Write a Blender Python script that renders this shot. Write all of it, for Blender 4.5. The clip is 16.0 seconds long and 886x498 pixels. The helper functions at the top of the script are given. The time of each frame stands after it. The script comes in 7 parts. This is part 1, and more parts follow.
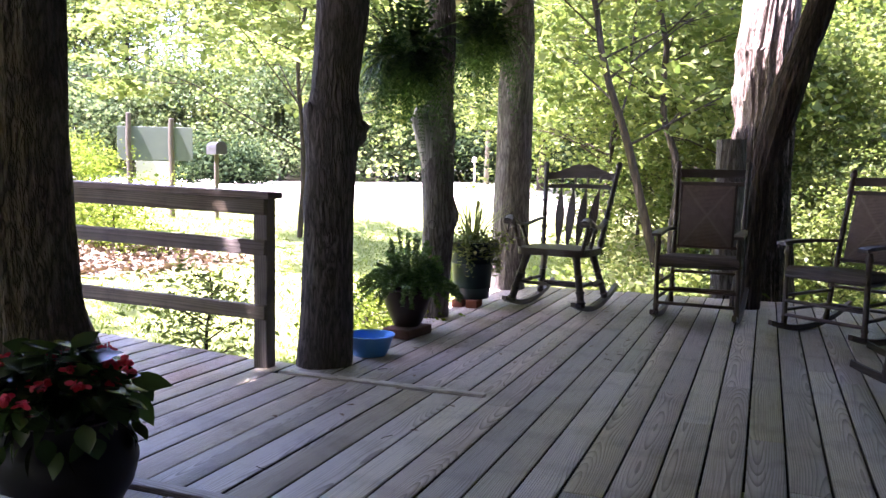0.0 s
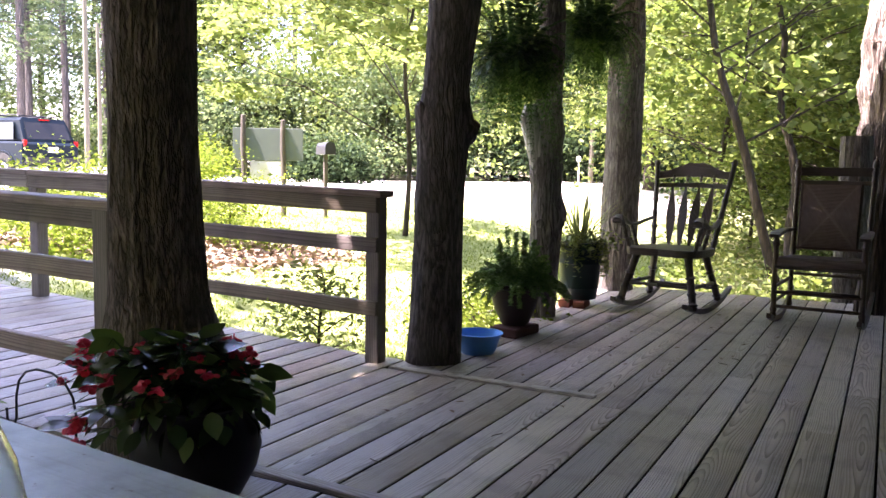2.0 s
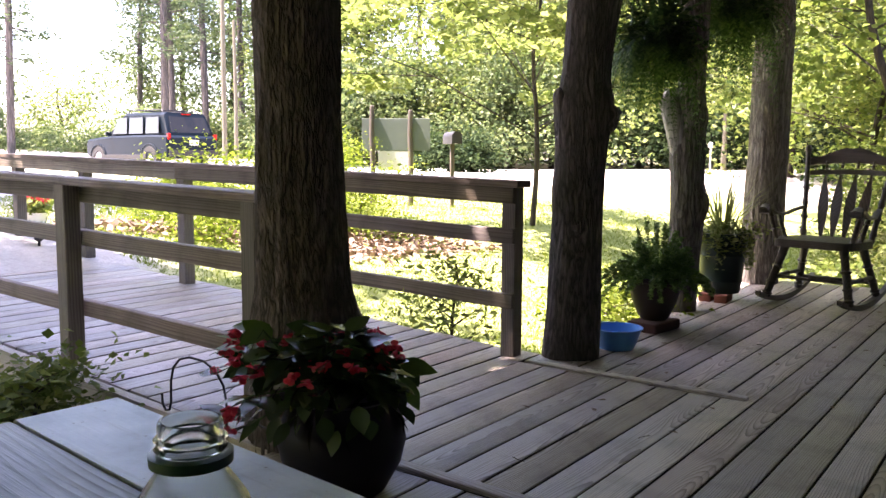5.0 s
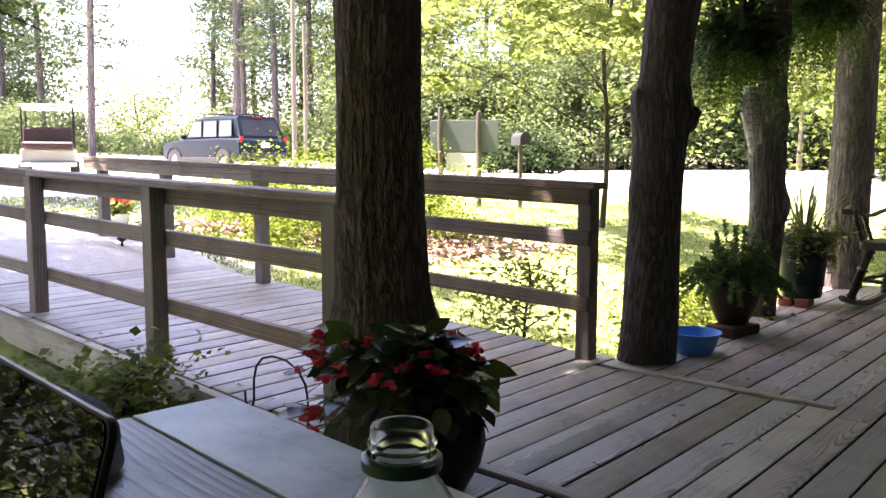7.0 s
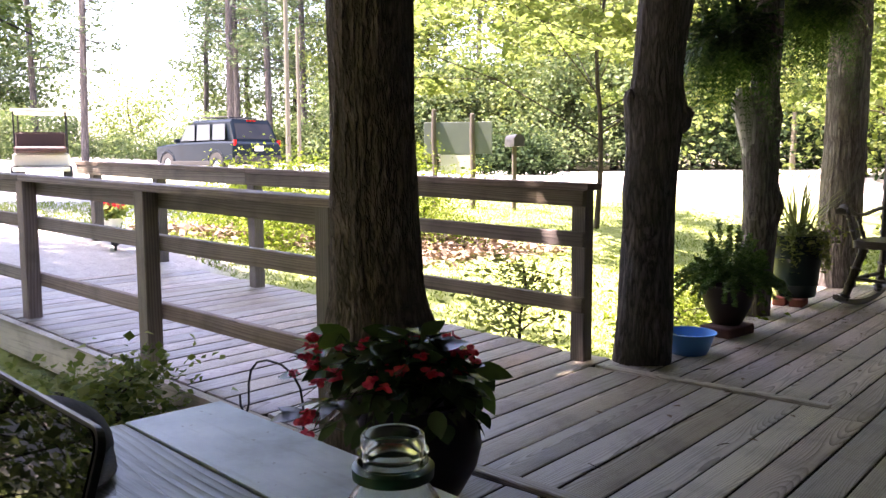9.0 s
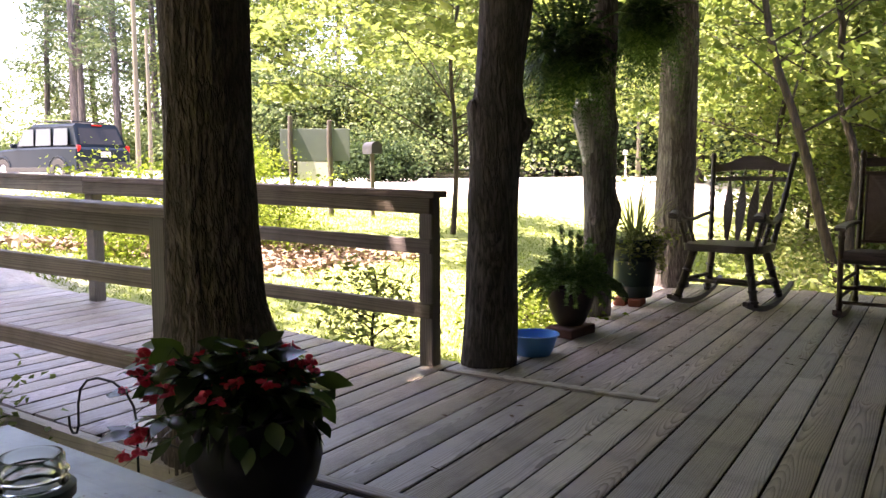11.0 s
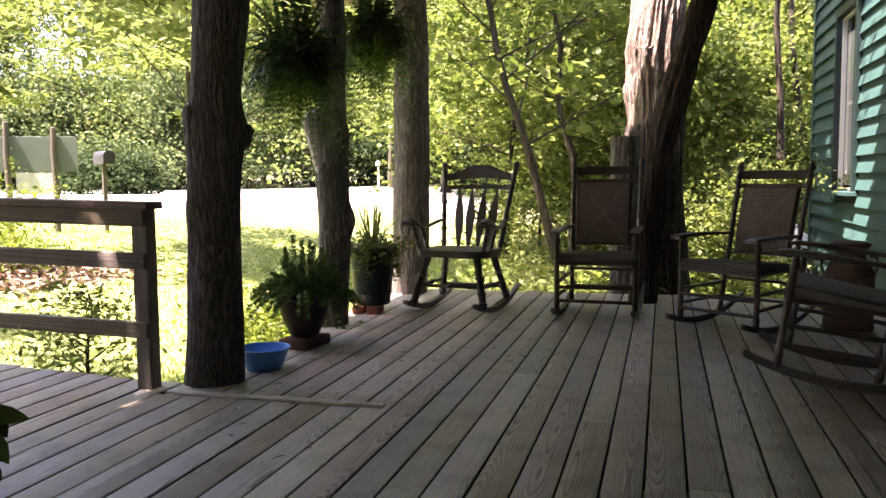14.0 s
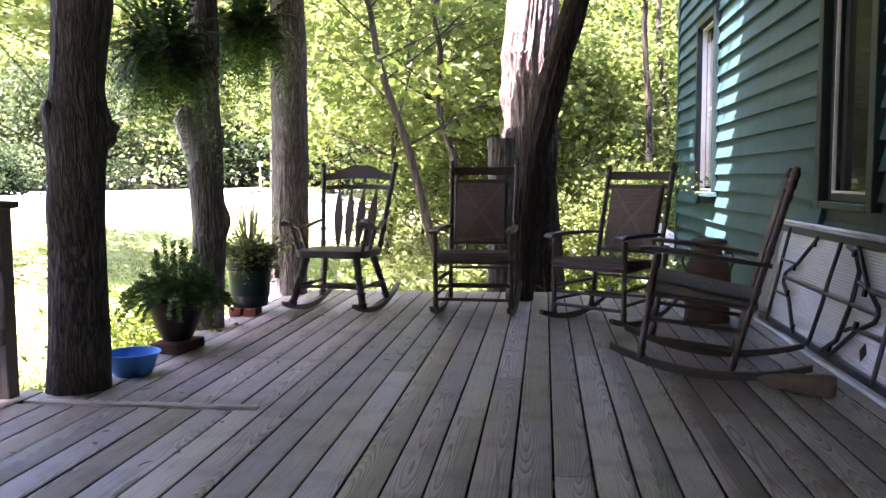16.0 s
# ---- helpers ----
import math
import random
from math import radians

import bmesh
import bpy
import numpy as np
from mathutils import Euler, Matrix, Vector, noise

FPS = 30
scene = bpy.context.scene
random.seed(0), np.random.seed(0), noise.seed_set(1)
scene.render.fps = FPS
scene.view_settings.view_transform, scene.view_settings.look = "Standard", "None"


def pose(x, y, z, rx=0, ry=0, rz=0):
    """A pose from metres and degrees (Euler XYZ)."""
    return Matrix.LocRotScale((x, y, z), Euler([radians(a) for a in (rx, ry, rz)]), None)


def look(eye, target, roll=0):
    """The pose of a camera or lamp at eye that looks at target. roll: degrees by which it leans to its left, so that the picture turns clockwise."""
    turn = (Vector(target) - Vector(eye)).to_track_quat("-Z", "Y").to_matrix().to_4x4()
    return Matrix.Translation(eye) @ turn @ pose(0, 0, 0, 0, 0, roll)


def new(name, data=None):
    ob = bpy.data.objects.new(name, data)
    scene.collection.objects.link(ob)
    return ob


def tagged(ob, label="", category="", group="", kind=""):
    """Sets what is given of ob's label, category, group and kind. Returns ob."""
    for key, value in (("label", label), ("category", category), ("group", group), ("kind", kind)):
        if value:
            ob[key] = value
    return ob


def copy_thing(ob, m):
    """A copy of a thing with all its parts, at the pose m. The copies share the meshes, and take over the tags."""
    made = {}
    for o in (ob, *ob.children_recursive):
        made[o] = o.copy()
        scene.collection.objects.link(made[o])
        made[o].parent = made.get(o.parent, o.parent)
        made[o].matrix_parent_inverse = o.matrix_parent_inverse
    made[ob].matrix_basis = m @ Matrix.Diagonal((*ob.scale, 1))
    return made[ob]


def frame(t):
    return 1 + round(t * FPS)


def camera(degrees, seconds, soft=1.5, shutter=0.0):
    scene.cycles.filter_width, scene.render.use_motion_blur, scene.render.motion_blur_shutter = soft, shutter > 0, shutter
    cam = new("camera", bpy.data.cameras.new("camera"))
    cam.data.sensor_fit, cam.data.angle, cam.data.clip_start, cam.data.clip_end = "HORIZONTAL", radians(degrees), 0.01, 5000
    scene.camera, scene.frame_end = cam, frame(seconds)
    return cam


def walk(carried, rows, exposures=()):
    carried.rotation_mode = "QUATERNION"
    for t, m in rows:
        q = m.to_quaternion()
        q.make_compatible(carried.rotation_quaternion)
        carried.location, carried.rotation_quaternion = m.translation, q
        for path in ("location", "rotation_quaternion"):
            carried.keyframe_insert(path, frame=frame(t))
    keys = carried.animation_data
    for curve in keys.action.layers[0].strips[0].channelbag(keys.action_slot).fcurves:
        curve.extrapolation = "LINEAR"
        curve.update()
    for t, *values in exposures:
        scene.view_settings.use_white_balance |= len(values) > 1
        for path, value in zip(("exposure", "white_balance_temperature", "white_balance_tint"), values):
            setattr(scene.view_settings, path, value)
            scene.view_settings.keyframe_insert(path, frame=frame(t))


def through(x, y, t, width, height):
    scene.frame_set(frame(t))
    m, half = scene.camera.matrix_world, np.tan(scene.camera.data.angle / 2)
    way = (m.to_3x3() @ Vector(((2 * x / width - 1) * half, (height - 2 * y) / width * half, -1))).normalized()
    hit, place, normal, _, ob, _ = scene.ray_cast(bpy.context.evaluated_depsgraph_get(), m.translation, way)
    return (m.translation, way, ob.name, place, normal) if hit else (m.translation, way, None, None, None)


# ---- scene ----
cam = camera(56.40, 16.0)
EXPO, KELVIN, TINT = 3.30, 6180, 35
PATH = [
    (0, (0.175, 0.256, 1.061), (-0.548, 2.112, 0.88), 1.03),
    (0.5, (0.169, 0.253, 1.061), (-0.61, 2.086, 0.879), 1.04),
    (1, (0.16, 0.242, 1.059), (-0.676, 2.05, 0.876), 1.04),
    (1.5, (0.152, 0.233, 1.057), (-0.74, 2.013, 0.873), 0.98),
    (2, (0.138, 0.233, 1.055), (-0.807, 1.986, 0.869), 0.92),
    (2.5, (0.106, 0.249, 1.070), (-0.882, 1.976, 0.873), 0.93),
    (3, (0.078, 0.260, 1.067), (-0.953, 1.961, 0.868), 1.00),
    (3.5, (0.055, 0.269, 1.061), (-1.018, 1.944, 0.858), 1.02),
    (4, (0.039, 0.276, 1.057), (-1.075, 1.924, 0.849), 0.82),
    (6.5, (-0.005, 0.242, 1.065), (-1.291, 1.759, 0.848), 0.07),
    (7, (-0.021, 0.236, 1.062), (-1.332, 1.73, 0.848), 0.13),
    (7.5, (-0.039, 0.236, 1.06), (-1.371, 1.712, 0.843), 0.13),
    (8, (-0.036, 0.232, 1.058), (-1.378, 1.7, 0.844), 0.13),
    (8.2, (-0.038, 0.234, 1.059), (-1.378, 1.704, 0.845), 0.06),
    (10.3, (0.034, 0.256, 1.068), (-1.121, 1.877, 0.866), -0.30),
    (10.5, (0.041, 0.264, 1.069), (-1.082, 1.906, 0.867), -0.25),
    (11, (0.056, 0.274, 1.070), (-0.983, 1.973, 0.875), -0.22),
    (11.5, (0.084, 0.331, 1.061), (-0.881, 2.073, 0.871), -0.52),
    (12, (0.114, 0.356, 1.056), (-0.769, 2.141, 0.871), -0.45),
    (12.5, (0.14, 0.375, 1.054), (-0.655, 2.201, 0.874), -0.52),
    (13, (0.164, 0.389, 1.056), (-0.541, 2.253, 0.88), -0.50),
    (13.5, (0.182, 0.4, 1.058), (-0.428, 2.297, 0.884), -0.44),
    (14, (0.2, 0.403, 1.056), (-0.313, 2.329, 0.884), -0.49),
    (14.5, (0.218, 0.4, 1.052), (-0.209, 2.346, 0.881), -0.47),
    (15, (0.233, 0.391, 1.05), (-0.118, 2.353, 0.88), -0.46),
    (15.5, (0.248, 0.388, 1.048), (-0.043, 2.359, 0.878), -0.43),
    (16, (0.258, 0.386, 1.044), (0.015, 2.364, 0.874), -0.31),
]

walk(cam, [(t, look(eye, target, roll)) for t, eye, target, roll in PATH],
     exposures=[(0.0, EXPO + 0.41, KELVIN - 350, TINT + 7), (4.0, EXPO - 0.03, KELVIN + 500, TINT), (8.0, EXPO + 0.01, KELVIN + 500, TINT), (11.0, EXPO - 0.08, KELVIN + 800, TINT), (12.5, EXPO - 0.05, KELVIN + 900, TINT), (14.5, EXPO - 0.1, KELVIN + 700, TINT), (16.0, EXPO + 0.62, KELVIN - 300, TINT + 11)])

# ---- world and light ----
SUN_EL = 66.0
SUN_TRAVEL = (0.77, 0.64)
world = bpy.data.worlds.new("sky")
scene.world = world
world.use_nodes = True
_t = world.node_tree
_sky = _t.nodes.new("ShaderNodeTexSky")
_sky.sky_type = "NISHITA"
_sky.sun_disc = False
_sky.sun_elevation = radians(SUN_EL)
_sky.sun_rotation = math.atan2(-SUN_TRAVEL[0], -SUN_TRAVEL[1])
_sky.air_density, _sky.dust_density, _sky.ozone_density = 1.0, 2.0, 1.0
_bg = _t.nodes["Background"]
_t.links.new(_sky.outputs[0], _bg.inputs[0])
_bg.inputs[1].default_value = 0.15

_c = math.cos(radians(SUN_EL))
_sd = Vector((SUN_TRAVEL[0] * _c, SUN_TRAVEL[1] * _c, -math.sin(radians(SUN_EL))))
sun = new("sun", bpy.data.lights.new("sun", "SUN"))
sun.data.energy, sun.data.angle, sun.data.color = 5.0, radians(0.6), (1.0, 0.94, 0.82)
sun.matrix_world = look((0, 0, 30), Vector((0, 0, 30)) + _sd)


# ---- materials ----
class Nodes:
    """A short way to write a node material."""

    def __init__(self, name):
        self.mat = bpy.data.materials.new(name)
        self.mat.use_nodes = True
        self.t = self.mat.node_tree
        self.p = self.t.nodes["Principled BSDF"]
        self.out = self.t.nodes["Material Output"]

    def n(self, kind, **props):
        node = self.t.nodes.new(kind)
        for k, v in props.items():
            setattr(node, k, v)
        return node

    def link(self, a, b):
        self.t.links.new(a, b)

    def put(self, sock, v):
        if isinstance(v, (int, float, tuple)):
            if isinstance(v, tuple) and len(v) == 3 and sock.type == "RGBA":
                v = (*v, 1)
            sock.default_value = v
        else:
            self.link(v, sock)

    def math(self, op, a, b=0.0, c=0.0):
        m = self.n("ShaderNodeMath", operation=op)
        for i, v in enumerate((a, b, c)):
            self.put(m.inputs[i], v)
        return m.outputs[0]

    def coords(self, which="Object"):
        return self.n("ShaderNodeTexCoord").outputs[which]

    def mapping(self, vec, scale=(1, 1, 1), loc=(0, 0, 0)):
        m = self.n("ShaderNodeMapping")
        self.link(vec, m.inputs[0])
        self.put(m.inputs["Scale"], scale)
        self.put(m.inputs["Location"], loc)
        return m.outputs[0]

    def noise(self, vec, scale, detail=4.0, rough=0.55, distort=0.0):
        m = self.n("ShaderNodeTexNoise")
        self.link(vec, m.inputs["Vector"])
        m.inputs["Scale"].default_value = scale
        m.inputs["Detail"].default_value = detail
        m.inputs["Roughness"].default_value = rough
        m.inputs["Distortion"].default_value = distort
        return m.outputs[0]

    def ramp(self, fac, stops):
        m = self.n("ShaderNodeValToRGB")
        self.put(m.inputs[0], fac)
        e = m.color_ramp.elements
        while len(e) < len(stops):
            e.new(0.5)
        for el, (pos, col) in zip(e, stops):
            el.position = pos
            el.color = (*col, 1) if len(col) == 3 else col
        return m.outputs[0]

    def mix(self, fac, a, b, blend="MIX"):
        m = self.n("ShaderNodeMix", data_type="RGBA", blend_type=blend)
        self.put(m.inputs[0], fac)
        self.put(m.inputs[6], a)
        self.put(m.inputs[7], b)
        return m.outputs[2]

    def bump(self, height, strength=0.4, dist=0.01, normal=None):
        m = self.n("ShaderNodeBump")
        m.inputs["Strength"].default_value = strength
        m.inputs["Distance"].default_value = dist
        self.link(height, m.inputs["Height"])
        if normal is not None:
            self.link(normal, m.inputs["Normal"])
        self.link(m.outputs[0], self.p.inputs["Normal"])
        return m.outputs[0]

    def base(self, v):
        self.put(self.p.inputs["Base Color"], v)

    def rough(self, v):
        self.put(self.p.inputs["Roughness"], v)

    def set(self, key, v):
        self.put(self.p.inputs[key], v)


def shade(c, f):
    return tuple(min(1.0, a * f) for a in c)


def plank_wood(name, light, mid, dark, axis=1, ring=0.011, gloss=0.65, strong=1.0, wave=0.30, deep=0.035):
    """Weathered sawn board: cathedral grain along one axis, stains, checks; each board differs."""
    m = Nodes(name)
    co = m.coords()
    rnd = m.n("ShaderNodeObjectInfo").outputs["Random"]
    sep = m.n("ShaderNodeSeparateXYZ")
    m.link(co, sep.inputs[0])
    others = [i for i in range(3) if i != axis]
    along, a, b = sep.outputs[axis], sep.outputs[others[0]], sep.outputs[others[1]]
    r100 = m.math("MULTIPLY", rnd, 100.0)
    comb = m.n("ShaderNodeCombineXYZ")
    m.link(m.math("MULTIPLY", along, 0.8), comb.inputs[0])
    m.link(r100, comb.inputs[1])
    m.link(m.math("MULTIPLY", a, 0.8), comb.inputs[2])
    wob = m.noise(comb.outputs[0], 1.1, 1.2, 0.45)
    off = m.math("MULTIPLY", m.math("SUBTRACT", m.math("FRACT", m.math("MULTIPLY", rnd, 7.31)), 0.5), 0.20)
    ax = m.math("ADD", a, off)
    bx = m.math("ADD", m.math("ADD", b, deep), m.math("MULTIPLY", m.math("SUBTRACT", wob, 0.5), wave))
    r = m.math("SQRT", m.math("ADD", m.math("MULTIPLY", ax, ax), m.math("MULTIPLY", bx, bx)))
    band = m.math("FRACT", m.math("DIVIDE", r, ring))
    band = m.math("MULTIPLY", band, band)
    comb2 = m.n("ShaderNodeCombineXYZ")
    m.link(m.math("MULTIPLY", along, 3.0), comb2.inputs[0])
    m.link(m.math("MULTIPLY", a, 120.0), comb2.inputs[1])
    m.link(m.math("ADD", m.math("MULTIPLY", b, 120.0), r100), comb2.inputs[2])
    fine = m.noise(comb2.outputs[0], 1.0, 4.0, 0.6)
    blot = m.noise(m.mapping(co, (1, 1, 1)), 3.5, 5.0, 0.65)
    comb3 = m.n("ShaderNodeCombineXYZ")
    m.link(along, comb3.inputs[0])
    m.link(r100, comb3.inputs[1])
    stain = m.noise(comb3.outputs[0], 2.2, 3.0, 0.6)
    comb4 = m.n("ShaderNodeCombineXYZ")
    m.link(m.math("MULTIPLY", along, 2.4), comb4.inputs[0])
    m.link(m.math("ADD", m.math("MULTIPLY", a, 22.0), r100), comb4.inputs[1])
    faded = m.noise(comb4.outputs[0], 1.0, 3.0, 0.6)
    col = m.ramp(band, [(0.0, light), (0.42, mid), (0.8, dark)])
    col = m.mix(m.ramp(faded, [(0.36, (0, 0, 0)), (0.64, (0.45, 0.45, 0.45))]), col, mid)
    col = m.mix(m.math("MULTIPLY", fine, 0.7 * strong), col, mid)
    col = m.mix(m.ramp(fine, [(0.52, (0, 0, 0)), (0.75, (0.6, 0.6, 0.6))]), col, shade(dark, 0.7))
    col = m.mix(m.math("MULTIPLY", m.math("SUBTRACT", stain, 0.25), 0.65), col, shade(mid, 0.72))
    col = m.mix(m.ramp(blot, [(0.5, (0, 0, 0)), (0.72, (0.55, 0.55, 0.55))]), col, shade(dark, 0.8))
    hsv = m.n("ShaderNodeHueSaturation")
    m.link(col, hsv.inputs["Color"])
    m.link(m.math("ADD", m.math("MULTIPLY", rnd, 0.5), 0.75), hsv.inputs["Value"])
    m.link(m.math("ADD", m.math("MULTIPLY", m.math("FRACT", m.math("MULTIPLY", rnd, 3.7)), 0.65), 0.65), hsv.inputs["Saturation"])
    m.link(m.math("ADD", m.math("MULTIPLY", m.math("FRACT", m.math("MULTIPLY", rnd, 11.3)), 0.05), 0.472), hsv.inputs["Hue"])
    m.base(hsv.outputs[0])
    m.rough(m.math("ADD", m.math("MULTIPLY", fine, 0.25), gloss - 0.1))
    h = m.math("ADD", m.math("MULTIPLY", band, -0.6), m.math("MULTIPLY", fine, 0.8))
    m.bump(h, 0.7, 0.004)
    return m.mat


def bark(name, light, mid, dark, scale=1.0, strength=0.9, plate=2.6):
    """Furrowed bark or weathered log: a net of long cracks along z, flakes and stains."""
    m = Nodes(name)
    co = m.coords()
    warp = m.noise(m.mapping(co, (3, 3, 1.2)), 2.0, 3.0, 0.5)
    wv = m.n("ShaderNodeVectorMath", operation="MULTIPLY_ADD")
    m.link(warp, wv.inputs[0])
    wv.inputs[1].default_value = (0.03, 0.03, 0.0)
    m.link(co, wv.inputs[2])
    n1 = m.noise(m.mapping(wv.outputs[0], (26 * scale, 26 * scale, plate * scale)), 1.0, 3.0, 0.55)
    crack = m.math("MULTIPLY", m.math("ABSOLUTE", m.math("SUBTRACT", n1, 0.5)), 4.5)
    n2 = m.noise(m.mapping(wv.outputs[0], (70 * scale, 70 * scale, 8 * scale)), 1.0, 4.0, 0.6)
    big = m.noise(co, 2.3, 4.0, 0.6)
    col = m.ramp(crack, [(0.02, dark), (0.22, mid), (0.8, light)])
    col = m.mix(m.ramp(n2, [(0.38, (0.7, 0.7, 0.7)), (0.58, (0, 0, 0))]), col, shade(mid, 0.45))
    col = m.mix(m.ramp(big, [(0.40, (0, 0, 0)), (0.72, (0.7, 0.7, 0.7))]), col, shade(mid, 0.6))
    m.base(col)
    m.rough(0.85)
    h = m.math("ADD", m.math("MINIMUM", crack, 1.0), m.math("MULTIPLY", n2, 0.5))
    m.bump(h, strength, 0.018)
    return m.mat


def leafy(name, a, b, c, through=0.45, gloss=0.45, spec=0.35):
    """Leaves: three greens by leaf, some light passing through."""
    m = Nodes(name)
    g = m.n("ShaderNodeNewGeometry")
    isl = g.outputs["Random Per Island"]
    big = m.noise(m.coords(), 0.9, 2.0, 0.5)
    mixv = m.math("ADD", m.math("MULTIPLY", isl, 0.6), m.math("MULTIPLY", big, 0.5))
    col = m.ramp(mixv, [(0.2, a), (0.55, b), (0.9, c)])
    m.base(col)
    m.rough(gloss)
    m.set("Specular IOR Level", spec)
    tr = m.n("ShaderNodeBsdfTranslucent")
    m.link(m.mix(0.6, col, (0.95, 1.0, 0.45), "MULTIPLY"), tr.inputs[0])
    bright = m.n("ShaderNodeMixShader")
    bright.inputs[0].default_value = through
    m.link(m.p.outputs[0], bright.inputs[1])
    m.link(tr.outputs[0], bright.inputs[2])
    m.link(bright.outputs[0], m.out.inputs[0])
    return m.mat


def plain(name, color, rough=0.5, metal=0.0, spot=0.25, scale=18.0, bump=0.15, dark=0.6, spec=0.5):
    """Paint, metal or clay with soft blotches and a fine relief."""
    m = Nodes(name)
    co = m.coords()
    n1 = m.noise(co, scale, 5.0, 0.6)
    n2 = m.noise(co, scale * 0.16, 3.0, 0.5)
    f = m.math("MULTIPLY", m.math("ADD", n1, n2), spot)
    m.base(m.mix(f, color, shade(color, dark)))
    m.rough(m.math("ADD", m.math("MULTIPLY", n1, 0.2), max(rough - 0.1, 0.02)))
    m.set("Metallic", metal)
    m.set("Specular IOR Level", spec)
    if bump:
        m.bump(n1, bump, 0.004)
    return m.mat


def ground_mat(name):
    """Lawn, pale gravel drive and leaf litter on the one sheet of ground, by place."""
    m = Nodes(name)
    co = m.coords()
    sep = m.n("ShaderNodeSeparateXYZ")
    m.link(co, sep.inputs[0])
    x, y = sep.outputs[0], sep.outputs[1]
    n1 = m.noise(co, 0.5, 4.0, 0.6)
    n2 = m.noise(co, 9.0, 5.0, 0.65)
    n3 = m.noise(co, 45.0, 3.0, 0.6)
    grass = m.ramp(n2, [(0.3, (0.16, 0.20, 0.055)), (0.55, (0.26, 0.30, 0.10)), (0.75, (0.37, 0.385, 0.18))])
    gravel = m.ramp(m.math("MULTIPLY", m.math("ADD", n2, n3), 0.5), [(0.3, (0.40, 0.37, 0.33)), (0.6, (0.58, 0.55, 0.50)), (0.8, (0.68, 0.65, 0.60))])
    litter = m.ramp(n2, [(0.3, (0.05, 0.035, 0.024)), (0.5, (0.14, 0.10, 0.07)), (0.7, (0.27, 0.20, 0.145))])
    wob = m.math("MULTIPLY", m.math("SUBTRACT", n1, 0.5), 6.0)
    # the drive runs across the view, beyond the lawn
    d = m.math("ADD", m.math("ADD", m.math("MULTIPLY", x, DRIVE[0]), m.math("MULTIPLY", y, DRIVE[1])), wob)
    fac = m.ramp(m.math("MULTIPLY", m.math("SUBTRACT", d, DRIVE[2]), 0.25), [(0.0, (0, 0, 0)), (1.0, (1, 1, 1))])
    col = m.mix(fac, grass, gravel)
    far = m.ramp(m.math("MULTIPLY", m.math("SUBTRACT", d, 36.0), 0.5), [(0.0, (0, 0, 0)), (1.0, (1, 1, 1))])
    col = m.mix(far, col, m.mix(0.5, litter, (0.05, 0.075, 0.025)))
    # parking place left of the ramp
    px = m.ramp(m.math("MULTIPLY", m.math("ADD", m.math("MULTIPLY", x, -1.0), m.math("ADD", m.math("MULTIPLY", wob, 0.3), -8.3)), 0.8), [(0.0, (0, 0, 0)), (1.0, (1, 1, 1))])
    py = m.ramp(m.math("MULTIPLY", m.math("SUBTRACT", 9.0, m.math("ADD", y, wob)), 0.8), [(0.0, (0, 0, 0)), (1.0, (1, 1, 1))])
    col = m.mix(m.math("MULTIPLY", px, py), col, gravel)
    # gravel apron beside the ramp's upper end
    ax = m.ramp(m.math("MULTIPLY", m.math("SUBTRACT", -5.6, m.math("ADD", x, m.math("MULTIPLY", wob, 0.12))), 1.5), [(0.0, (0, 0, 0)), (1.0, (1, 1, 1))])
    ay = m.ramp(m.math("MULTIPLY", m.math("SUBTRACT", 4.9, m.math("ADD", y, m.math("MULTIPLY", wob, 0.12))), 1.5), [(0.0, (0, 0, 0)), (1.0, (1, 1, 1))])
    col = m.mix(m.math("MULTIPLY", ax, ay), col, gravel)
    # leaf litter under the shrubs beside the ramp and in the woods
    bx, by = m.math("ADD", x, 6.75), m.math("SUBTRACT", y, 6.8)
    lx = m.math("ABSOLUTE", m.math("ADD", m.math("MULTIPLY", bx, 0.45), m.math("MULTIPLY", by, 0.89)))
    ly = m.math("ABSOLUTE", m.math("SUBTRACT", m.math("MULTIPLY", bx, 0.89), m.math("MULTIPLY", by, 0.45)))
    bed = m.math("SUBTRACT", 1.0, m.math("ADD", m.math("DIVIDE", lx, 2.6), m.math("DIVIDE", ly, 1.2)))
    bedf = m.ramp(m.math("ADD", m.math("MULTIPLY", bed, 3.0), m.math("MULTIPLY", wob, 0.2)), [(0.0, (0, 0, 0)), (0.6, (1, 1, 1))])
    col = m.mix(bedf, col, litter)
    wd = m.ramp(m.math("MULTIPLY", m.math("ADD", m.math("SUBTRACT", x, m.math("MULTIPLY", m.math("SUBTRACT", y, 9.0), -0.22)), m.math("ADD", m.math("MULTIPLY", wob, 0.5), 2.2)), 0.7), [(0.0, (0, 0, 0)), (1.0, (0.75, 0.75, 0.75))])
    yd = m.ramp(m.math("SUBTRACT", y, 8.0), [(0.0, (0, 0, 0)), (1.0, (1, 1, 1))])
    col = m.mix(m.math("MULTIPLY", wd, yd), col, m.mix(n1, litter, grass))
    m.base(col)
    m.rough(0.95)
    m.set("Specular IOR Level", 0.15)
    m.bump(m.math("ADD", n2, m.math("MULTIPLY", n3, 0.5)), 0.6, 0.05)
    return m.mat


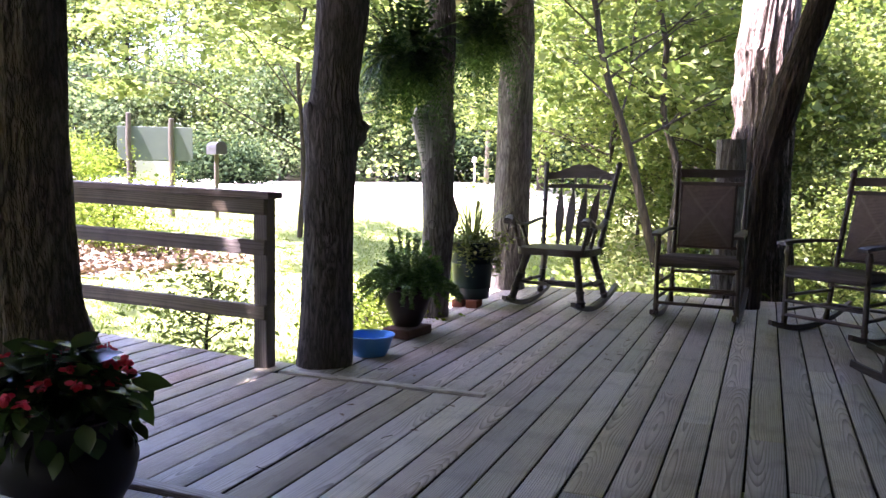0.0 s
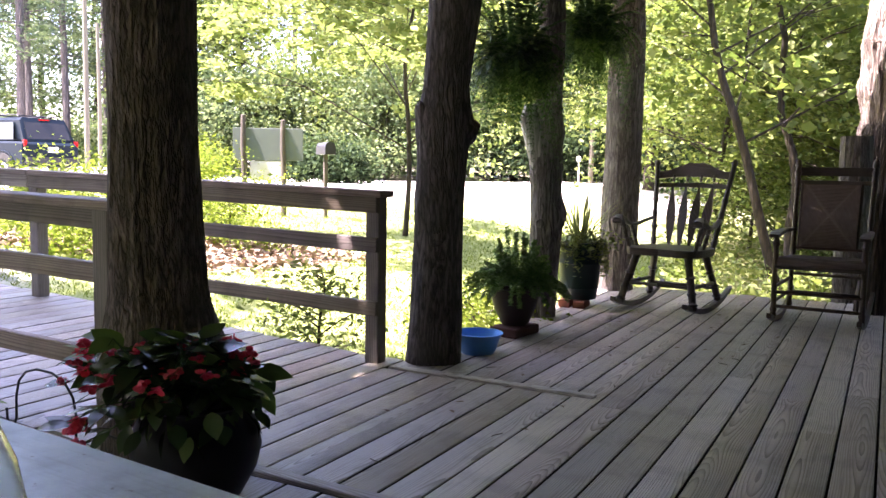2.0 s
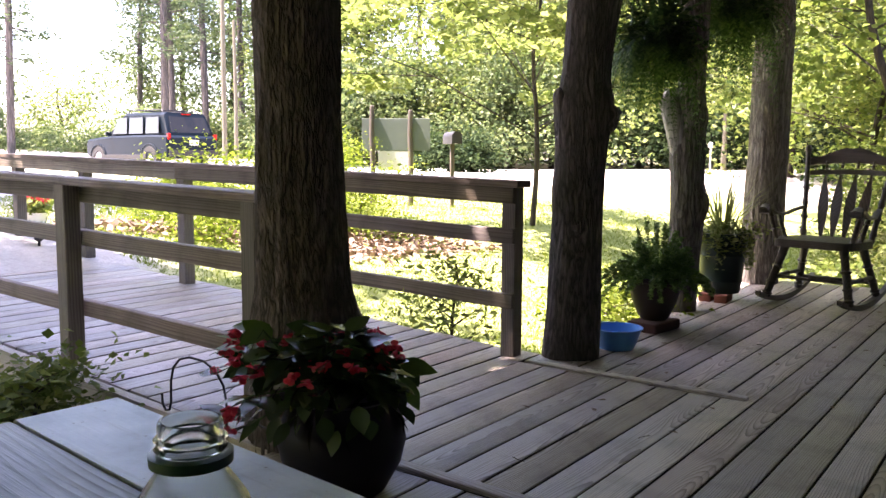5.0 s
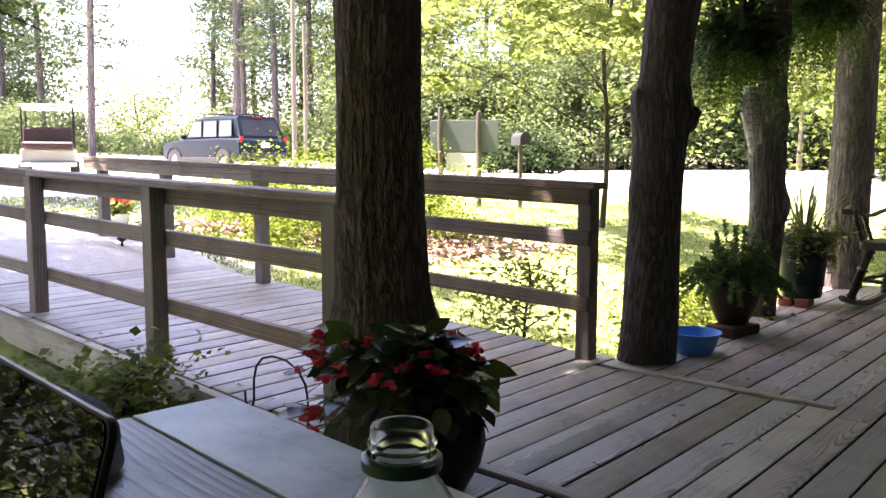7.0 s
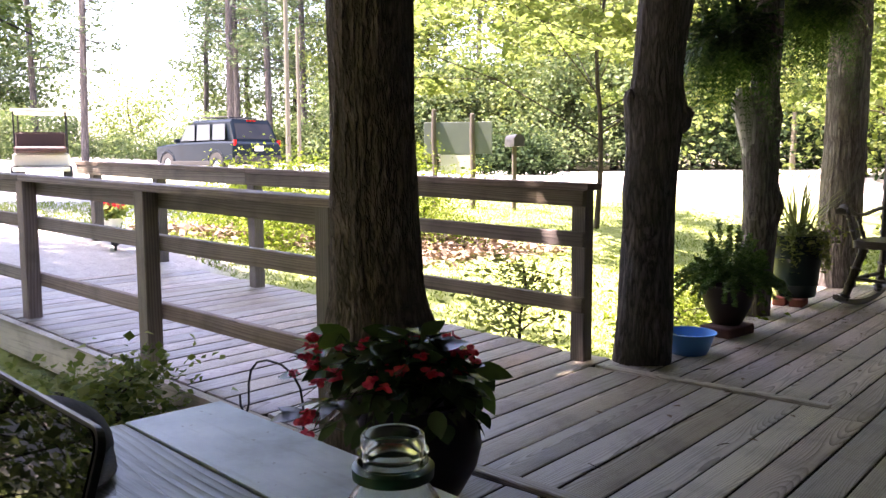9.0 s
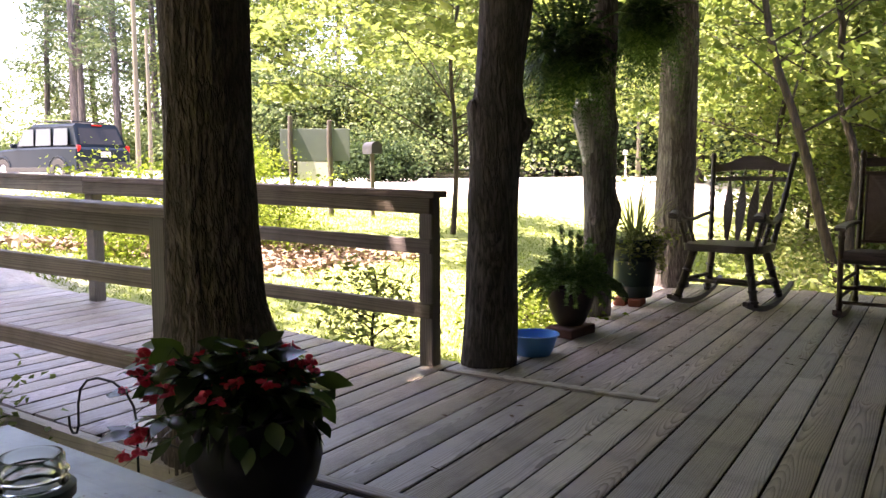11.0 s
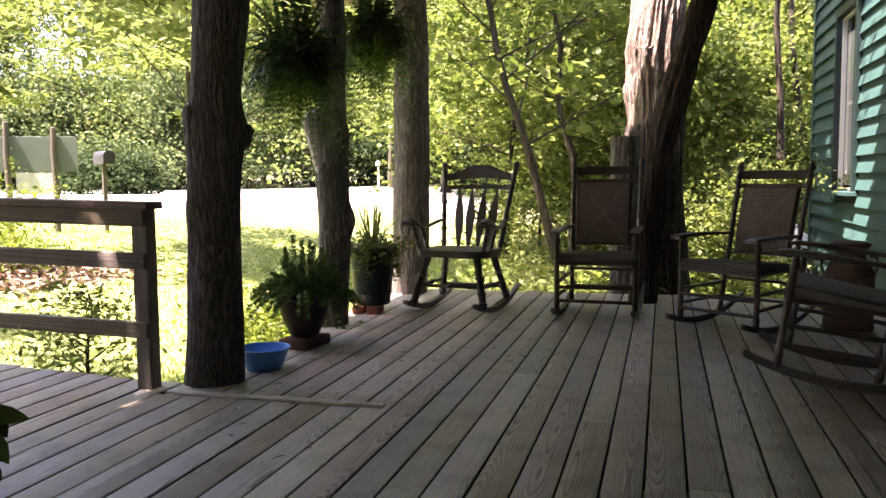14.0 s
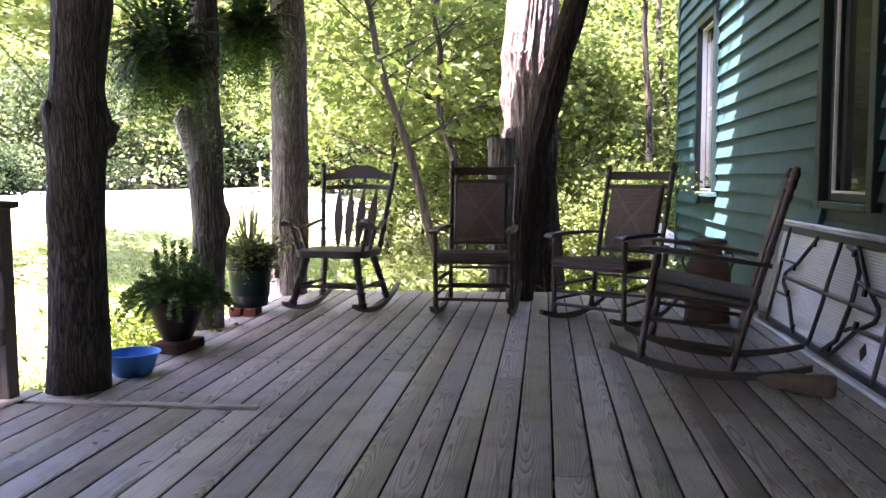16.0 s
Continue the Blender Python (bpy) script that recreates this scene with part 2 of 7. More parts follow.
DRIVE = (-0.45, 0.89, 18.6)
M = {}
M["deck"] = plank_wood("weathered_deck_wood", (0.56, 0.50, 0.43), (0.41, 0.355, 0.30), (0.13, 0.105, 0.086), axis=1, ring=0.0075, gloss=0.46, strong=0.35, wave=0.17, deep=0.050)
# browner boards, darkened too for the weaker light near the house
M["deck_brown"] = plank_wood("browner_dimmed_deck_wood", (0.47, 0.40, 0.315), (0.335, 0.28, 0.215), (0.10, 0.078, 0.058), axis=1, ring=0.0075, gloss=0.5, strong=0.35, wave=0.17, deep=0.050)
M["strip"] = plank_wood("weathered_strip_wood", (0.56, 0.50, 0.43), (0.41, 0.355, 0.30), (0.13, 0.105, 0.086), axis=0, ring=0.0075, gloss=0.46, strong=0.35, wave=0.17, deep=0.050)
M["rail_x"] = plank_wood("weathered_rail_wood", (0.30, 0.245, 0.198), (0.20, 0.160, 0.128), (0.07, 0.054, 0.043), axis=0, ring=0.008, wave=0.08)
M["rail_z"] = plank_wood("weathered_post_wood", (0.27, 0.225, 0.18), (0.175, 0.143, 0.115), (0.06, 0.048, 0.038), axis=2, ring=0.008, wave=0.08)
# dark wood for the joists, also put on board sides as gap shade
M["under"] = plain("dark_joist_gap_wood", (0.05, 0.042, 0.035), 0.9)
M["bark_log"] = bark("grey_peeled_log", (0.29, 0.262, 0.252), (0.175, 0.154, 0.148), (0.045, 0.037, 0.034), 1.15, 0.9, 4.2)
M["bark_burl"] = bark("dark_peeled_log", (0.185, 0.160, 0.148), (0.095, 0.080, 0.073), (0.022, 0.018, 0.016), 1.2, 0.9, 4.5)
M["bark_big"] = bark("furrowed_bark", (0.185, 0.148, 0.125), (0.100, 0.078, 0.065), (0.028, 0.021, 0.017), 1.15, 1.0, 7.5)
M["bark_lean"] = bark("red_brown_log", (0.135, 0.094, 0.076), (0.068, 0.046, 0.037), (0.018, 0.012, 0.010), 0.9, 1.0)
M["pale_wood"] = bark("pale_bare_wood", (0.66, 0.63, 0.61), (0.50, 0.47, 0.455), (0.20, 0.18, 0.17), 0.8, 0.6, 1.2)
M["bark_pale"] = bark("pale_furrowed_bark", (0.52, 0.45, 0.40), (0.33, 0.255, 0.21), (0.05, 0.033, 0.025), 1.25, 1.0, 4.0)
M["bark_tree"] = bark("forest_bark", (0.088, 0.062, 0.042), (0.045, 0.032, 0.022), (0.016, 0.012, 0.010), 0.6, 0.8)
M["bark_pine"] = bark("pine_bark", (0.15, 0.125, 0.11), (0.09, 0.075, 0.065), (0.035, 0.028, 0.023), 0.4, 0.8)
M["leaf_forest"] = leafy("forest_leaves", (0.06, 0.10, 0.04), (0.125, 0.175, 0.075), (0.22, 0.262, 0.13), 0.48, 0.6, 0.2)
M["leaf_near"] = leafy("understory_leaves", (0.069, 0.112, 0.029), (0.148, 0.196, 0.053), (0.265, 0.30, 0.10), 0.52, 0.5, 0.25)
M["leaf_yellow"] = leafy("yellow_green_leaves", (0.08, 0.125, 0.014), (0.155, 0.215, 0.028), (0.26, 0.31, 0.06), 0.60, 0.5, 0.25)
M["leaf_maple"] = leafy("pale_maple_leaves", (0.09, 0.13, 0.04), (0.17, 0.215, 0.07), (0.29, 0.32, 0.14), 0.62, 0.5, 0.25)
# greens darkened to stand in for shade under the canopy
M["leaf_deep"] = leafy("shade_darkened_leaves", (0.018, 0.035, 0.016), (0.034, 0.058, 0.025), (0.06, 0.09, 0.036), 0.35, 0.7, 0.08)
M["leaf_pine"] = leafy("pine_needles", (0.03, 0.055, 0.022), (0.06, 0.095, 0.04), (0.11, 0.15, 0.07), 0.3)
M["leaf_fern"] = leafy("fern_fronds", (0.020, 0.052, 0.018), (0.045, 0.098, 0.034), (0.11, 0.18, 0.065), 0.5)
M["leaf_foxtail"] = leafy("foxtail_needles", (0.05, 0.11, 0.032), (0.10, 0.19, 0.055), (0.19, 0.30, 0.10), 0.45)
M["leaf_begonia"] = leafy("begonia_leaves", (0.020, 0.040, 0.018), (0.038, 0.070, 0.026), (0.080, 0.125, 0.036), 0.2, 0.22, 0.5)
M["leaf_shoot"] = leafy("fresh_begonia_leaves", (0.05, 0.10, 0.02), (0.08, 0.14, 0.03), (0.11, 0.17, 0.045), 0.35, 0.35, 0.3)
M["leaf_spike"] = leafy("spike_leaves", (0.08, 0.12, 0.03), (0.16, 0.2, 0.06), (0.3, 0.33, 0.14), 0.35)
M["petal"] = leafy("coral_red_petals", (0.55, 0.018, 0.048), (0.68, 0.040, 0.085), (0.74, 0.10, 0.15), 0.35)
M["chair"] = plank_wood("dark_worn_chair_wood", (0.10, 0.062, 0.049), (0.054, 0.032, 0.026), (0.020, 0.012, 0.010), axis=2, gloss=0.4)
M["chair_x"] = plank_wood("cross_dark_worn_chair_wood", (0.10, 0.062, 0.049), (0.054, 0.032, 0.026), (0.020, 0.012, 0.010), axis=0, gloss=0.4)
M["chair_y"] = plank_wood("long_dark_worn_chair_wood", (0.10, 0.062, 0.049), (0.054, 0.032, 0.026), (0.020, 0.012, 0.010), axis=1, gloss=0.4)
M["chair_grey"] = plank_wood("grey_brown_chair_wood", (0.108, 0.085, 0.080), (0.058, 0.045, 0.042), (0.022, 0.017, 0.016), axis=2, gloss=0.4)
M["chair_grey_x"] = plank_wood("cross_grey_brown_chair_wood", (0.108, 0.085, 0.080), (0.058, 0.045, 0.042), (0.022, 0.017, 0.016), axis=0, gloss=0.4)
M["chair_grey_y"] = plank_wood("long_grey_brown_chair_wood", (0.108, 0.085, 0.080), (0.058, 0.045, 0.042), (0.022, 0.017, 0.016), axis=1, gloss=0.4)
M["iron"] = plain("black_iron", (0.015, 0.015, 0.016), 0.5, 0.4)
M["black_pot"] = plain("black_glazed_pot", (0.015, 0.015, 0.020), 0.4, 0.0, 0.4, 10, 0.15, 0.6, 0.10)
M["brown_pot"] = plain("dark_brown_clay_pot", (0.034, 0.021, 0.018), 0.5, 0.0, 0.4, 14, 0.15, 0.6, 0.25)
M["green_pot"] = plain("dark_green_bucket", (0.008, 0.022, 0.025), 0.35, 0.0, 0.3, 14, 0.15, 0.6, 0.25)
M["brick"] = plain("red_paver", (0.26, 0.085, 0.055), 0.9, 0.0, 0.6, 30, 0.5)
M["brick_dark"] = plain("dark_red_paver", (0.11, 0.042, 0.034), 0.9, 0.0, 0.6, 30, 0.5)
M["blue"] = plain("blue_plastic", (0.07, 0.32, 0.74), 0.4, 0.0, 0.2, 12, 0.03)
M["rust"] = plain("rusty_brown_iron", (0.21, 0.12, 0.085), 0.75, 0.1, 0.8, 12, 0.4, 0.4)
M["white_plastic"] = plain("white_moulded_plastic", (0.86, 0.88, 0.91), 0.55, 0.0, 0.15, 30, 0.15)
M["steel_grey"] = plain("grey_coated_steel", (0.035, 0.037, 0.05), 0.4, 0.3, 0.3, 20)
M["stone"] = plain("weathered_stone", (0.30, 0.22, 0.16), 0.95, 0.0, 0.8, 16, 0.8, 0.4)
M["teal"] = plain("teal_green_siding_paint", (0.037, 0.104, 0.096), 0.6, 0.0, 0.35, 7, 0.12, 0.55)
M["teal_trim"] = plain("dark_green_trim_paint", (0.007, 0.024, 0.021), 0.5, 0.0, 0.35, 9, 0.1)
M["white_paint"] = plain("white_trim_paint", (0.72, 0.71, 0.68), 0.5, 0.0, 0.2, 12, 0.1)
M["soffit"] = plain("porch_ceiling_boards", (0.26, 0.225, 0.19), 0.8)
M["roof"] = plain("grey_roof_shingle", (0.10, 0.10, 0.10), 0.9)
M["room"] = plain("dim_room", (0.05, 0.05, 0.05), 0.9)
M["table"] = plank_wood("grey_painted_table_wood", (0.27, 0.295, 0.34), (0.155, 0.172, 0.20), (0.04, 0.043, 0.052), axis=0, ring=0.007, gloss=0.4, strong=0.3, wave=0.22, deep=0.07)
_m = Nodes("worn_pale_blue_paint")
_co = _m.coords()
_n1 = _m.noise(_co, 7.0, 5.0, 0.65)
_n2 = _m.noise(_m.mapping(_co, (5, 60, 60)), 1.0, 4.0, 0.6)
_n3 = _m.noise(_co, 55.0, 3.0, 0.6)
_col = _m.ramp(_n1, [(0.35, (0.70, 0.79, 0.83)), (0.52, (0.56, 0.66, 0.71)), (0.68, (0.36, 0.44, 0.48))])
_col = _m.mix(_m.ramp(_n2, [(0.56, (0, 0, 0)), (0.72, (0.55, 0.55, 0.55))]), _col, (0.30, 0.35, 0.37))
_col = _m.mix(_m.ramp(_n3, [(0.66, (0, 0, 0)), (0.74, (0.8, 0.8, 0.8))]), _col, (0.09, 0.09, 0.09))
_m.base(_col)
_m.rough(0.42)
_m.bump(_m.math("ADD", _n1, _n2), 0.35, 0.003)
M["table_paint"] = _m.mat
M["sign_green"] = plain("faded_green_board", (0.105, 0.135, 0.115), 0.7, 0.0, 0.4, 5)
M["sign_white"] = plain("pale_board", (0.55, 0.55, 0.52), 0.7)
M["mail"] = plain("grey_metal_mailbox", (0.04, 0.04, 0.045), 0.5, 0.0, 0.25, 18, 0.15, 0.6, 0.25)
M["suv"] = plain("dark_blue_grey_car_paint", (0.007, 0.012, 0.019), 0.35, 0.0, 0.1, 3, 0, 0.6, 0.1)
M["tyre"] = plain("black_rubber", (0.02, 0.02, 0.02), 0.85)
M["rim"] = plain("alloy_rim", (0.5, 0.5, 0.52), 0.35, 0.8)
M["red_lamp"] = plain("red_lens", (0.30, 0.012, 0.010), 0.2)
M["chrome"] = plain("bright_metal", (0.6, 0.6, 0.62), 0.25, 0.9)
M["maroon"] = plain("maroon_paint", (0.06, 0.025, 0.022), 0.4)
M["cream"] = plain("cream_plastic", (0.6, 0.57, 0.5), 0.5)
M["old_post"] = plain("dark_weathered_post", (0.085, 0.072, 0.058), 0.9)
M["pole"] = plain("utility_pole_wood", (0.125, 0.112, 0.078), 0.9)
M["laptop"] = plain("dark_plastic_case", (0.018, 0.018, 0.02), 0.45, 0.0, 0.2, 30, 0.05)
M["dry_leaf"] = leafy("dry_brown_leaves", (0.08, 0.05, 0.033), (0.17, 0.115, 0.08), (0.30, 0.22, 0.16), 0.1, 0.6)
M["cap_cloth"] = plain("grey_woven_cloth", (0.085, 0.095, 0.13), 0.9, 0.0, 0.5, 140, 0.5)
M["cap_green"] = plain("green_plastic_ring", (0.005, 0.058, 0.025), 0.35, 0.0, 0.1, 20, 0)

_m = Nodes("dimpled_white_plastic")
_s = _m.n("ShaderNodeSeparateXYZ")
_m.link(_m.coords(), _s.inputs[0])
_u = _m.math("SINE", _m.math("MULTIPLY", _m.math("ADD", _s.outputs[1], _s.outputs[2]), 190.0))
_v = _m.math("SINE", _m.math("MULTIPLY", _m.math("SUBTRACT", _s.outputs[1], _s.outputs[2]), 190.0))
_d = _m.math("MULTIPLY", _u, _v)
_g = _m.noise(_m.coords(), 6.0, 4.0, 0.6)
_col = _m.mix(_m.math("MULTIPLY", _g, 0.3), (0.90, 0.92, 0.95), (0.82, 0.84, 0.88))
# dimple dots darkened in the colour as well, standing for their shade
_m.base(_m.mix(_m.ramp(_d, [(0.35, (0, 0, 0)), (0.75, (0.5, 0.5, 0.5))]), _col, (0.66, 0.68, 0.74)))
_m.rough(0.5)
_m.bump(_d, 0.7, 0.006)
M["dimpled"] = _m.mat

_m = Nodes("black_glass_screen")
_m.base((0.006, 0.006, 0.007))
_m.rough(0.015)
_m.set("IOR", 1.32)
M["screen"] = _m.mat

_m = Nodes("clear_bottle_plastic")
_m.base((0.97, 0.99, 0.96))
_m.rough(0.16)
_m.set("Transmission Weight", 1.0)
_m.set("IOR", 1.16)
M["clear"] = _m.mat

_m = Nodes("window_glass")
_m.base((0.022, 0.022, 0.023))
_m.rough(0.06)
_m.set("IOR", 1.25)
M["pane"] = _m.mat

_m = Nodes("clear_window_glass")
_m.base((0.96, 0.98, 0.97))
_m.rough(0.0)
_m.set("Transmission Weight", 1.0)
_m.set("IOR", 1.15)
M["glass"] = _m.mat

_m = Nodes("car_glass")
_m.base((0.07, 0.08, 0.085))
_m.rough(0.05)
_m.set("IOR", 1.28)
M["car_glass"] = _m.mat

# rush weave: twisted cords running to the panel's middle from its four sides
_m = Nodes("brown_rush_weave")
_co = _m.coords()
_s = _m.n("ShaderNodeSeparateXYZ")
_m.link(_co, _s.inputs[0])
_ax = _m.math("ABSOLUTE", _s.outputs[0])
_az = _m.math("ABSOLUTE", _m.math("MULTIPLY", _s.outputs[2], 0.72))
_d = _m.math("MAXIMUM", _ax, _az)
_cord = _m.math("ABSOLUTE", _m.math("SINE", _m.math("MULTIPLY", _d, 420.0)))
_edge = _m.math("ABSOLUTE", _m.math("SUBTRACT", _ax, _az))
_fold = _m.ramp(_m.math("MULTIPLY", _edge, 34.0), [(0.0, (1, 1, 1)), (0.6, (0, 0, 0))])
_nz = _m.noise(_co, 25, 5, 0.6)
_col = _m.ramp(_m.math("MULTIPLY", _m.math("ADD", _cord, _nz), 0.5), [(0.15, (0.05, 0.034, 0.028)), (0.5, (0.13, 0.09, 0.075)), (0.8, (0.20, 0.145, 0.12))])
_col = _m.mix(_m.math("MULTIPLY", _fold, 0.26), _col, (0.32, 0.25, 0.21))
_m.base(_col)
_m.rough(0.8)
_m.bump(_cord, 0.7, 0.004)
M["rush"] = _m.mat
M["seat_dark"] = plank_wood("dark_rush_seat", (0.13, 0.10, 0.085), (0.085, 0.064, 0.054), (0.04, 0.03, 0.025), axis=0, ring=0.009, gloss=0.75)
M["seat_rush"] = plank_wood("worn_grey_rush_seat", (0.33, 0.28, 0.25), (0.24, 0.20, 0.175), (0.12, 0.095, 0.08), axis=0, ring=0.009, gloss=0.75)
M["ground"] = ground_mat("yard_ground")


# ---- mesh helpers ----
class Geo:
    """Collects vertices and faces for one mesh."""

    def __init__(self):
        self.v, self.f = [], []

    def add(self, verts, faces, m=None):
        n = len(self.v)
        self.v += [tuple(m @ Vector(p)) if m is not None else tuple(p) for p in verts]
        self.f += [tuple(i + n for i in f) for f in faces]
        return self

    def box(self, c, s, m=None, ch=0.0):
        """A box of centre c and size s with its edges chamfered by ch."""
        hx, hy, hz = (a / 2 for a in s)
        if ch <= 0:
            vs = [(c[0] + i * hx, c[1] + j * hy, c[2] + k * hz) for i in (-1, 1) for j in (-1, 1) for k in (-1, 1)]
            fs = [(0, 1, 3, 2), (4, 6, 7, 5), (0, 4, 5, 1), (2, 3, 7, 6), (0, 2, 6, 4), (1, 5, 7, 3)]
            return self.add(vs, fs, m)
        ch = min(ch, hx * 0.9, hy * 0.9, hz * 0.9)
        bm = bmesh.new()
        bmesh.ops.create_cube(bm, size=1.0)
        for v in bm.verts:
            v.co = Vector((v.co.x * s[0], v.co.y * s[1], v.co.z * s[2]))
        bmesh.ops.bevel(bm, geom=bm.edges[:], offset=ch, segments=1, affect="EDGES")
        bm.verts.index_update()
        vs = [(v.co.x + c[0], v.co.y + c[1], v.co.z + c[2]) for v in bm.verts]
        fs = [[v.index for v in f.verts] for f in bm.faces]
        bm.free()
        return self.add(vs, fs, m)

    def tube(self, pts, radii, n=10, m=None, caps=True, wob=None):
        """A round bar along points, with a radius for each."""
        pts = [Vector(p) for p in pts]
        if isinstance(radii, (int, float)):
            radii = [radii] * len(pts)
        vs, fs = [], []
        up = Vector((0.31, 0.87, 0.38)).normalized()
        for i, p in enumerate(pts):
            d = (pts[min(i + 1, len(pts) - 1)] - pts[max(i - 1, 0)])
            d = d.normalized() if d.length > 0 else Vector((0, 0, 1))
            x = d.cross(up)
            if x.length < 0.05:
                x = d.cross(Vector((1, 0, 0)))
            x.normalize()
            y = d.cross(x)
            for k in range(n):
                a = 2 * math.pi * k / n
                q = p + (x * math.cos(a) + y * math.sin(a)) * radii[i]
                if wob:
                    q = wob(q, p)
                vs.append(q)
        for i in range(len(pts) - 1):
            for k in range(n):
                a, b = i * n + k, i * n + (k + 1) % n
                fs.append((a, b, b + n, a + n))
        if caps:
            fs.append(tuple(range(n))[::-1])
            fs.append(tuple(range((len(pts) - 1) * n, len(pts) * n)))
        return self.add(vs, fs, m)

    def lathe(self, prof, n=28, m=None, close=False):
        """Turns a profile of (radius, z) round the z axis."""
        vs, fs = [], []
        for r, z in prof:
            for k in range(n):
                a = 2 * math.pi * k / n
                vs.append((r * math.cos(a), r * math.sin(a), z))
        for i in range(len(prof) - 1):
            for k in range(n):
                a, b = i * n + k, i * n + (k + 1) % n
                fs.append((a, b, b + n, a + n))
        if close:
            fs.append(tuple(range(n))[::-1])
            fs.append(tuple(range((len(prof) - 1) * n, len(prof) * n)))
        return self.add(vs, fs, m)

    def prism(self, outline, axis_vec, m=None):
        """An outline of 3D points swept along a vector, with both ends closed."""
        n = len(outline)
        a = [Vector(p) for p in outline]
        b = [p + Vector(axis_vec) for p in a]
        fs = [tuple(range(n))[::-1], tuple(range(n, 2 * n))]
        fs += [(i, (i + 1) % n, (i + 1) % n + n, i + n) for i in range(n)]
        return self.add(a + b, fs, m)


def mesh_of(name, geo, mat, smooth=False, angle=40):
    me = bpy.data.meshes.new(name)
    me.from_pydata(geo.v, [], geo.f)
    bm = bmesh.new()
    bm.from_mesh(me)
    bmesh.ops.recalc_face_normals(bm, faces=bm.faces)
    bm.to_mesh(me)
    bm.free()
    me.materials.append(M[mat])
    if smooth:
        me.polygons.foreach_set("use_smooth", [True] * len(me.polygons))
        me.set_sharp_from_angle(angle=radians(angle))
    me.update()
    return me


def part(name, geo, mat, parent, label="", smooth=False, at=None, angle=40):
    """One mesh object under a thing or a part."""
    ob = new(name, mesh_of(name, geo, mat, smooth, angle))
    ob.parent = parent
    if at is not None:
        ob.matrix_basis = at
    if label:
        ob["label"] = label
    return ob


def thing(name, m, label, category, group="", kind=""):
    """An empty at a thing's base; its parts hang under it."""
    ob = new(name)
    ob.empty_display_size = 0.1
    ob.matrix_basis = m
    return tagged(ob, label, category, group, kind)


def solid(name, geo, mat, m, label, category, group="", kind="", smooth=False):
    """A thing of one mesh."""
    ob = new(name, mesh_of(name, geo, mat, smooth))
    ob.matrix_basis = m
    return tagged(ob, label, category, group, kind)


def quads(name, corners, mat):
    """A mesh of loose four-cornered leaves from an array of N x 4 x 3."""
    n = len(corners)
    me = bpy.data.meshes.new(name)
    me.vertices.add(4 * n)
    me.vertices.foreach_set("co", np.ascontiguousarray(corners, dtype=np.float32).ravel())
    me.loops.add(4 * n)
    me.loops.foreach_set("vertex_index", np.arange(4 * n, dtype=np.int32))
    me.polygons.add(n)
    me.polygons.foreach_set("loop_start", np.arange(0, 4 * n, 4, dtype=np.int32))
    me.materials.append(M[mat])
    me.update(calc_edges=True)
    me.validate()
    return me


def leaves(rng, pos, size, up=0.5, slim=0.45, spread=0.35):
    """Leaf quads at the places given: random lie, more or less level."""
    n = len(pos)
    d = rng.normal(size=(n, 3))
    d[:, 2] *= 0.5
    d /= np.linalg.norm(d, axis=1)[:, None]
    nrm = rng.normal(size=(n, 3)) * (1 - up)
    nrm[:, 2] += up
    side = np.cross(nrm, d)
    side /= np.linalg.norm(side, axis=1)[:, None] + 1e-9
    s = (size * (1 + spread * rng.normal(size=n)).clip(0.4, 1.8))[:, None]
    d, side = d * s, side * s * slim
    fold = np.cross(d, side)
    fold /= np.linalg.norm(fold, axis=1)[:, None] + 1e-9
    a = pos - d * 0.5
    c = pos + d * 0.5 - fold * s * 0.08
    b = pos + side * 0.55 + fold * s * 0.08
    e = pos - side * 0.55 + fold * s * 0.08
    return np.stack([a, b, c, e], axis=1)


def ground_z(x, y):
    """Height of the yard: low beside the porch, rising towards the parking place and the road."""
    a = min(max((-x - 2.6) / 5.4, 0.0), 1.0)
    a = a * a * (3 - 2 * a)
    far = min(max((y - 5.0) / 5.0, 0.0), 1.0)
    z = -0.45 + 0.80 * a * (1 - 0.3 * far)
    z += 0.037 * max(0.0, -x - 8.0) if x > -45 else 0.037 * 37
    z += 0.025 * min(max(0.0, y - 8.0), 60.0) * min(max((x + 22) / 15.0, 0.0), 1.0) * min(max((6 - x) / 8.0, 0.0), 1.0)
    return z


# ---- ground ----
def make_ground():
    xs = sorted({*np.round(np.arange(-12, 8.01, 0.5), 3), *np.round(np.arange(-60, 41, 4.0), 3), -600.0, -200.0, -100.0, 100.0, 200.0, 600.0})
    ys = sorted({*np.round(np.arange(-4, 16.01, 0.5), 3), *np.round(np.arange(-40, 101, 4.0), 3), -600.0, -200.0, -100.0, 200.0, 600.0})
    g = Geo()
    nx = len(xs)
    vs = [(x, y, ground_z(x, y) + (0.05 * noise.noise((x * 0.6, y * 0.6, 0)) if abs(x) < 50 and abs(y) < 90 else 0)) for y in ys for x in xs]
    fs = [(j * nx + i, j * nx + i + 1, (j + 1) * nx + i + 1, (j + 1) * nx + i) for j in range(len(ys) - 1) for i in range(nx - 1)]
    g.add(vs, fs)
    return solid("ground", g, "ground", Matrix(), "sunlit lawn with pale gravel and leaf litter", "ground", kind="structure", smooth=True)


make_ground()

# ---- porch floor ----
PITCH, PLANK_W, PLANK_T = 0.1445, 0.1360, 0.036
DECK_END, WALL_X, LEFT_X = 7.95, 2.05, -2.16
SPLIT_X = -1.035
RAMP_X, RAMP_END, RAMP_S = -2.30, -9.6, 0.043
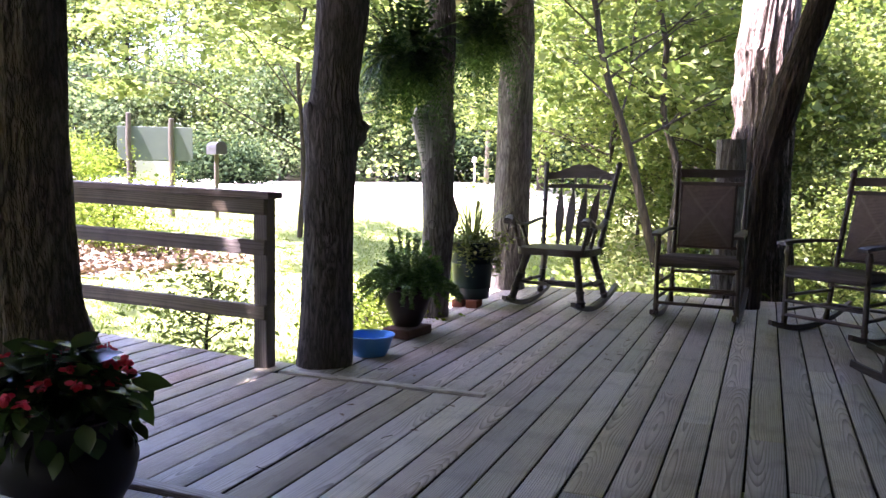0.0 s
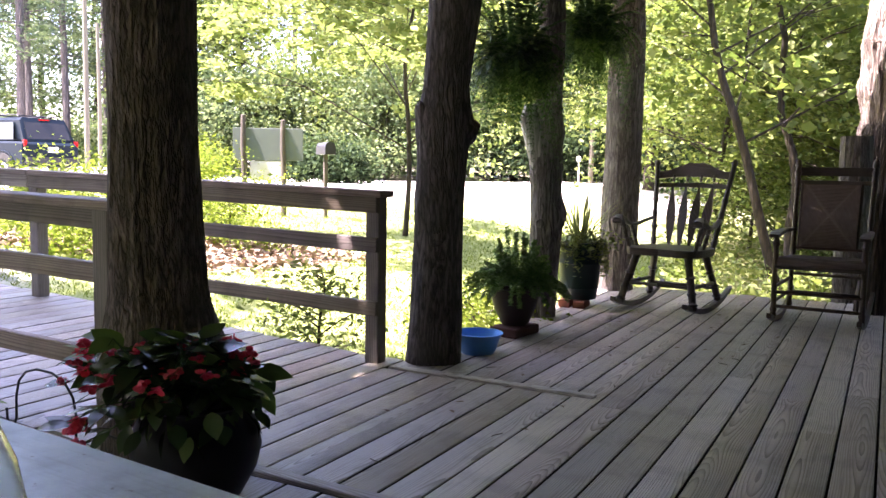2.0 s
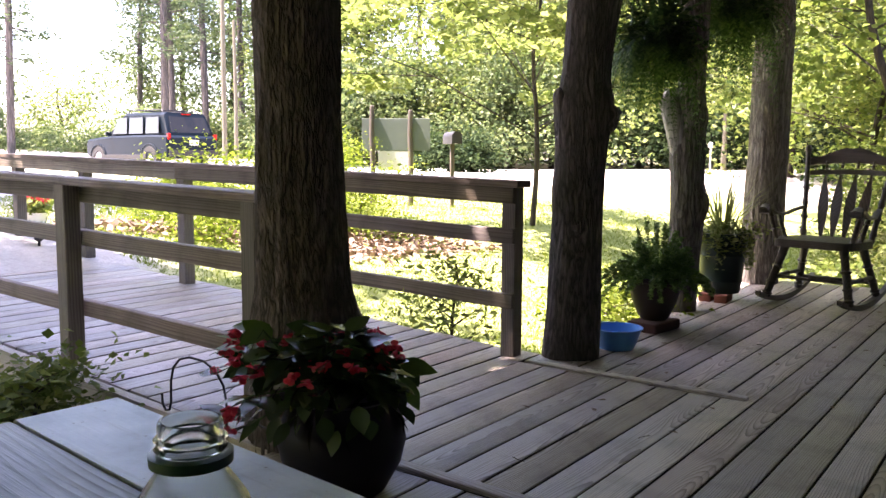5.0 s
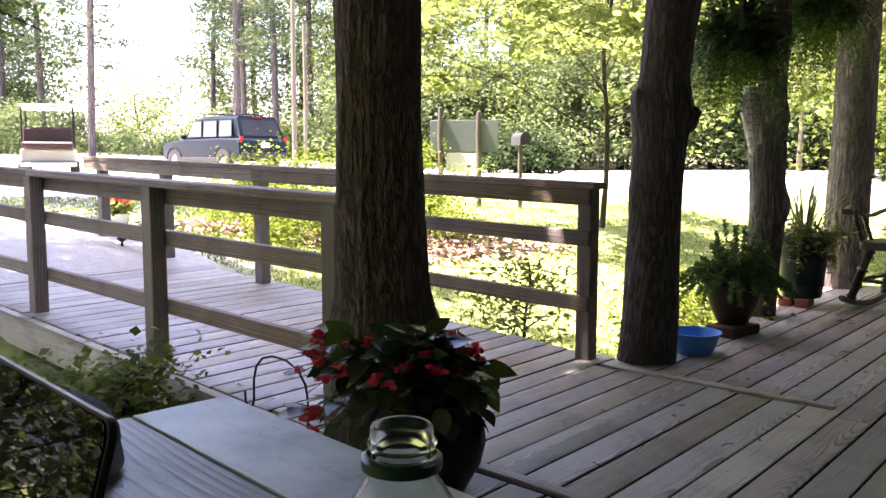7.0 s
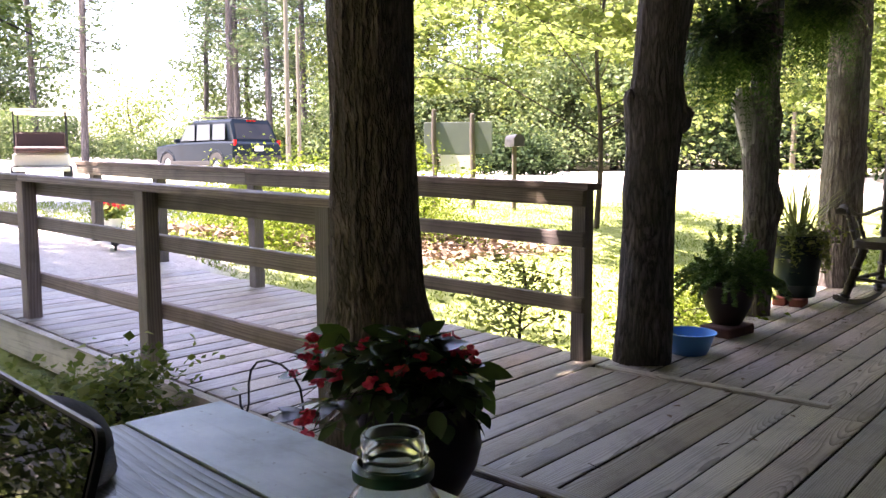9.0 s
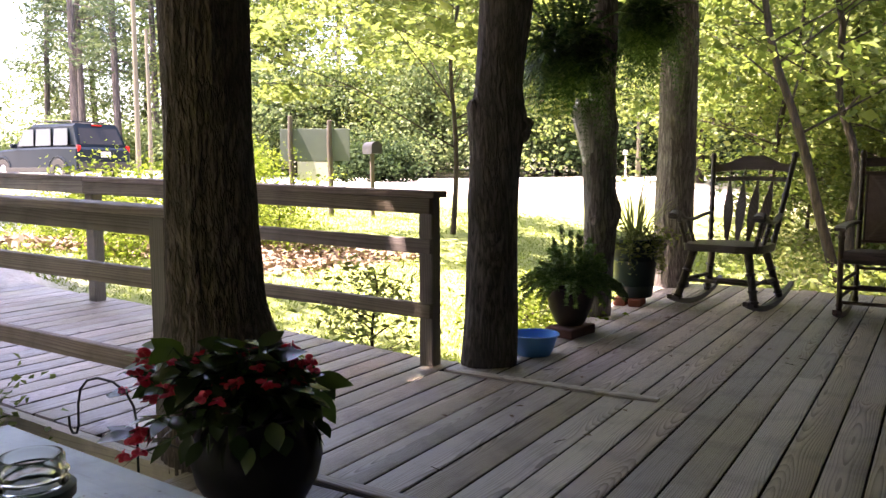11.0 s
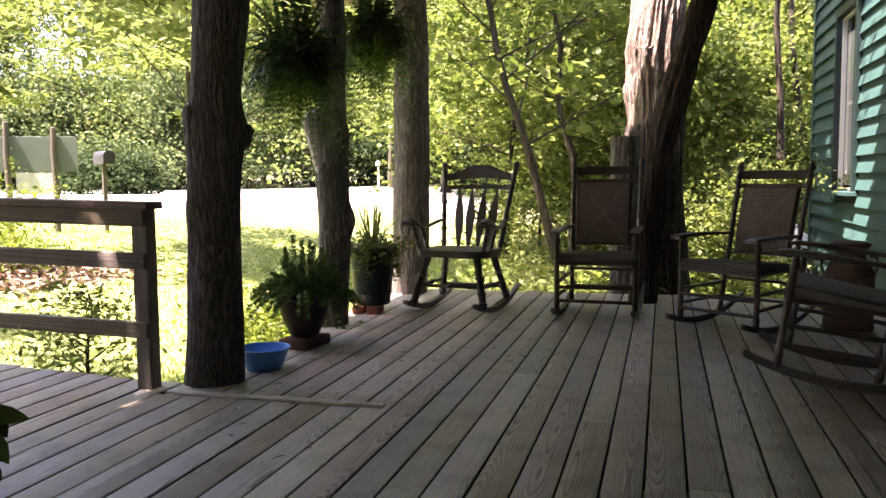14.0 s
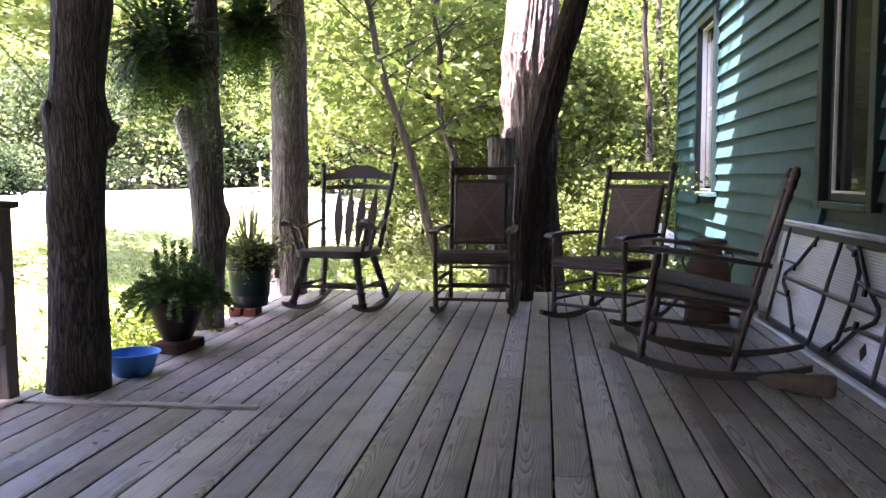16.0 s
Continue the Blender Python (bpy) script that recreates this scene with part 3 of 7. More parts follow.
RAMP_Y0, RAMP_Y1 = 2.28, 4.16


def plank_geo(length, width=PLANK_W, thick=PLANK_T, r=0.004):
    """A board along y with eased upper edges; its top lies at z = 0."""
    w = width / 2
    prof = [(-w, -thick), (w, -thick), (w, -r), (w - r, 0), (-w + r, 0), (-w, -r)]
    return Geo().prism([(x, -length / 2, z) for x, z in prof], (0, length, 0))


g = Geo()
for y in np.arange(-2.8, 7.9, 0.6):
    x0 = LEFT_X + 0.02
    g.box(((x0 + WALL_X) / 2, y, -0.13), (WALL_X - x0, 0.04, 0.18))
g.box(((LEFT_X + WALL_X) / 2, DECK_END - 0.03, -0.14), (WALL_X - LEFT_X, 0.04, 0.2))
g.box((LEFT_X + 0.03, 6.0, -0.14), (0.04, 3.8, 0.2))
g.box((LEFT_X + 0.03, -0.3, -0.14), (0.04, 5.0, 0.2))
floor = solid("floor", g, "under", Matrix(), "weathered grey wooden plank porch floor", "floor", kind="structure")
rng_d = random.Random(5)
plank_cache = {}


def plank(parent, x, y0, y1, z=0.0, tilt=0.0, width=PLANK_W, stock="deck"):
    key = (round(y1 - y0, 2), round(width, 3), stock)
    if key not in plank_cache:
        me = plank_cache[key] = mesh_of("plank", plank_geo(*key[:2], r=0.003), stock)
        # side faces darkened: the shade between boards is put into their colour
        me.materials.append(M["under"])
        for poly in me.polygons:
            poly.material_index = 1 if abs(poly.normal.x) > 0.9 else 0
    ob = new("plank", plank_cache[key])
    ob.parent = parent
    ob.matrix_basis = pose(x, (y0 + y1) / 2, z + rng_d.uniform(-0.0015, 0.0015), rng_d.uniform(-0.03, 0.03), tilt + rng_d.uniform(-0.25, 0.25), 0)
    return ob


def strip(x0, x1, y, w=0.055):
    g = Geo().box((0, 0, 0.004), (x1 - x0, w, 0.02), ch=0.004)
    ob = part("trim_strip", g, "strip", floor, "thin grey wooden strip across the boards")
    ob.matrix_basis = pose((x0 + x1) / 2, y, 0)


# ---- walls of the house ----
def house():
    """Teal lap-sided wall with two windows, its corner board and the plain walls that close the house."""
    wall = new("wall_east")
    wall.empty_display_size = 0.1
    tagged(wall, "teal-green painted lap siding with dappled sun", "wall", kind="structure")
    y0, y1, z0, z1 = -3.0, 11.97, -0.5, 4.2
    wins = [(5.08, 6.04, 0.845, 2.75), (9.36, 10.44, 0.84, 2.82)]
    # wall core with the openings through it
    g = Geo()
    edges = [y0] + [a for w in wins for a in w[:2]] + [y1]
    for i in range(0, len(edges), 2):
        g.box((WALL_X + 0.10, (edges[i] + edges[i + 1]) / 2, (z0 + z1) / 2), (0.14, edges[i + 1] - edges[i], z1 - z0))
    for a, b, c, d in wins:
        g.box((WALL_X + 0.10, (a + b) / 2, (z0 + c) / 2), (0.14, b - a, c - z0))
        g.box((WALL_X + 0.10, (a + b) / 2, (d + z1) / 2), (0.14, b - a, z1 - d))
    part("wall_core", g, "teal_trim", wall)
    # lap boards, one by one, butt joints staggered
    expo = 0.168
    rng = random.Random(11)
    z = z0 - 0.110
    while z < z1:
        spans = [(y0, y1 - 0.09)]
        for a, b, c, d in wins:
            if z + expo > c and z < d:
                spans = [s for lo, hi in spans for s in ((lo, min(hi, a)), (max(lo, b), hi)) if s[1] - s[0] > 0.02]
        for lo, hi in spans:
            cuts = [lo]
            while hi - cuts[-1] > 4.2:
                cuts.append(cuts[-1] + rng.uniform(1.9, 3.6))
            cuts.append(hi)
            for a, b in zip(cuts, cuts[1:]):
                gg = Geo().prism([(0.028, 0, expo + 0.02), (0.024, 0, expo + 0.02), (-0.020, 0, 0.003), (-0.020, 0, 0), (0.028, 0, 0)], (0, b - a - 0.003, 0))
                ob = part("lap_board", gg, "teal", wall)
                ob.matrix_basis = pose(WALL_X, a, z)
        z += expo
    g = Geo().box((WALL_X + 0.0, y1 - 0.045, (z0 + z1) / 2), (0.05, 0.09, z1 - z0), ch=0.004)
    part("corner_board", g, "teal", wall)
    # the rest of the house, closed
    g = Geo()
    g.box((WALL_X + 3.0, y1 - 0.07, (z0 + z1) / 2), (5.6, 0.14, z1 - z0))
    solid("wall_north", g, "teal", Matrix(), "teal-green painted end wall of the house", "wall", kind="structure")
    g = Geo()
    g.box((WALL_X + 3.0, y0 + 0.07, (z0 + z1) / 2), (5.6, 0.14, z1 - z0))
    solid("wall_south", g, "teal", Matrix(), "plain wall closing the house", "wall", kind="structure")
    g = Geo()
    g.box((WALL_X + 5.8, (y0 + y1) / 2, (z0 + z1) / 2), (0.14, y1 - y0, z1 - z0))
    solid("wall_back", g, "room", Matrix(), "plain wall closing the house", "wall", kind="structure")
    for i, (a, b, c, d) in enumerate(wins):
        w = thing("window_%d" % (i + 1), pose(WALL_X, (a + b) / 2, c), "window with dark green trim and white inner frame", "window", kind="structure")
        wd, ht = b - a, d - c
        t = 0.085
        for nm, cc, ss in (("jamb", (-0.02, -wd / 2 + t / 2, ht / 2), (0.06, t, ht)), ("jamb", (-0.02, wd / 2 - t / 2, ht / 2), (0.06, t, ht)),
                           ("head_trim", (-0.025, 0, ht - t / 2), (0.065, wd - 2 * t, t)), ("window_sill", (-0.045 if i else -0.02, 0, 0.02), (0.12 if i else 0.06, wd + 0.04 if i else wd - 2 * t, 0.045))):
            part(nm, Geo().box(cc, ss, ch=0.004), "teal" if i and nm == "window_sill" else "teal_trim", w)
        iw, ih = wd - 2 * t, ht - t - 0.045
        f = 0.028 if i else 0.05
        fr = Geo()
        for yy in (-1, 1):
            fr.box((0.035, yy * (iw / 2 - f / 2), 0.045 + ih / 2), (0.05, f, ih), ch=0.004)
        for zz in (0.045 + f / 2, 0.045 + ih - f / 2):
            fr.box((0.035, 0, zz), (0.05, iw - 2 * f, f), ch=0.004)
        part("window_frame", fr, "white_paint" if i else "teal_trim", w, "white painted sash frame" if i else "dark sash frame")
        if not i:
            tr = Geo()
            tr.box((0.025, iw / 2 - f - 0.008, 0.045 + ih / 2), (0.02, 0.014, ih - 2 * f))
            tr.box((0.025, 0, 0.045 + f + 0.008), (0.02, iw - 2 * f - 0.03, 0.014))
            part("screen_edge", tr, "white_paint", w, "thin white screen edge")
        for zz, hh in ((0.26, 0.46), (0.74, 0.46)) if i else ((0.5, 0.94),):
            pn = part("pane", Geo().box((0.055, 0, 0.045 + ih * zz), (0.006, iw - 2 * f, ih * hh)), "glass" if i else "pane", w)
            pn.visible_shadow = not i
        if i:
            part("curtain", Geo().box((0.075, 0, 0.045 + ih * 0.47), (0.012, iw - 2 * f, ih * 0.88)), "white_paint", w, "white blind drawn down behind the glass")
    return wall


house()

# unseen wall behind the porch, added to block light from that end
g = Geo().box((0.55, -3.02, 1.4), (2.9, 0.14, 3.8))
solid("wall_porch_end", g, "teal", Matrix(), "unseen teal wall added to keep light off the inner floor", "wall", kind="structure")

# porch roof over the deck, out of sight above
g = Geo()
# unseen edges: overhang and southern run chosen to hold back sun and sky
RX0, RX1, RY0, RY1 = -3.12, WALL_X - 0.03, -5.0, 8.05
_out = [(RX0, RY0), (RX1, RY0), (RX1, RY1), (-3.0, RY1), (-3.02, 5.9), (RX0, 5.0)]
_low = [(x, y, 2.67 + (x - RX0) / (RX1 - RX0) * 0.68) for x, y in _out]
g.prism(_low, (0, 0, 0.14))
solid("ceiling", g, "soffit", Matrix(), "plain boarded porch ceiling", "ceiling", kind="structure")
g = Geo()
g.add([(WALL_X - 0.5, -3.4, 4.1), (WALL_X + 3, -3.4, 6.2), (WALL_X + 6.4, -3.4, 4.1), (WALL_X - 0.5, 12.7, 4.1), (WALL_X + 3, 12.7, 6.2), (WALL_X + 6.4, 12.7, 4.1)],
      [(0, 1, 4, 3), (1, 2, 5, 4), (0, 2, 1), (3, 4, 5), (0, 3, 5, 2)])
solid("roof", g, "roof", Matrix(), "grey shingled house roof", "roof", kind="structure")


# ---- log posts and trunks ----
def log_geo(pts, radii, n=26, rough=0.012, ridge=0.0, seed=0, bumps=(), steps=None):
    """A log along points: finer rings, furrows, and bumps (centre, size, height) pushed out of its side."""
    P, R = [], []
    steps = steps or 60
    for i in range(steps + 1):
        u = i / steps * (len(pts) - 1)
        k = min(int(u), len(pts) - 2)
        f = u - k
        P.append(Vector(pts[k]).lerp(Vector(pts[k + 1]), f))
        R.append(radii[k] * (1 - f) + radii[k + 1] * f)

    def wob(q, p):
        d = (q - p).normalized()
        h = noise.noise(Vector((q.x * 5 + seed, q.y * 5, q.z * 1.6))) * rough * 1.6
        if ridge:
            h += (abs(noise.noise(Vector((d.x * 7.5 + seed, d.y * 7.5, q.z * 0.9)))) - 0.25) * ridge + (abs(noise.noise(Vector((d.x * 15 + seed, d.y * 15, q.z * 1.8)))) - 0.25) * ridge * 0.5
        for c, s, a in bumps:
            e = (q - Vector(c)).length / s
            if e < 2.2:
                h += a * math.exp(-e * e * 1.6)
        return q + d * h

    return Geo().tube(P, R, n, wob=wob)


def log_post(x, y, pts, radii, bumps, mat, label, ridge=0.0, rough=0.012, seed=0, knots=()):
    ob = thing("log_post", pose(x, y, 0), label, "post", "log posts of the porch")
    part("trunk", log_geo(pts, radii, 72, rough, ridge, seed, bumps, 120), mat, ob, smooth=True)
    for c, d, r0, r1, ln in knots:
        d = Vector(d).normalized()
        c = Vector(c)
        g = Geo().tube([c - d * r0, c + d * ln * 0.5, c + d * ln * 0.9, c + d * ln], [r0 * 1.2, (r0 + r1) / 2, r1, r1 * 0.6], 14)
        part("branch_stub", g, mat, ob, "short broken branch stub", smooth=True)
    return ob


def burl(parent, at, toward, across, high, out, mat, seed, label=""):
    """A knotty swelling on a log's side: a lump with a steep upper lip and a long taper below."""
    d = Vector((toward[0], toward[1], 0)).normalized()
    s = Vector((-d.y, d.x, 0))
    g = Geo()
    vs, n, rows = [], 18, 12
    for j in range(rows + 1):
        w = -1 + 2 * j / rows
        lift = high * (w * 0.45 if w > 0 else w)
        rad = math.sqrt(max(0.0, 1 - abs(w) ** (2.6 if w > 0 else 1.6)))
        for k in range(n):
            a = 2 * math.pi * k / n
            wob = 1 + 0.22 * noise.noise((math.cos(a) * 1.6 + seed, math.sin(a) * 1.6, w * 2.2))
            p = Vector(at) + s * (across * rad * math.cos(a) * wob) + d * (out * rad * math.sin(a) * wob) + Vector((0, 0, lift))
            vs.append(p)
    g.add(vs, [(j * n + k, j * n + (k + 1) % n, (j + 1) * n + (k + 1) % n, (j + 1) * n + k) for j in range(rows) for k in range(n)])
    part("burl", g, mat, parent, label, smooth=True, angle=70)


log_post(-2.26, 2.42, [(0.02, 0.02, -0.02), (0.018, 0.018, 0.12), (0.014, 0.014, 0.45), (0.008, 0.008, 0.6), (0.0, 0.0, 0.85), (0.0, 0, 1.2), (0.0, 0, 1.66), (0.0, 0, 2.2), (0, 0, 2.95)], [0.222, 0.215, 0.186, 0.172, 0.161, 0.156, 0.154, 0.152, 0.15],
         [((0.15, 0.14, 0.36), 0.16, 0.05), ((-0.12, -0.14, 0.42), 0.15, 0.02), ((0.05, -0.2, 0.3), 0.12, 0.02)], "bark_big", "thick dark log post with scaly furrowed bark", 0.020, 0.012, 3)
post_a = log_post(-2.03, 4.24, [(-0.036, -0.022, -0.02), (-0.025, -0.015, 0.25), (-0.022, -0.013, 0.54), (-0.016, -0.01, 0.82), (-0.01, -0.006, 1.02), (-0.002, 0.0, 1.21), (0.002, 0.002, 1.36), (0.008, 0.005, 1.51), (0.023, 0.013, 1.7), (0.04, 0.023, 1.92), (0.05, 0.03, 2.3), (0.06, 0.03, 2.95)], [0.148, 0.141, 0.137, 0.131, 0.132, 0.136, 0.136, 0.127, 0.133, 0.142, 0.146, 0.145],
         [((0.11, 0.07, 1.31), 0.12, 0.028), ((-0.10, -0.08, 1.30), 0.13, 0.016), ((0.055, -0.13, 0.71), 0.05, 0.030), ((0.06, -0.12, 0.60), 0.05, -0.022), ((0.03, -0.14, 0.49), 0.09, 0.014), ((-0.08, -0.1, 0.9), 0.12, 0.012), ((0.05, -0.13, 1.08), 0.10, 0.010)], "bark_burl", "weathered grey log post with burls", 0.010, 0.010, 11)
burl(post_a, (-0.098, -0.088, 1.37), (-0.74, -0.67), 0.066, 0.15, 0.028, "bark_burl", 3, "weathered burl round an old branch scar")
burl(post_a, (0.105, 0.062, 1.30), (0.857, 0.515), 0.10, 0.11, 0.072, "bark_burl", 8, "dark swelling round the log")
post_b = log_post(-2.085, 5.95, [(-0.014, -0.006, -0.02), (-0.013, -0.005, 0.32), (0.0, 0.0, 0.72), (-0.004, -0.002, 0.92), (0.0, 0, 1.12), (0.002, 0, 1.31), (0.0, 0, 1.55), (0.0, 0, 1.82), (0.0, 0, 2.2), (0.0, 0, 2.95)], [0.112, 0.108, 0.110, 0.108, 0.105, 0.102, 0.099, 0.096, 0.095, 0.09],
         [((0.09, 0.03, 0.76), 0.12, 0.035), ((0.1, 0.03, 1.36), 0.09, 0.018), ((-0.08, -0.04, 1.12), 0.16, 0.02)], "bark_log", "weathered grey log post with a forked stub", 0.008, 0.01, 23,
         [((-0.005, -0.10, 0.69), (0.15, -1, 0.1), 0.034, 0.028, 0.035)])
_stub = Geo().tube([(-0.01, -0.01, 1.02), (-0.040, -0.030, 1.18), (-0.078, -0.054, 1.34), (-0.128, -0.082, 1.47), (-0.124, -0.08, 1.51), (-0.04, -0.04, 1.54)], [0.098, 0.095, 0.086, 0.068, 0.052, 0.02], 22,
                   wob=lambda q, p: q + (q - p).normalized() * 0.010 * noise.noise((q.x * 16, q.y * 16, q.z * 3.5)))
part("branch_stub", _stub, "pale_wood", post_b, "pale bare stub of a cut fork", smooth=True, angle=60)
log_post(-2.04, 7.72, [(-0.04, -0.013, -0.02), (-0.035, -0.01, 0.2), (-0.02, -0.006, 0.45), (0.0, 0, 1.1), (0.004, 0, 1.64), (0.004, 0, 2.15), (0.0, 0, 2.95)], [0.172, 0.166, 0.168, 0.162, 0.161, 0.153, 0.144],
         [((0.14, -0.05, 1.1), 0.1, 0.03), ((0.02, -0.16, 1.5), 0.07, 0.014), ((-0.05, -0.15, 0.6), 0.08, 0.012)], "bark_log", "tall grey log post with lichen-pale bark", 0.014, 0.012, 37)
log_post(0.06, 7.50, [(0.0, 0, -0.02), (0.02, 0, 0.4), (0.055, 0, 0.85), (0.075, 0, 1.12), (0.12, 0, 1.36), (0.183, 0, 1.59), (0.248, 0, 1.83), (0.317, 0, 2.06), (0.39, 0, 2.29), (0.458, 0, 2.52), (0.6, 0, 3.0)], [0.116, 0.112, 0.112, 0.112, 0.112, 0.114, 0.116, 0.11, 0.104, 0.098, 0.094],
         [((0.42, -0.05, 2.2), 0.08, 0.03), ((0.16, -0.1, 1.75), 0.09, 0.015)], "bark_lean", "dark leaning curved log post with bark", 0.026, 0.014, 51)

# trunk of the big tree and the cut post behind the chairs
big = thing("tree", pose(0.13, 8.62, -0.5), "large old tree with pale sunlit furrowed bark", "tree")
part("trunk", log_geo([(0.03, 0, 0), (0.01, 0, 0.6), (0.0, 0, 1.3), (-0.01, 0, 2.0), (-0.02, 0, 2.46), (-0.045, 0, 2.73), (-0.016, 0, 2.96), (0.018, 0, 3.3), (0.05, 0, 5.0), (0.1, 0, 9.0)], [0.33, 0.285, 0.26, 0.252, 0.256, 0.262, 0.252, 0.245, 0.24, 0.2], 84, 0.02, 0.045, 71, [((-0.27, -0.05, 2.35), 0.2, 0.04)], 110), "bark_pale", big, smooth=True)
# furrowed sleeve up to the sun line; the roof's shade is in its dark colour
part("bark", log_geo([(0.03, 0, 0), (0.01, 0, 0.6), (0.0, 0, 1.3), (-0.01, 0, 2.0), (-0.012, 0, 2.09)], [0.342, 0.298, 0.273, 0.262, 0.245], 96, 0.02, 0.06, 71, (), 60), "bark_big", big, "furrowed bark of the lower trunk, darkened as roof shade", smooth=True)
# limbs and crown above the view, added to shade the wall's far end
_r = np.random.default_rng(72)
_c = np.array([(0.4, 0.7, 7.6), (1.3, 1.2, 8.0), (-0.3, 1.4, 8.2), (0.9, -0.1, 8.6), (0.2, 1.9, 7.9), (1.5, 0.4, 7.4)])
_q = _c[_r.integers(0, 6, 9000)] + _r.normal(size=(9000, 3)) * np.array([0.55, 0.55, 0.4])
for c in _c:
    part("limb", Geo().tube([(0.02, 0, 6.2), (c[0] * 0.5, c[1] * 0.5, 7.0), tuple(c)], [0.09, 0.06, 0.02], 8), "bark_pale", big, smooth=True)
_o = new("crown", quads("crown", leaves(_r, _q, np.full(9000, 0.13), 0.5, 0.55), "leaf_near"))
_o.parent = big
stump = thing("cut_post", pose(-0.14, 8.12, -0.5), "sawn-off grey log post", "post")
part("trunk", log_geo([(0, 0, 0), (0, 0, 1.0), (0, 0, 1.91)], [0.13, 0.13, 0.128], 40, 0.01, 0.02, 81, (), 24), "bark_log", stump, smooth=True)


# ---- railings of the ramp ----
def ramp_z(x):
    return RAMP_S * max(0.0, RAMP_X - x)


RAIL_S = 0.025


def rail_rise(x):
    return RAIL_S * max(0.0, RAMP_X - x)


def railing(x_start, posts, y, face, high, label, x_stop):
    """Square posts with two face rails, an upper face board and a flat cap along the ramp."""
    r = thing("railing", pose(0, 0, 0), label, "railing", "ramp railings")
    for px in posts:
        z0, z1 = ramp_z(px) - 0.02, high - 0.02 + rail_rise(px)
        part("post", Geo().box((px, y, (z0 + z1) / 2), (0.086, 0.086, z1 - z0), ch=0.005), "rail_z", r)
    ang = math.atan(RAIL_S)
    mid = posts[2]
    for zz, hh, nm in ((high - 0.079, 0.086, "top_rail"), (high - 0.295, 0.080, "rail"), (high - 0.642, 0.080, "rail")):
        for a, b in ((x_start, mid), (mid, x_stop)):
            l2 = (a - b) / math.cos(ang) - 0.006
            g = Geo().box((0, 0, 0), (l2, 0.038, hh), ch=0.004)
            part(nm, g, "rail_x", r, at=pose((a + b) / 2, y + face * 0.064, zz + rail_rise((a + b) / 2), 0, math.degrees(ang), 0))
    for a, b in ((x_start + 0.03, mid), (mid, x_stop)):
        l2 = (a - b) / math.cos(ang) - 0.006
        g = Geo().box((0, 0, 0), (l2, 0.14, 0.036), ch=0.004)
        part("cap_rail", g, "rail_x", r, at=pose((a + b) / 2, y + face * 0.02, high - 0.018 + rail_rise((a + b) / 2), 0, math.degrees(ang), 0))
    return r


railing(-2.27, [-2.325, -3.75, -5.18, -6.53, -7.66], 4.03, -1, 0.950, "weathered brown wooden ramp railing with flat cap", -7.88)
railing(-2.41, [-2.46, -3.83, -5.22, -6.5, -7.8], 2.38, 1, 0.925, "weathered dark wooden ramp railing with flat cap", -7.85)


# ---- plants ----
def limb_geo(rng, base, height, r0, lean, limbs, spread, crown_from=0.4, seed=0, split=None, crook=0.07):
    """A tapered trunk with limbs; also gives the points where foliage hangs. split: a list that takes each limb by itself."""
    g = trunk = Geo()
    pts, rad, tips = [], [], []
    n = 14
    for i in range(n + 1):
        u = i / n
        w = crook * height * noise.noise((seed * 3.1, u * 3.4 * (1 + 18 * (crook - 0.07)), 0.0))
        w2 = crook * height * noise.noise((seed * 1.7, u * 2.2, 5.0))
        pts.append(Vector((base[0] + lean[0] * u + w * u, base[1] + lean[1] * u + w2 * u, base[2] + height * u)))
        rad.append(r0 * (1 - 0.82 * u) + 0.004)
    g.tube(pts, rad, 10)
    for i in range(limbs):
        u = crown_from + (1 - crown_from) * (i + rng.random()) / limbs
        k = min(int(u * n), n - 1)
        p = pts[k].lerp(pts[k + 1], u * n - k)
        a = rng.random() * 6.283
        ln = spread * (1.15 - 0.6 * u) * (0.7 + 0.6 * rng.random())
        d = Vector((math.cos(a), math.sin(a), 0.15 + 0.5 * rng.random()))
        q1 = p + d * ln * 0.5 + Vector((0, 0, 0.05 * ln))
        q2 = p + d * ln + Vector((0, 0, 0.12 * ln * (rng.random() - 0.3)))
        r = max(0.35 * rad[k], 0.006)
        if split is not None:
            g = Geo()
            split.append(g)
        g.tube([p, q1, q2], [r, r * 0.6, r * 0.25], 6)
        tips += [q1.lerp(q2, 0.2), q1.lerp(q2, 0.6), q2]
        for s in range(2):
            b = a + rng.choice((-1, 1)) * (0.5 + 0.5 * rng.random())
            e = q1 + Vector((math.cos(b), math.sin(b), 0.3 * rng.random())) * ln * 0.5
            g.tube([q1, e], [r * 0.5, r * 0.2], 5)
            tips += [q1.lerp(e, 0.6), e]
    tips.append(pts[-1])
    return trunk, tips


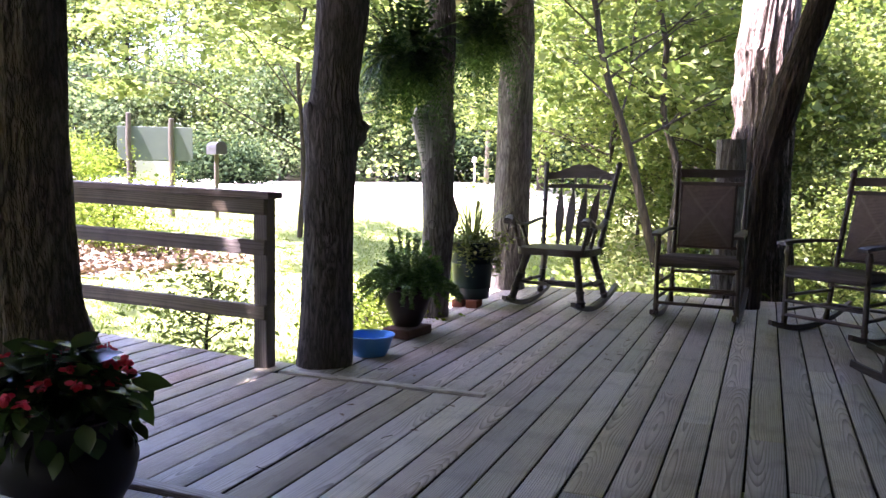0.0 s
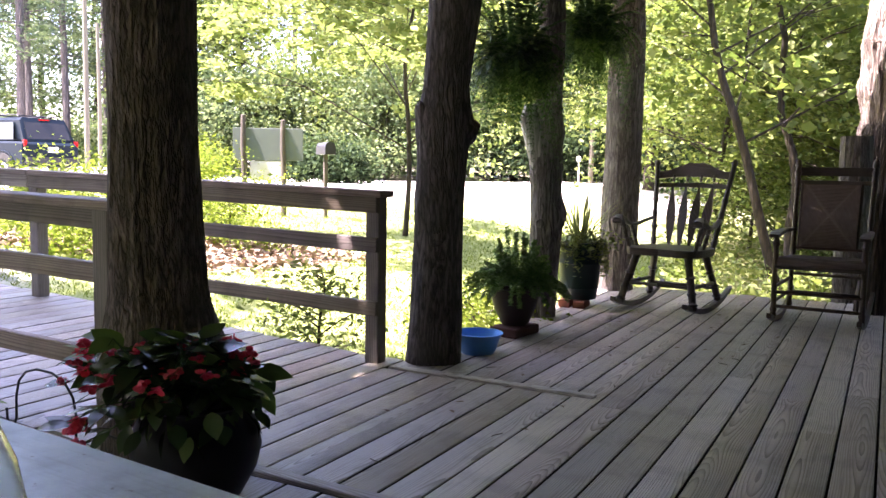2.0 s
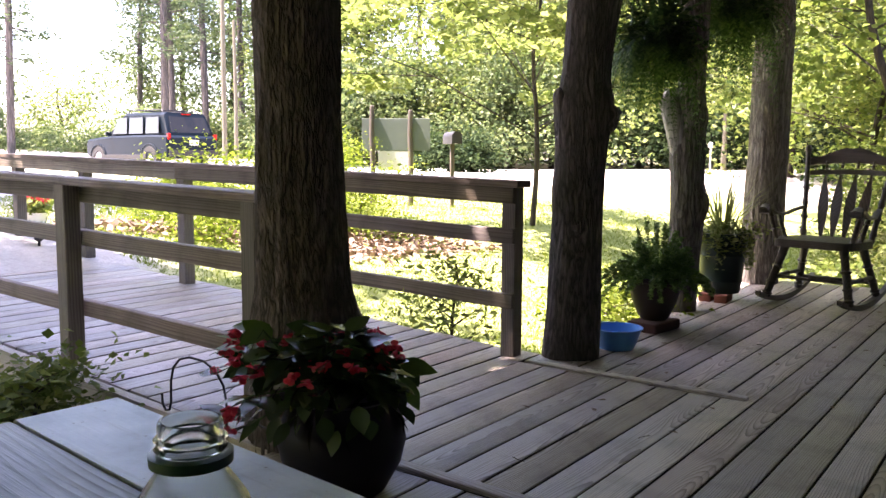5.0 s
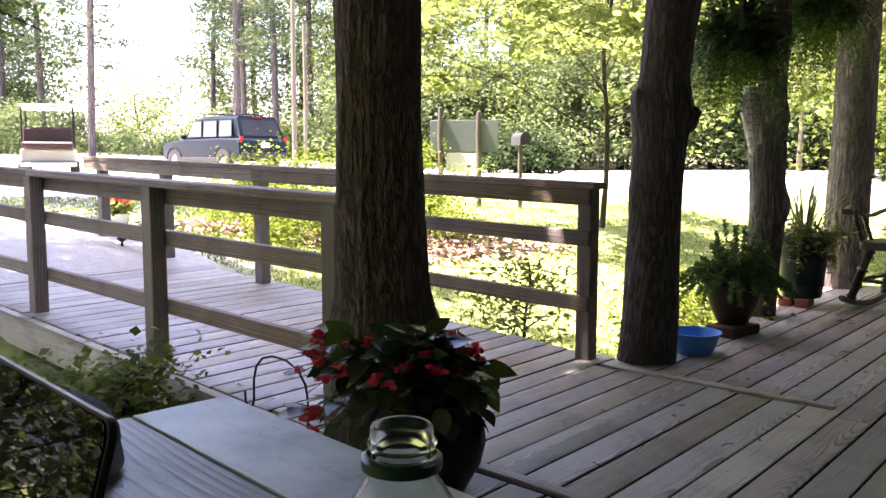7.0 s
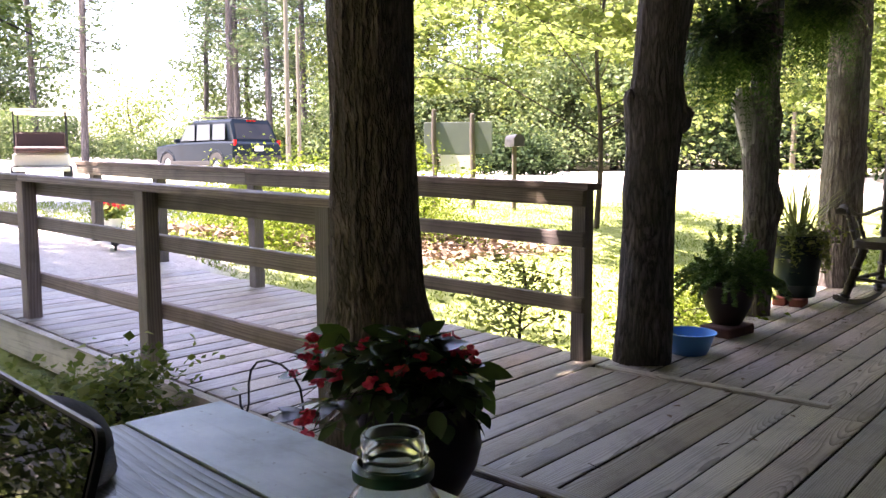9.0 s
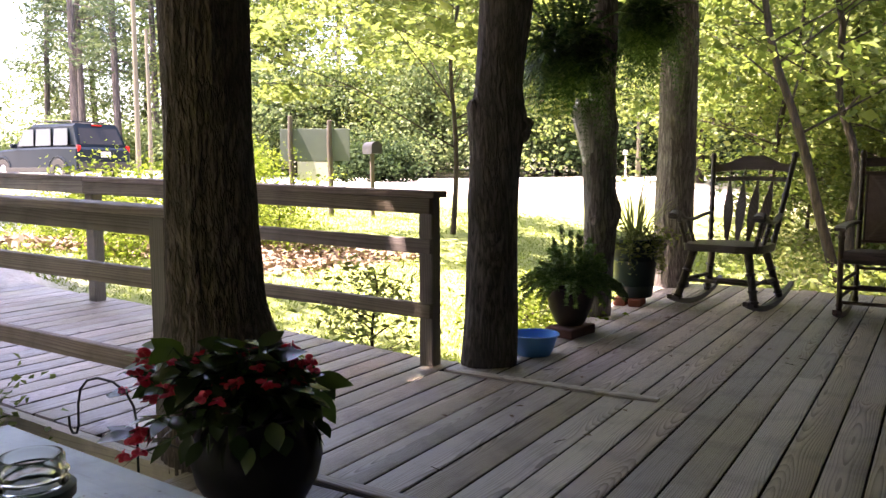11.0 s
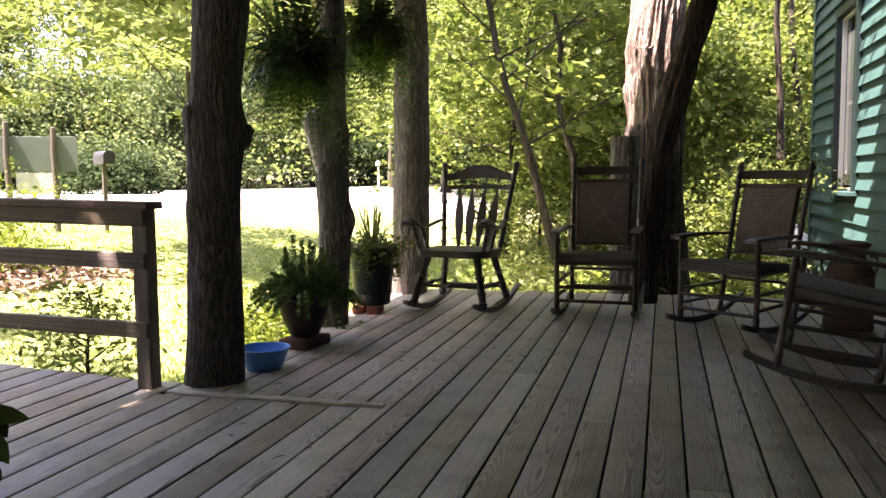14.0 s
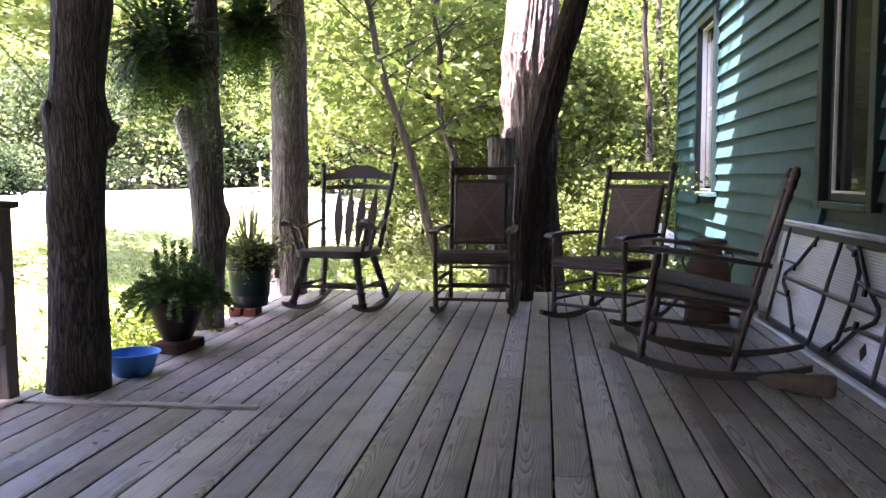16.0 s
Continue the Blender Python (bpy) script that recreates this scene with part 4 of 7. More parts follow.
def tree(name, m, label, height, r0, lean=(0, 0), limbs=14, spread=2.5, crown_from=0.35, n_leaf=9000, leaf=0.1, clump=0.5, mat="leaf_forest", wood="bark_tree", seed=1, flat=0.5, slim=0.5, category="tree", group="", up=0.5, split=False, crook=0.07):
    rng = random.Random(seed)
    nr = np.random.default_rng(seed)
    boughs = [] if split else None
    g, tips = limb_geo(rng, (0, 0, -0.1), height, r0, lean, limbs, spread, crown_from, seed, boughs, crook)
    ob = thing(name, m, label, category, group)
    part("trunk", g, wood, ob, smooth=True)
    for b in boughs or ():
        part("limb", b, wood, ob, smooth=True)
    t = np.array([tuple(p) for p in tips])
    # several uneven clumps round every tip
    extra = t[nr.integers(0, len(t), len(t) * 2)] + nr.normal(size=(len(t) * 2, 3)) * clump * np.array([1.5, 1.5, 0.9])
    c = np.concatenate([t, extra])
    w = nr.random(len(c)) ** 2.6 + 0.05
    idx = nr.choice(len(c), n_leaf, p=w / w.sum())
    pos = c[idx] + nr.normal(size=(n_leaf, 3)) * clump * np.array([0.62, 0.62, 0.62 * flat])
    crown = new("crown", quads("crown", leaves(nr, pos, np.full(n_leaf, leaf), up, slim), mat))
    crown.parent = ob
    return ob


# far forest: a few kinds, repeated
def broadleaf(seed, h, spread, n, leaf, mat):
    return tree("tree", pose(0, 0, -100), "tall leafy forest tree in summer green", h, 0.2, (0, 0), 20, spread, 0.12, n, leaf, 0.95, mat, "bark_tree", seed, 0.75, 0.6, "tree", "forest trees", 0.4)


def pine(seed, h, n):
    rng = random.Random(seed)
    nr = np.random.default_rng(seed)
    ob = thing("pine_tree", pose(0, 0, -100), "tall slender pine with sparse high branches", "tree", "pines")
    g = Geo()
    bend = rng.uniform(-0.9, 0.9)
    g.tube([(0, 0, -0.3), (bend * 0.3, 0, h * 0.4), (bend, 0.1, h * 0.8), (bend, 0.2, h)], [0.17, 0.14, 0.09, 0.03], 10)
    tips = []
    for i in range(46):
        u = 0.22 + 0.78 * i / 46
        a = rng.random() * 6.283
        ln = (0.5 + 2.6 * (1 - u) ** 0.7 * (0.35 + u)) * rng.uniform(0.5, 1.3)
        p = Vector((bend * u, 0.15 * u, h * u))
        q = p + Vector((math.cos(a) * ln, math.sin(a) * ln, rng.uniform(-0.25, 0.35) * ln))
        g.tube([p, q], [0.035, 0.01], 5)
        tips += [p.lerp(q, 0.65), p.lerp(q, 0.85), q]
    part("trunk", g, "bark_pine", ob, smooth=True)
    t = np.array([tuple(p) for p in tips])
    pos = t[nr.integers(0, len(t), n)] + nr.normal(size=(n, 3)) * np.array([0.38, 0.38, 0.2])
    crown = new("crown", quads("crown", leaves(nr, pos, np.full(n, 0.26), 0.2, 0.22), "leaf_pine"))
    crown.parent = ob
    return ob


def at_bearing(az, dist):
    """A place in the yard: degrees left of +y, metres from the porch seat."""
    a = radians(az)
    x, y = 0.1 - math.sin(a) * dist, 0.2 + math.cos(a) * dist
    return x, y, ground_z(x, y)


rt = random.Random(21)
kinds = [broadleaf(101, 12.0, 3.8, 15000, 0.19, "leaf_forest"), broadleaf(102, 14.5, 4.2, 16500, 0.19, "leaf_forest"), broadleaf(103, 9.0, 3.2, 13000, 0.17, "leaf_near"), broadleaf(104, 6.0, 2.8, 9000, 0.16, "leaf_near"), broadleaf(105, 12.5, 3.9, 3600, 0.5, "leaf_forest")]
pines = [pine(201, 19.0, 5200), pine(202, 22.0, 5600), pine(203, 17.0, 4600)]


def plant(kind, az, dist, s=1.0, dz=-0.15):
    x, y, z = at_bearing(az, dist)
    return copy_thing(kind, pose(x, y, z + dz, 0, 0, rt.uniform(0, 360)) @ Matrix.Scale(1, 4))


# wood across the road, from the pines on the parking side round to the woods beside the house
for az in np.arange(-24, 35, 4.4):
    plant(kinds[rt.choice((0, 1))], az + rt.uniform(-1.2, 1.2), rt.uniform(46, 54))
for az, d in ((36, 52), (38.5, 47), (41, 55), (43, 46), (44.6, 50)):
    plant(pines[rt.choice((0, 1, 2))], az, d)
for az in np.arange(-22, 46, 5.2):
    plant(kinds[rt.choice((0, 1, 2)) if az < 34 else 2], az + rt.uniform(-1.5, 1.5), rt.uniform(38, 43))
for az, d in ((46, 44), (48, 49), (50.3, 46), (52.6, 42), (54.7, 43), (55.2, 38), (56.8, 52), (64.2, 40), (66.9, 46), (69, 50), (72, 42), (75, 50), (78, 46)):
    plant(pines[rt.choice((0, 1, 2))], az, d)
for az in (47, 51, 54, 70, 73, 76):
    plant(kinds[rt.choice((0, 2))], az, rt.uniform(56, 64))
for az, d in ((69.6, 60), (72.5, 62)):
    plant(kinds[0], az, d)
plant(kinds[3], 61.4, 64, 1.0, -1.6)
# dense backing behind the nearer trees, wood shade put into its leaf colour
deep = tree("tree", pose(0, 0, -100), "tree deep in the wood, its leaves darkened as shade", 11.0, 0.2, (0, 0), 26, 3.6, 0.06, 6500, 0.42, 0.9, "leaf_deep", "bark_tree", 107, 0.8, 0.6, "tree", "evergreens deep in the wood", 0.4)
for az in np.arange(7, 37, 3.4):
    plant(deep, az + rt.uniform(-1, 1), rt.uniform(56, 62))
# woods beyond the end of the porch
for az in np.arange(-26, 14, 3.6):
    plant(kinds[2], az + rt.uniform(-1, 1), rt.uniform(27, 30))
    plant(kinds[rt.choice((0, 1))], az + rt.uniform(-1, 1), rt.uniform(36, 42))
under = [tree("tree", pose(0, 0, -100), "slender understory tree with small bright leaves", h, r, ln, 22, sp, 0.27, 12500, 0.118, 0.32, "leaf_near", "bark_tree", sd, 0.55, 0.55, "tree", "understory trees", 0.55)
         for h, r, ln, sp, sd in ((6.5, 0.095, (-1.3, 0.2), 2.0, 301), (7.5, 0.085, (0.2, 0.1), 2.2, 302), (5.2, 0.07, (0.5, -0.3), 1.9, 303))]
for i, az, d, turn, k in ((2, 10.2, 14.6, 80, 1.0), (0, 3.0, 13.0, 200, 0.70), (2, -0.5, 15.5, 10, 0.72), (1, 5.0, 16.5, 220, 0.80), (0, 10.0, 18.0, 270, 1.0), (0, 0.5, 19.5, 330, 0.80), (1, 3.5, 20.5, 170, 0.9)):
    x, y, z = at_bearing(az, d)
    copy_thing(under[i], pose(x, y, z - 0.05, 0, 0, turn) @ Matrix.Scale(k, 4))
low = tree("sapling", pose(0, 0, -100), "bushy low sapling of the understory in bright leaf", 3.2, 0.035, (0.2, 0.1), 26, 1.25, 0.08, 8000, 0.085, 0.26, "leaf_near", "bark_tree", 311, 0.6, 0.55, "tree", "understory saplings", 0.55)
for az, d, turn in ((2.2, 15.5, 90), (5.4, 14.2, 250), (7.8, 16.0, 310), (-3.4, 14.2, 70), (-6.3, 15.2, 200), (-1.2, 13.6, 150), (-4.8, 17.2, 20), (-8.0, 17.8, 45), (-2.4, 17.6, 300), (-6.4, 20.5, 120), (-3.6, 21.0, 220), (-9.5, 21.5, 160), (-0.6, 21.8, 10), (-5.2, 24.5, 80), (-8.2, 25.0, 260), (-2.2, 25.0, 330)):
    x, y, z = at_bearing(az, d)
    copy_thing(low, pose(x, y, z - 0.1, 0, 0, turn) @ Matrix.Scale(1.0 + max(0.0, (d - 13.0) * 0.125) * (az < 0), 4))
for x, y, turn in ((0.85, 10.2, 30), (1.0, 11.6, 120), (0.55, 12.1, 210), (0.95, 13.4, 260)):
    copy_thing(low, pose(x, y, ground_z(x, y) - 0.5, 0, 0, turn) @ Matrix.Scale(0.62, 4))
tree("tree", pose(-0.95, 10.8, ground_z(-0.95, 10.8)), "slender dark leaning tree with spreading limbs beyond the deck", 6.2, 0.062, (-1.6, -0.2), 16, 2.3, 0.3, 5000, 0.12, 0.30, "leaf_near", "bark_tree", 321, 0.4, 0.6, "tree", "", 0.65, True, 0.12)
tree("tree", pose(-0.88, 11.4, ground_z(-0.88, 11.4)), "slender upright tree in the understory beyond the deck", 6.5, 0.06, (-0.45, 0.1), 16, 2.0, 0.3, 4500, 0.12, 0.30, "leaf_near", "bark_tree", 322, 0.4, 0.6, "tree", "", 0.65, True, 0.12)
for x, y, hh, lean, sd in ((1.80, 12.9, 7.5, (-0.05, 0.1), 331), (2.25, 14.6, 8.5, (0.05, 0.1), 332)):
    tree("tree", pose(x, y, ground_z(x, y)), "slender dark-trunked tree in the sunlit woods", hh, 0.06, lean, 9, 0.9, 0.6, 700, 0.12, 0.25, "leaf_near", "bark_tree", sd, 0.45, 0.6, "tree", "slender woodland trees", 0.6)
# thicket in two copies: one darkened as canopy shade, one in lit greens
bush_shaded = tree("bush", pose(0, 0, -100), "dense thicket at the wood's edge, leaves darkened as shade", 3.6, 0.06, (0, 0), 26, 2.0, 0.05, 9500, 0.17, 0.55, "leaf_deep", "bark_tree", 401, 0.8, 0.6, "bush", "thicket at the wood's edge", 0.4)
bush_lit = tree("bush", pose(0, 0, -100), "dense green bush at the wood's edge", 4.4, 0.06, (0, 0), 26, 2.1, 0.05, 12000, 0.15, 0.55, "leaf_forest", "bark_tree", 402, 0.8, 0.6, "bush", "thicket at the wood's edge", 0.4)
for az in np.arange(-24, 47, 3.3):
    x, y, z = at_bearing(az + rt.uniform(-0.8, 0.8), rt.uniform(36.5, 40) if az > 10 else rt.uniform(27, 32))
    copy_thing(bush_shaded if 9 < az < 22 else bush_lit, pose(x, y, z - 0.3, 0, 0, rt.uniform(0, 360)))
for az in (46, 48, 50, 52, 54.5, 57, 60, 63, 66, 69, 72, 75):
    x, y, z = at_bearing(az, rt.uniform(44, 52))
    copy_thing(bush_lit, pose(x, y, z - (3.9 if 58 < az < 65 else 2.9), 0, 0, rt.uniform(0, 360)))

# trees round the parking side and behind the porch, out of direct view
for az in np.arange(82, 262, 9.0):
    plant(kinds[4], az + rt.uniform(-2, 2), rt.uniform(17, 26))
# nearer unseen trees, added to cut the sky light from that side
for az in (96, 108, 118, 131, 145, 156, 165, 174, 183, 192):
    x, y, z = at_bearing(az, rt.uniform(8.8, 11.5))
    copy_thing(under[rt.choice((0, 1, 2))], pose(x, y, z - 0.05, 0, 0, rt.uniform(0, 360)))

# shrubs, saplings and plants of the yard
yard = [tree("shrub", pose(0, 0, -100), "rounded yellow-green shrub beside the ramp", 1.15, 0.02, (0, 0), 26, 0.62, 0.08, 6000, 0.045, 0.17, "leaf_yellow", "bark_tree", sd, 0.8, 0.5, "shrub", "shrubs beside the ramp", 0.45) for sd in (501, 502)]
for k, x, y, t_, dz in ((0, -6.75, 7.65, 0, -0.42), (1, -7.75, 6.4, 60, -0.45), (0, -8.4, 6.2, 100, -0.6), (1, -7.0, 5.5, 150, -0.75), (0, -10.3, 10.2, 80, 0.1), (1, -9.75, 9.85, 180, -0.1)):
    copy_thing(yard[k], pose(x, y, ground_z(x, y) + dz, 0, 0, t_))
hedge = tree("shrub", pose(-18.9, 24.4, ground_z(-18.9, 24.4)) @ Matrix.Scale(1.45, 4), "low dark green bush beside the drive", 0.6, 0.02, (0, 0), 24, 0.45, 0.05, 3000, 0.07, 0.14, "leaf_deep", "bark_tree", 505, 0.8, 0.6, "shrub", "bushes beside the drive", 0.4)
for x, y, t_ in ((-18.2, 24.9, 70), (-17.5, 25.4, 160)):
    copy_thing(hedge, pose(x, y, ground_z(x, y), 0, 0, t_) @ Matrix.Scale(1.35, 4))
wispy = tree("shrub", pose(-3.08, 4.50, -0.45), "wispy light green shrub growing up beside the rail post", 0.95, 0.012, (0.05, 0), 16, 0.36, 0.2, 1000, 0.048, 0.11, "leaf_maple", "bark_tree", 511, 0.9, 0.36, "shrub", "", 0.5)
lowsh = tree("shrub", pose(-2.55, 5.72, -0.5), "feathery low shrub at the deck's edge", 0.65, 0.012, (0, 0), 18, 0.36, 0.1, 2600, 0.045, 0.13, "leaf_yellow", "bark_tree", 521, 0.8, 0.4, "shrub", "", 0.4)
copy_thing(lowsh, pose(-2.8, 6.25, -0.55, 0, 0, 90))
tree("sapling", pose(-6.3, 10.95, ground_z(-6.3, 10.95)), "slim maple sapling with layered yellow-green leaves", 5.4, 0.042, (0.1, 0.1), 32, 2.7, 0.24, 15000, 0.12, 0.27, "leaf_maple", "bark_tree", 531, 0.3, 0.6, "tree", "", 0.75, True)
# stands out of view, added only to throw shade on the ramp
tree("tree", pose(-9.45, -0.6, 0.3), "unseen leafy tree added to shade the ramp's upper end", 8.0, 0.15, (0.9, 1.4), 24, 2.6, 0.55, 14000, 0.16, 0.45, "leaf_near", "bark_tree", 543, 0.6, 0.6, "tree", "", 0.6)
bough_tree = tree("tree", pose(-6.3, -0.75, -0.1), "leafy tree whose boughs shade the ramp", 7.2, 0.13, (0.9, 1.4), 26, 2.7, 0.52, 24000, 0.165, 0.52, "leaf_near", "bark_tree", 541, 0.6, 0.55, "tree", "", 0.5)
part("low_bough", Geo().tube([(0.8, 1.2, 4.4), (1.2, 2.0, 3.0), (1.5, 2.7, 2.0), (1.72, 2.95, 1.84)], [0.03, 0.018, 0.01, 0.004], 6), "bark_tree", bough_tree, smooth=True)
_r = np.random.default_rng(546)
_q = np.array((1.42, 2.72, 1.95)) + _r.normal(size=(700, 3)) * np.array([0.17, 0.17, 0.07])
_o = new("bough_leaves", quads("bough_leaves", leaves(_r, _q, np.full(700, 0.055), 0.6, 0.45), "leaf_near"))
_o.parent = bough_tree
for x, y, sc, sd in ((-3.6, -0.5, 1.0, 561), (-4.5, -1.5, 1.2, 562), (-3.5, -2.2, 1.1, 563)):
    tree("shrub", pose(x, y, -0.5), "leafy dark green shrub beside the porch, mirrored in the laptop", 1.7 * sc, 0.03, (0, 0), 28, 0.75 * sc, 0.08, 6500, 0.05, 0.2, "leaf_forest", "bark_tree", sd, 0.8, 0.55, "shrub", "shrubs beside the porch", 0.45)
# leafy bed between the porch and the ramp
tree("shrub", pose(-3.25, 1.86, -0.40), "leafy green geranium bed beside the ramp", 0.66, 0.012, (0, 0), 30, 0.24, 0.12, 2500, 0.040, 0.075, "leaf_near", "bark_tree", 551, 0.8, 0.75, "shrub", "", 0.7)
tree("shrub", pose(-3.55, 1.76, -0.40), "leafy green bed beside the ramp", 0.58, 0.012, (0, 0), 26, 0.22, 0.12, 1800, 0.038, 0.075, "leaf_near", "bark_tree", 552, 0.8, 0.7, "shrub", "", 0.65)
tree("shrub", pose(-2.95, 1.70, -0.42), "low dark leafy bed in front of the ramp", 0.46, 0.010, (0, 0), 22, 0.20, 0.12, 1300, 0.042, 0.07, "leaf_forest", "bark_tree", 553, 0.8, 0.6, "shrub", "", 0.6)


def undergrowth():
    """Low plants and seedlings on the wood floor beyond the deck, and tufts along the deck's edge."""
    nr = np.random.default_rng(77)
    c = np.stack([nr.uniform(-5.0, 12.0, 620), 8.25 + 14 * nr.random(620) ** 1.5], axis=1)
    c = c[((c[:, 0] < 1.9) | (c[:, 1] > 12.6)) & (c[:, 0] > -1.9 - 0.16 * (c[:, 1] - 8.0))]
    idx = nr.integers(0, len(c), 30000)
    h = nr.random(len(c)) * 0.5 + 0.12
    xy = c[idx] + nr.normal(size=(30000, 2)) * 0.22
    z = np.array([ground_z(a, b) for a, b in xy]) + h[idx] * nr.random(30000)
    return np.column_stack([xy, z]), nr


_pos, _nr = undergrowth()
ug = new("undergrowth", quads("undergrowth", leaves(_nr, _pos, np.full(len(_pos), 0.075), 0.55, 0.5), "leaf_near"))
tagged(ug, "low green undergrowth on the wood floor", "undergrowth", kind="stuff")


def grass():
    """Short grass blades on the nearer lawn."""
    nr = np.random.default_rng(78)
    n = 60000
    x = -2.3 - 10 * nr.random(n) ** 1.2
    y = 4.3 + 10 * nr.random(n) ** 1.3
    bx, by = x + 6.75, y - 6.8
    keep = np.abs(0.45 * bx + 0.89 * by) / 2.6 + np.abs(0.89 * bx - 0.45 * by) / 1.2 > 1.0
    x, y = x[keep], y[keep]
    z = np.array([ground_z(a, b) for a, b in zip(x, y)]) + 0.02
    p = np.column_stack([x, y, z])
    m = len(p)
    a = nr.random(m) * 6.283
    s = np.column_stack([np.cos(a), np.sin(a), np.zeros(m)]) * 0.006
    tip = nr.normal(size=(m, 3)) * 0.02
    tip[:, 2] = 0.012 + 0.025 * nr.random(m)
    return np.stack([p - s, p + s, p + tip + s * 0.3, p + tip - s * 0.3], axis=1)


gr = new("grass", quads("grass", grass(), "leaf_yellow"))
tagged(gr, "sunlit short lawn grass", "grass", kind="stuff")


def litter():
    nr = np.random.default_rng(79)
    n = 5200
    u, v = 2.6 * nr.uniform(-1, 1, n), 1.2 * nr.uniform(-1, 1, n)
    keep = np.abs(u) / 2.6 + np.abs(v) / 1.2 < 1.0 + 0.12 * nr.normal(size=n)
    u, v = u[keep], v[keep]
    x, y = -6.75 + 0.45 * u + 0.89 * v, 6.8 + 0.89 * u - 0.45 * v
    z = np.array([ground_z(a, b) for a, b in zip(x, y)]) + 0.03 + 0.04 * nr.random(len(x))
    return leaves(nr, np.column_stack([x, y, z]), np.full(len(x), 0.085), 0.75, 0.6)


lt = new("leaf_litter", quads("leaf_litter", litter(), "dry_leaf"))
tagged(lt, "dry brown fallen leaves under the shrubs", "leaf litter", kind="stuff")

for k in kinds + pines + under + yard + [bush_shaded, bush_lit, low, deep]:
    for o in (*k.children_recursive, k):
        bpy.data.objects.remove(o)


# ---- rocking chairs ----
def turned(p0, p1, r, rings=(), n=12):
    """A turned round bar between two points; rings: (place along 0..1, radius factor)."""
    p0, p1 = Vector(p0), Vector(p1)
    stops = {0.0: 0.8, 0.05: 1.0, 0.95: 1.0, 1.0: 0.8}
    for u, f in rings:
        stops[max(u - 0.03, 0.01)] = 0.85
        stops[u] = f
        stops[min(u + 0.03, 0.99)] = 0.85
    us = sorted(stops)
    return Geo().tube([p0.lerp(p1, u) for u in us], [r * stops[u] for u in us], n)


def rocker_geo(x, y0=-0.43, y1=0.50, w=0.026, h=0.042, rad=1.05):
    """A bent runner; its lowest point touches the floor."""
    pts = [y0 + (y1 - y0) * i / 14 for i in range(15)]
    low = [(x - w / 2, y, y * y / (2 * rad)) for y in pts]
    top = [(x - w / 2, y, y * y / (2 * rad) + h * (0.65 + 0.35 * math.cos((y - 0.03) / 0.47 * 1.4))) for y in pts]
    return Geo().prism(low + top[::-1], (w, 0, 0))


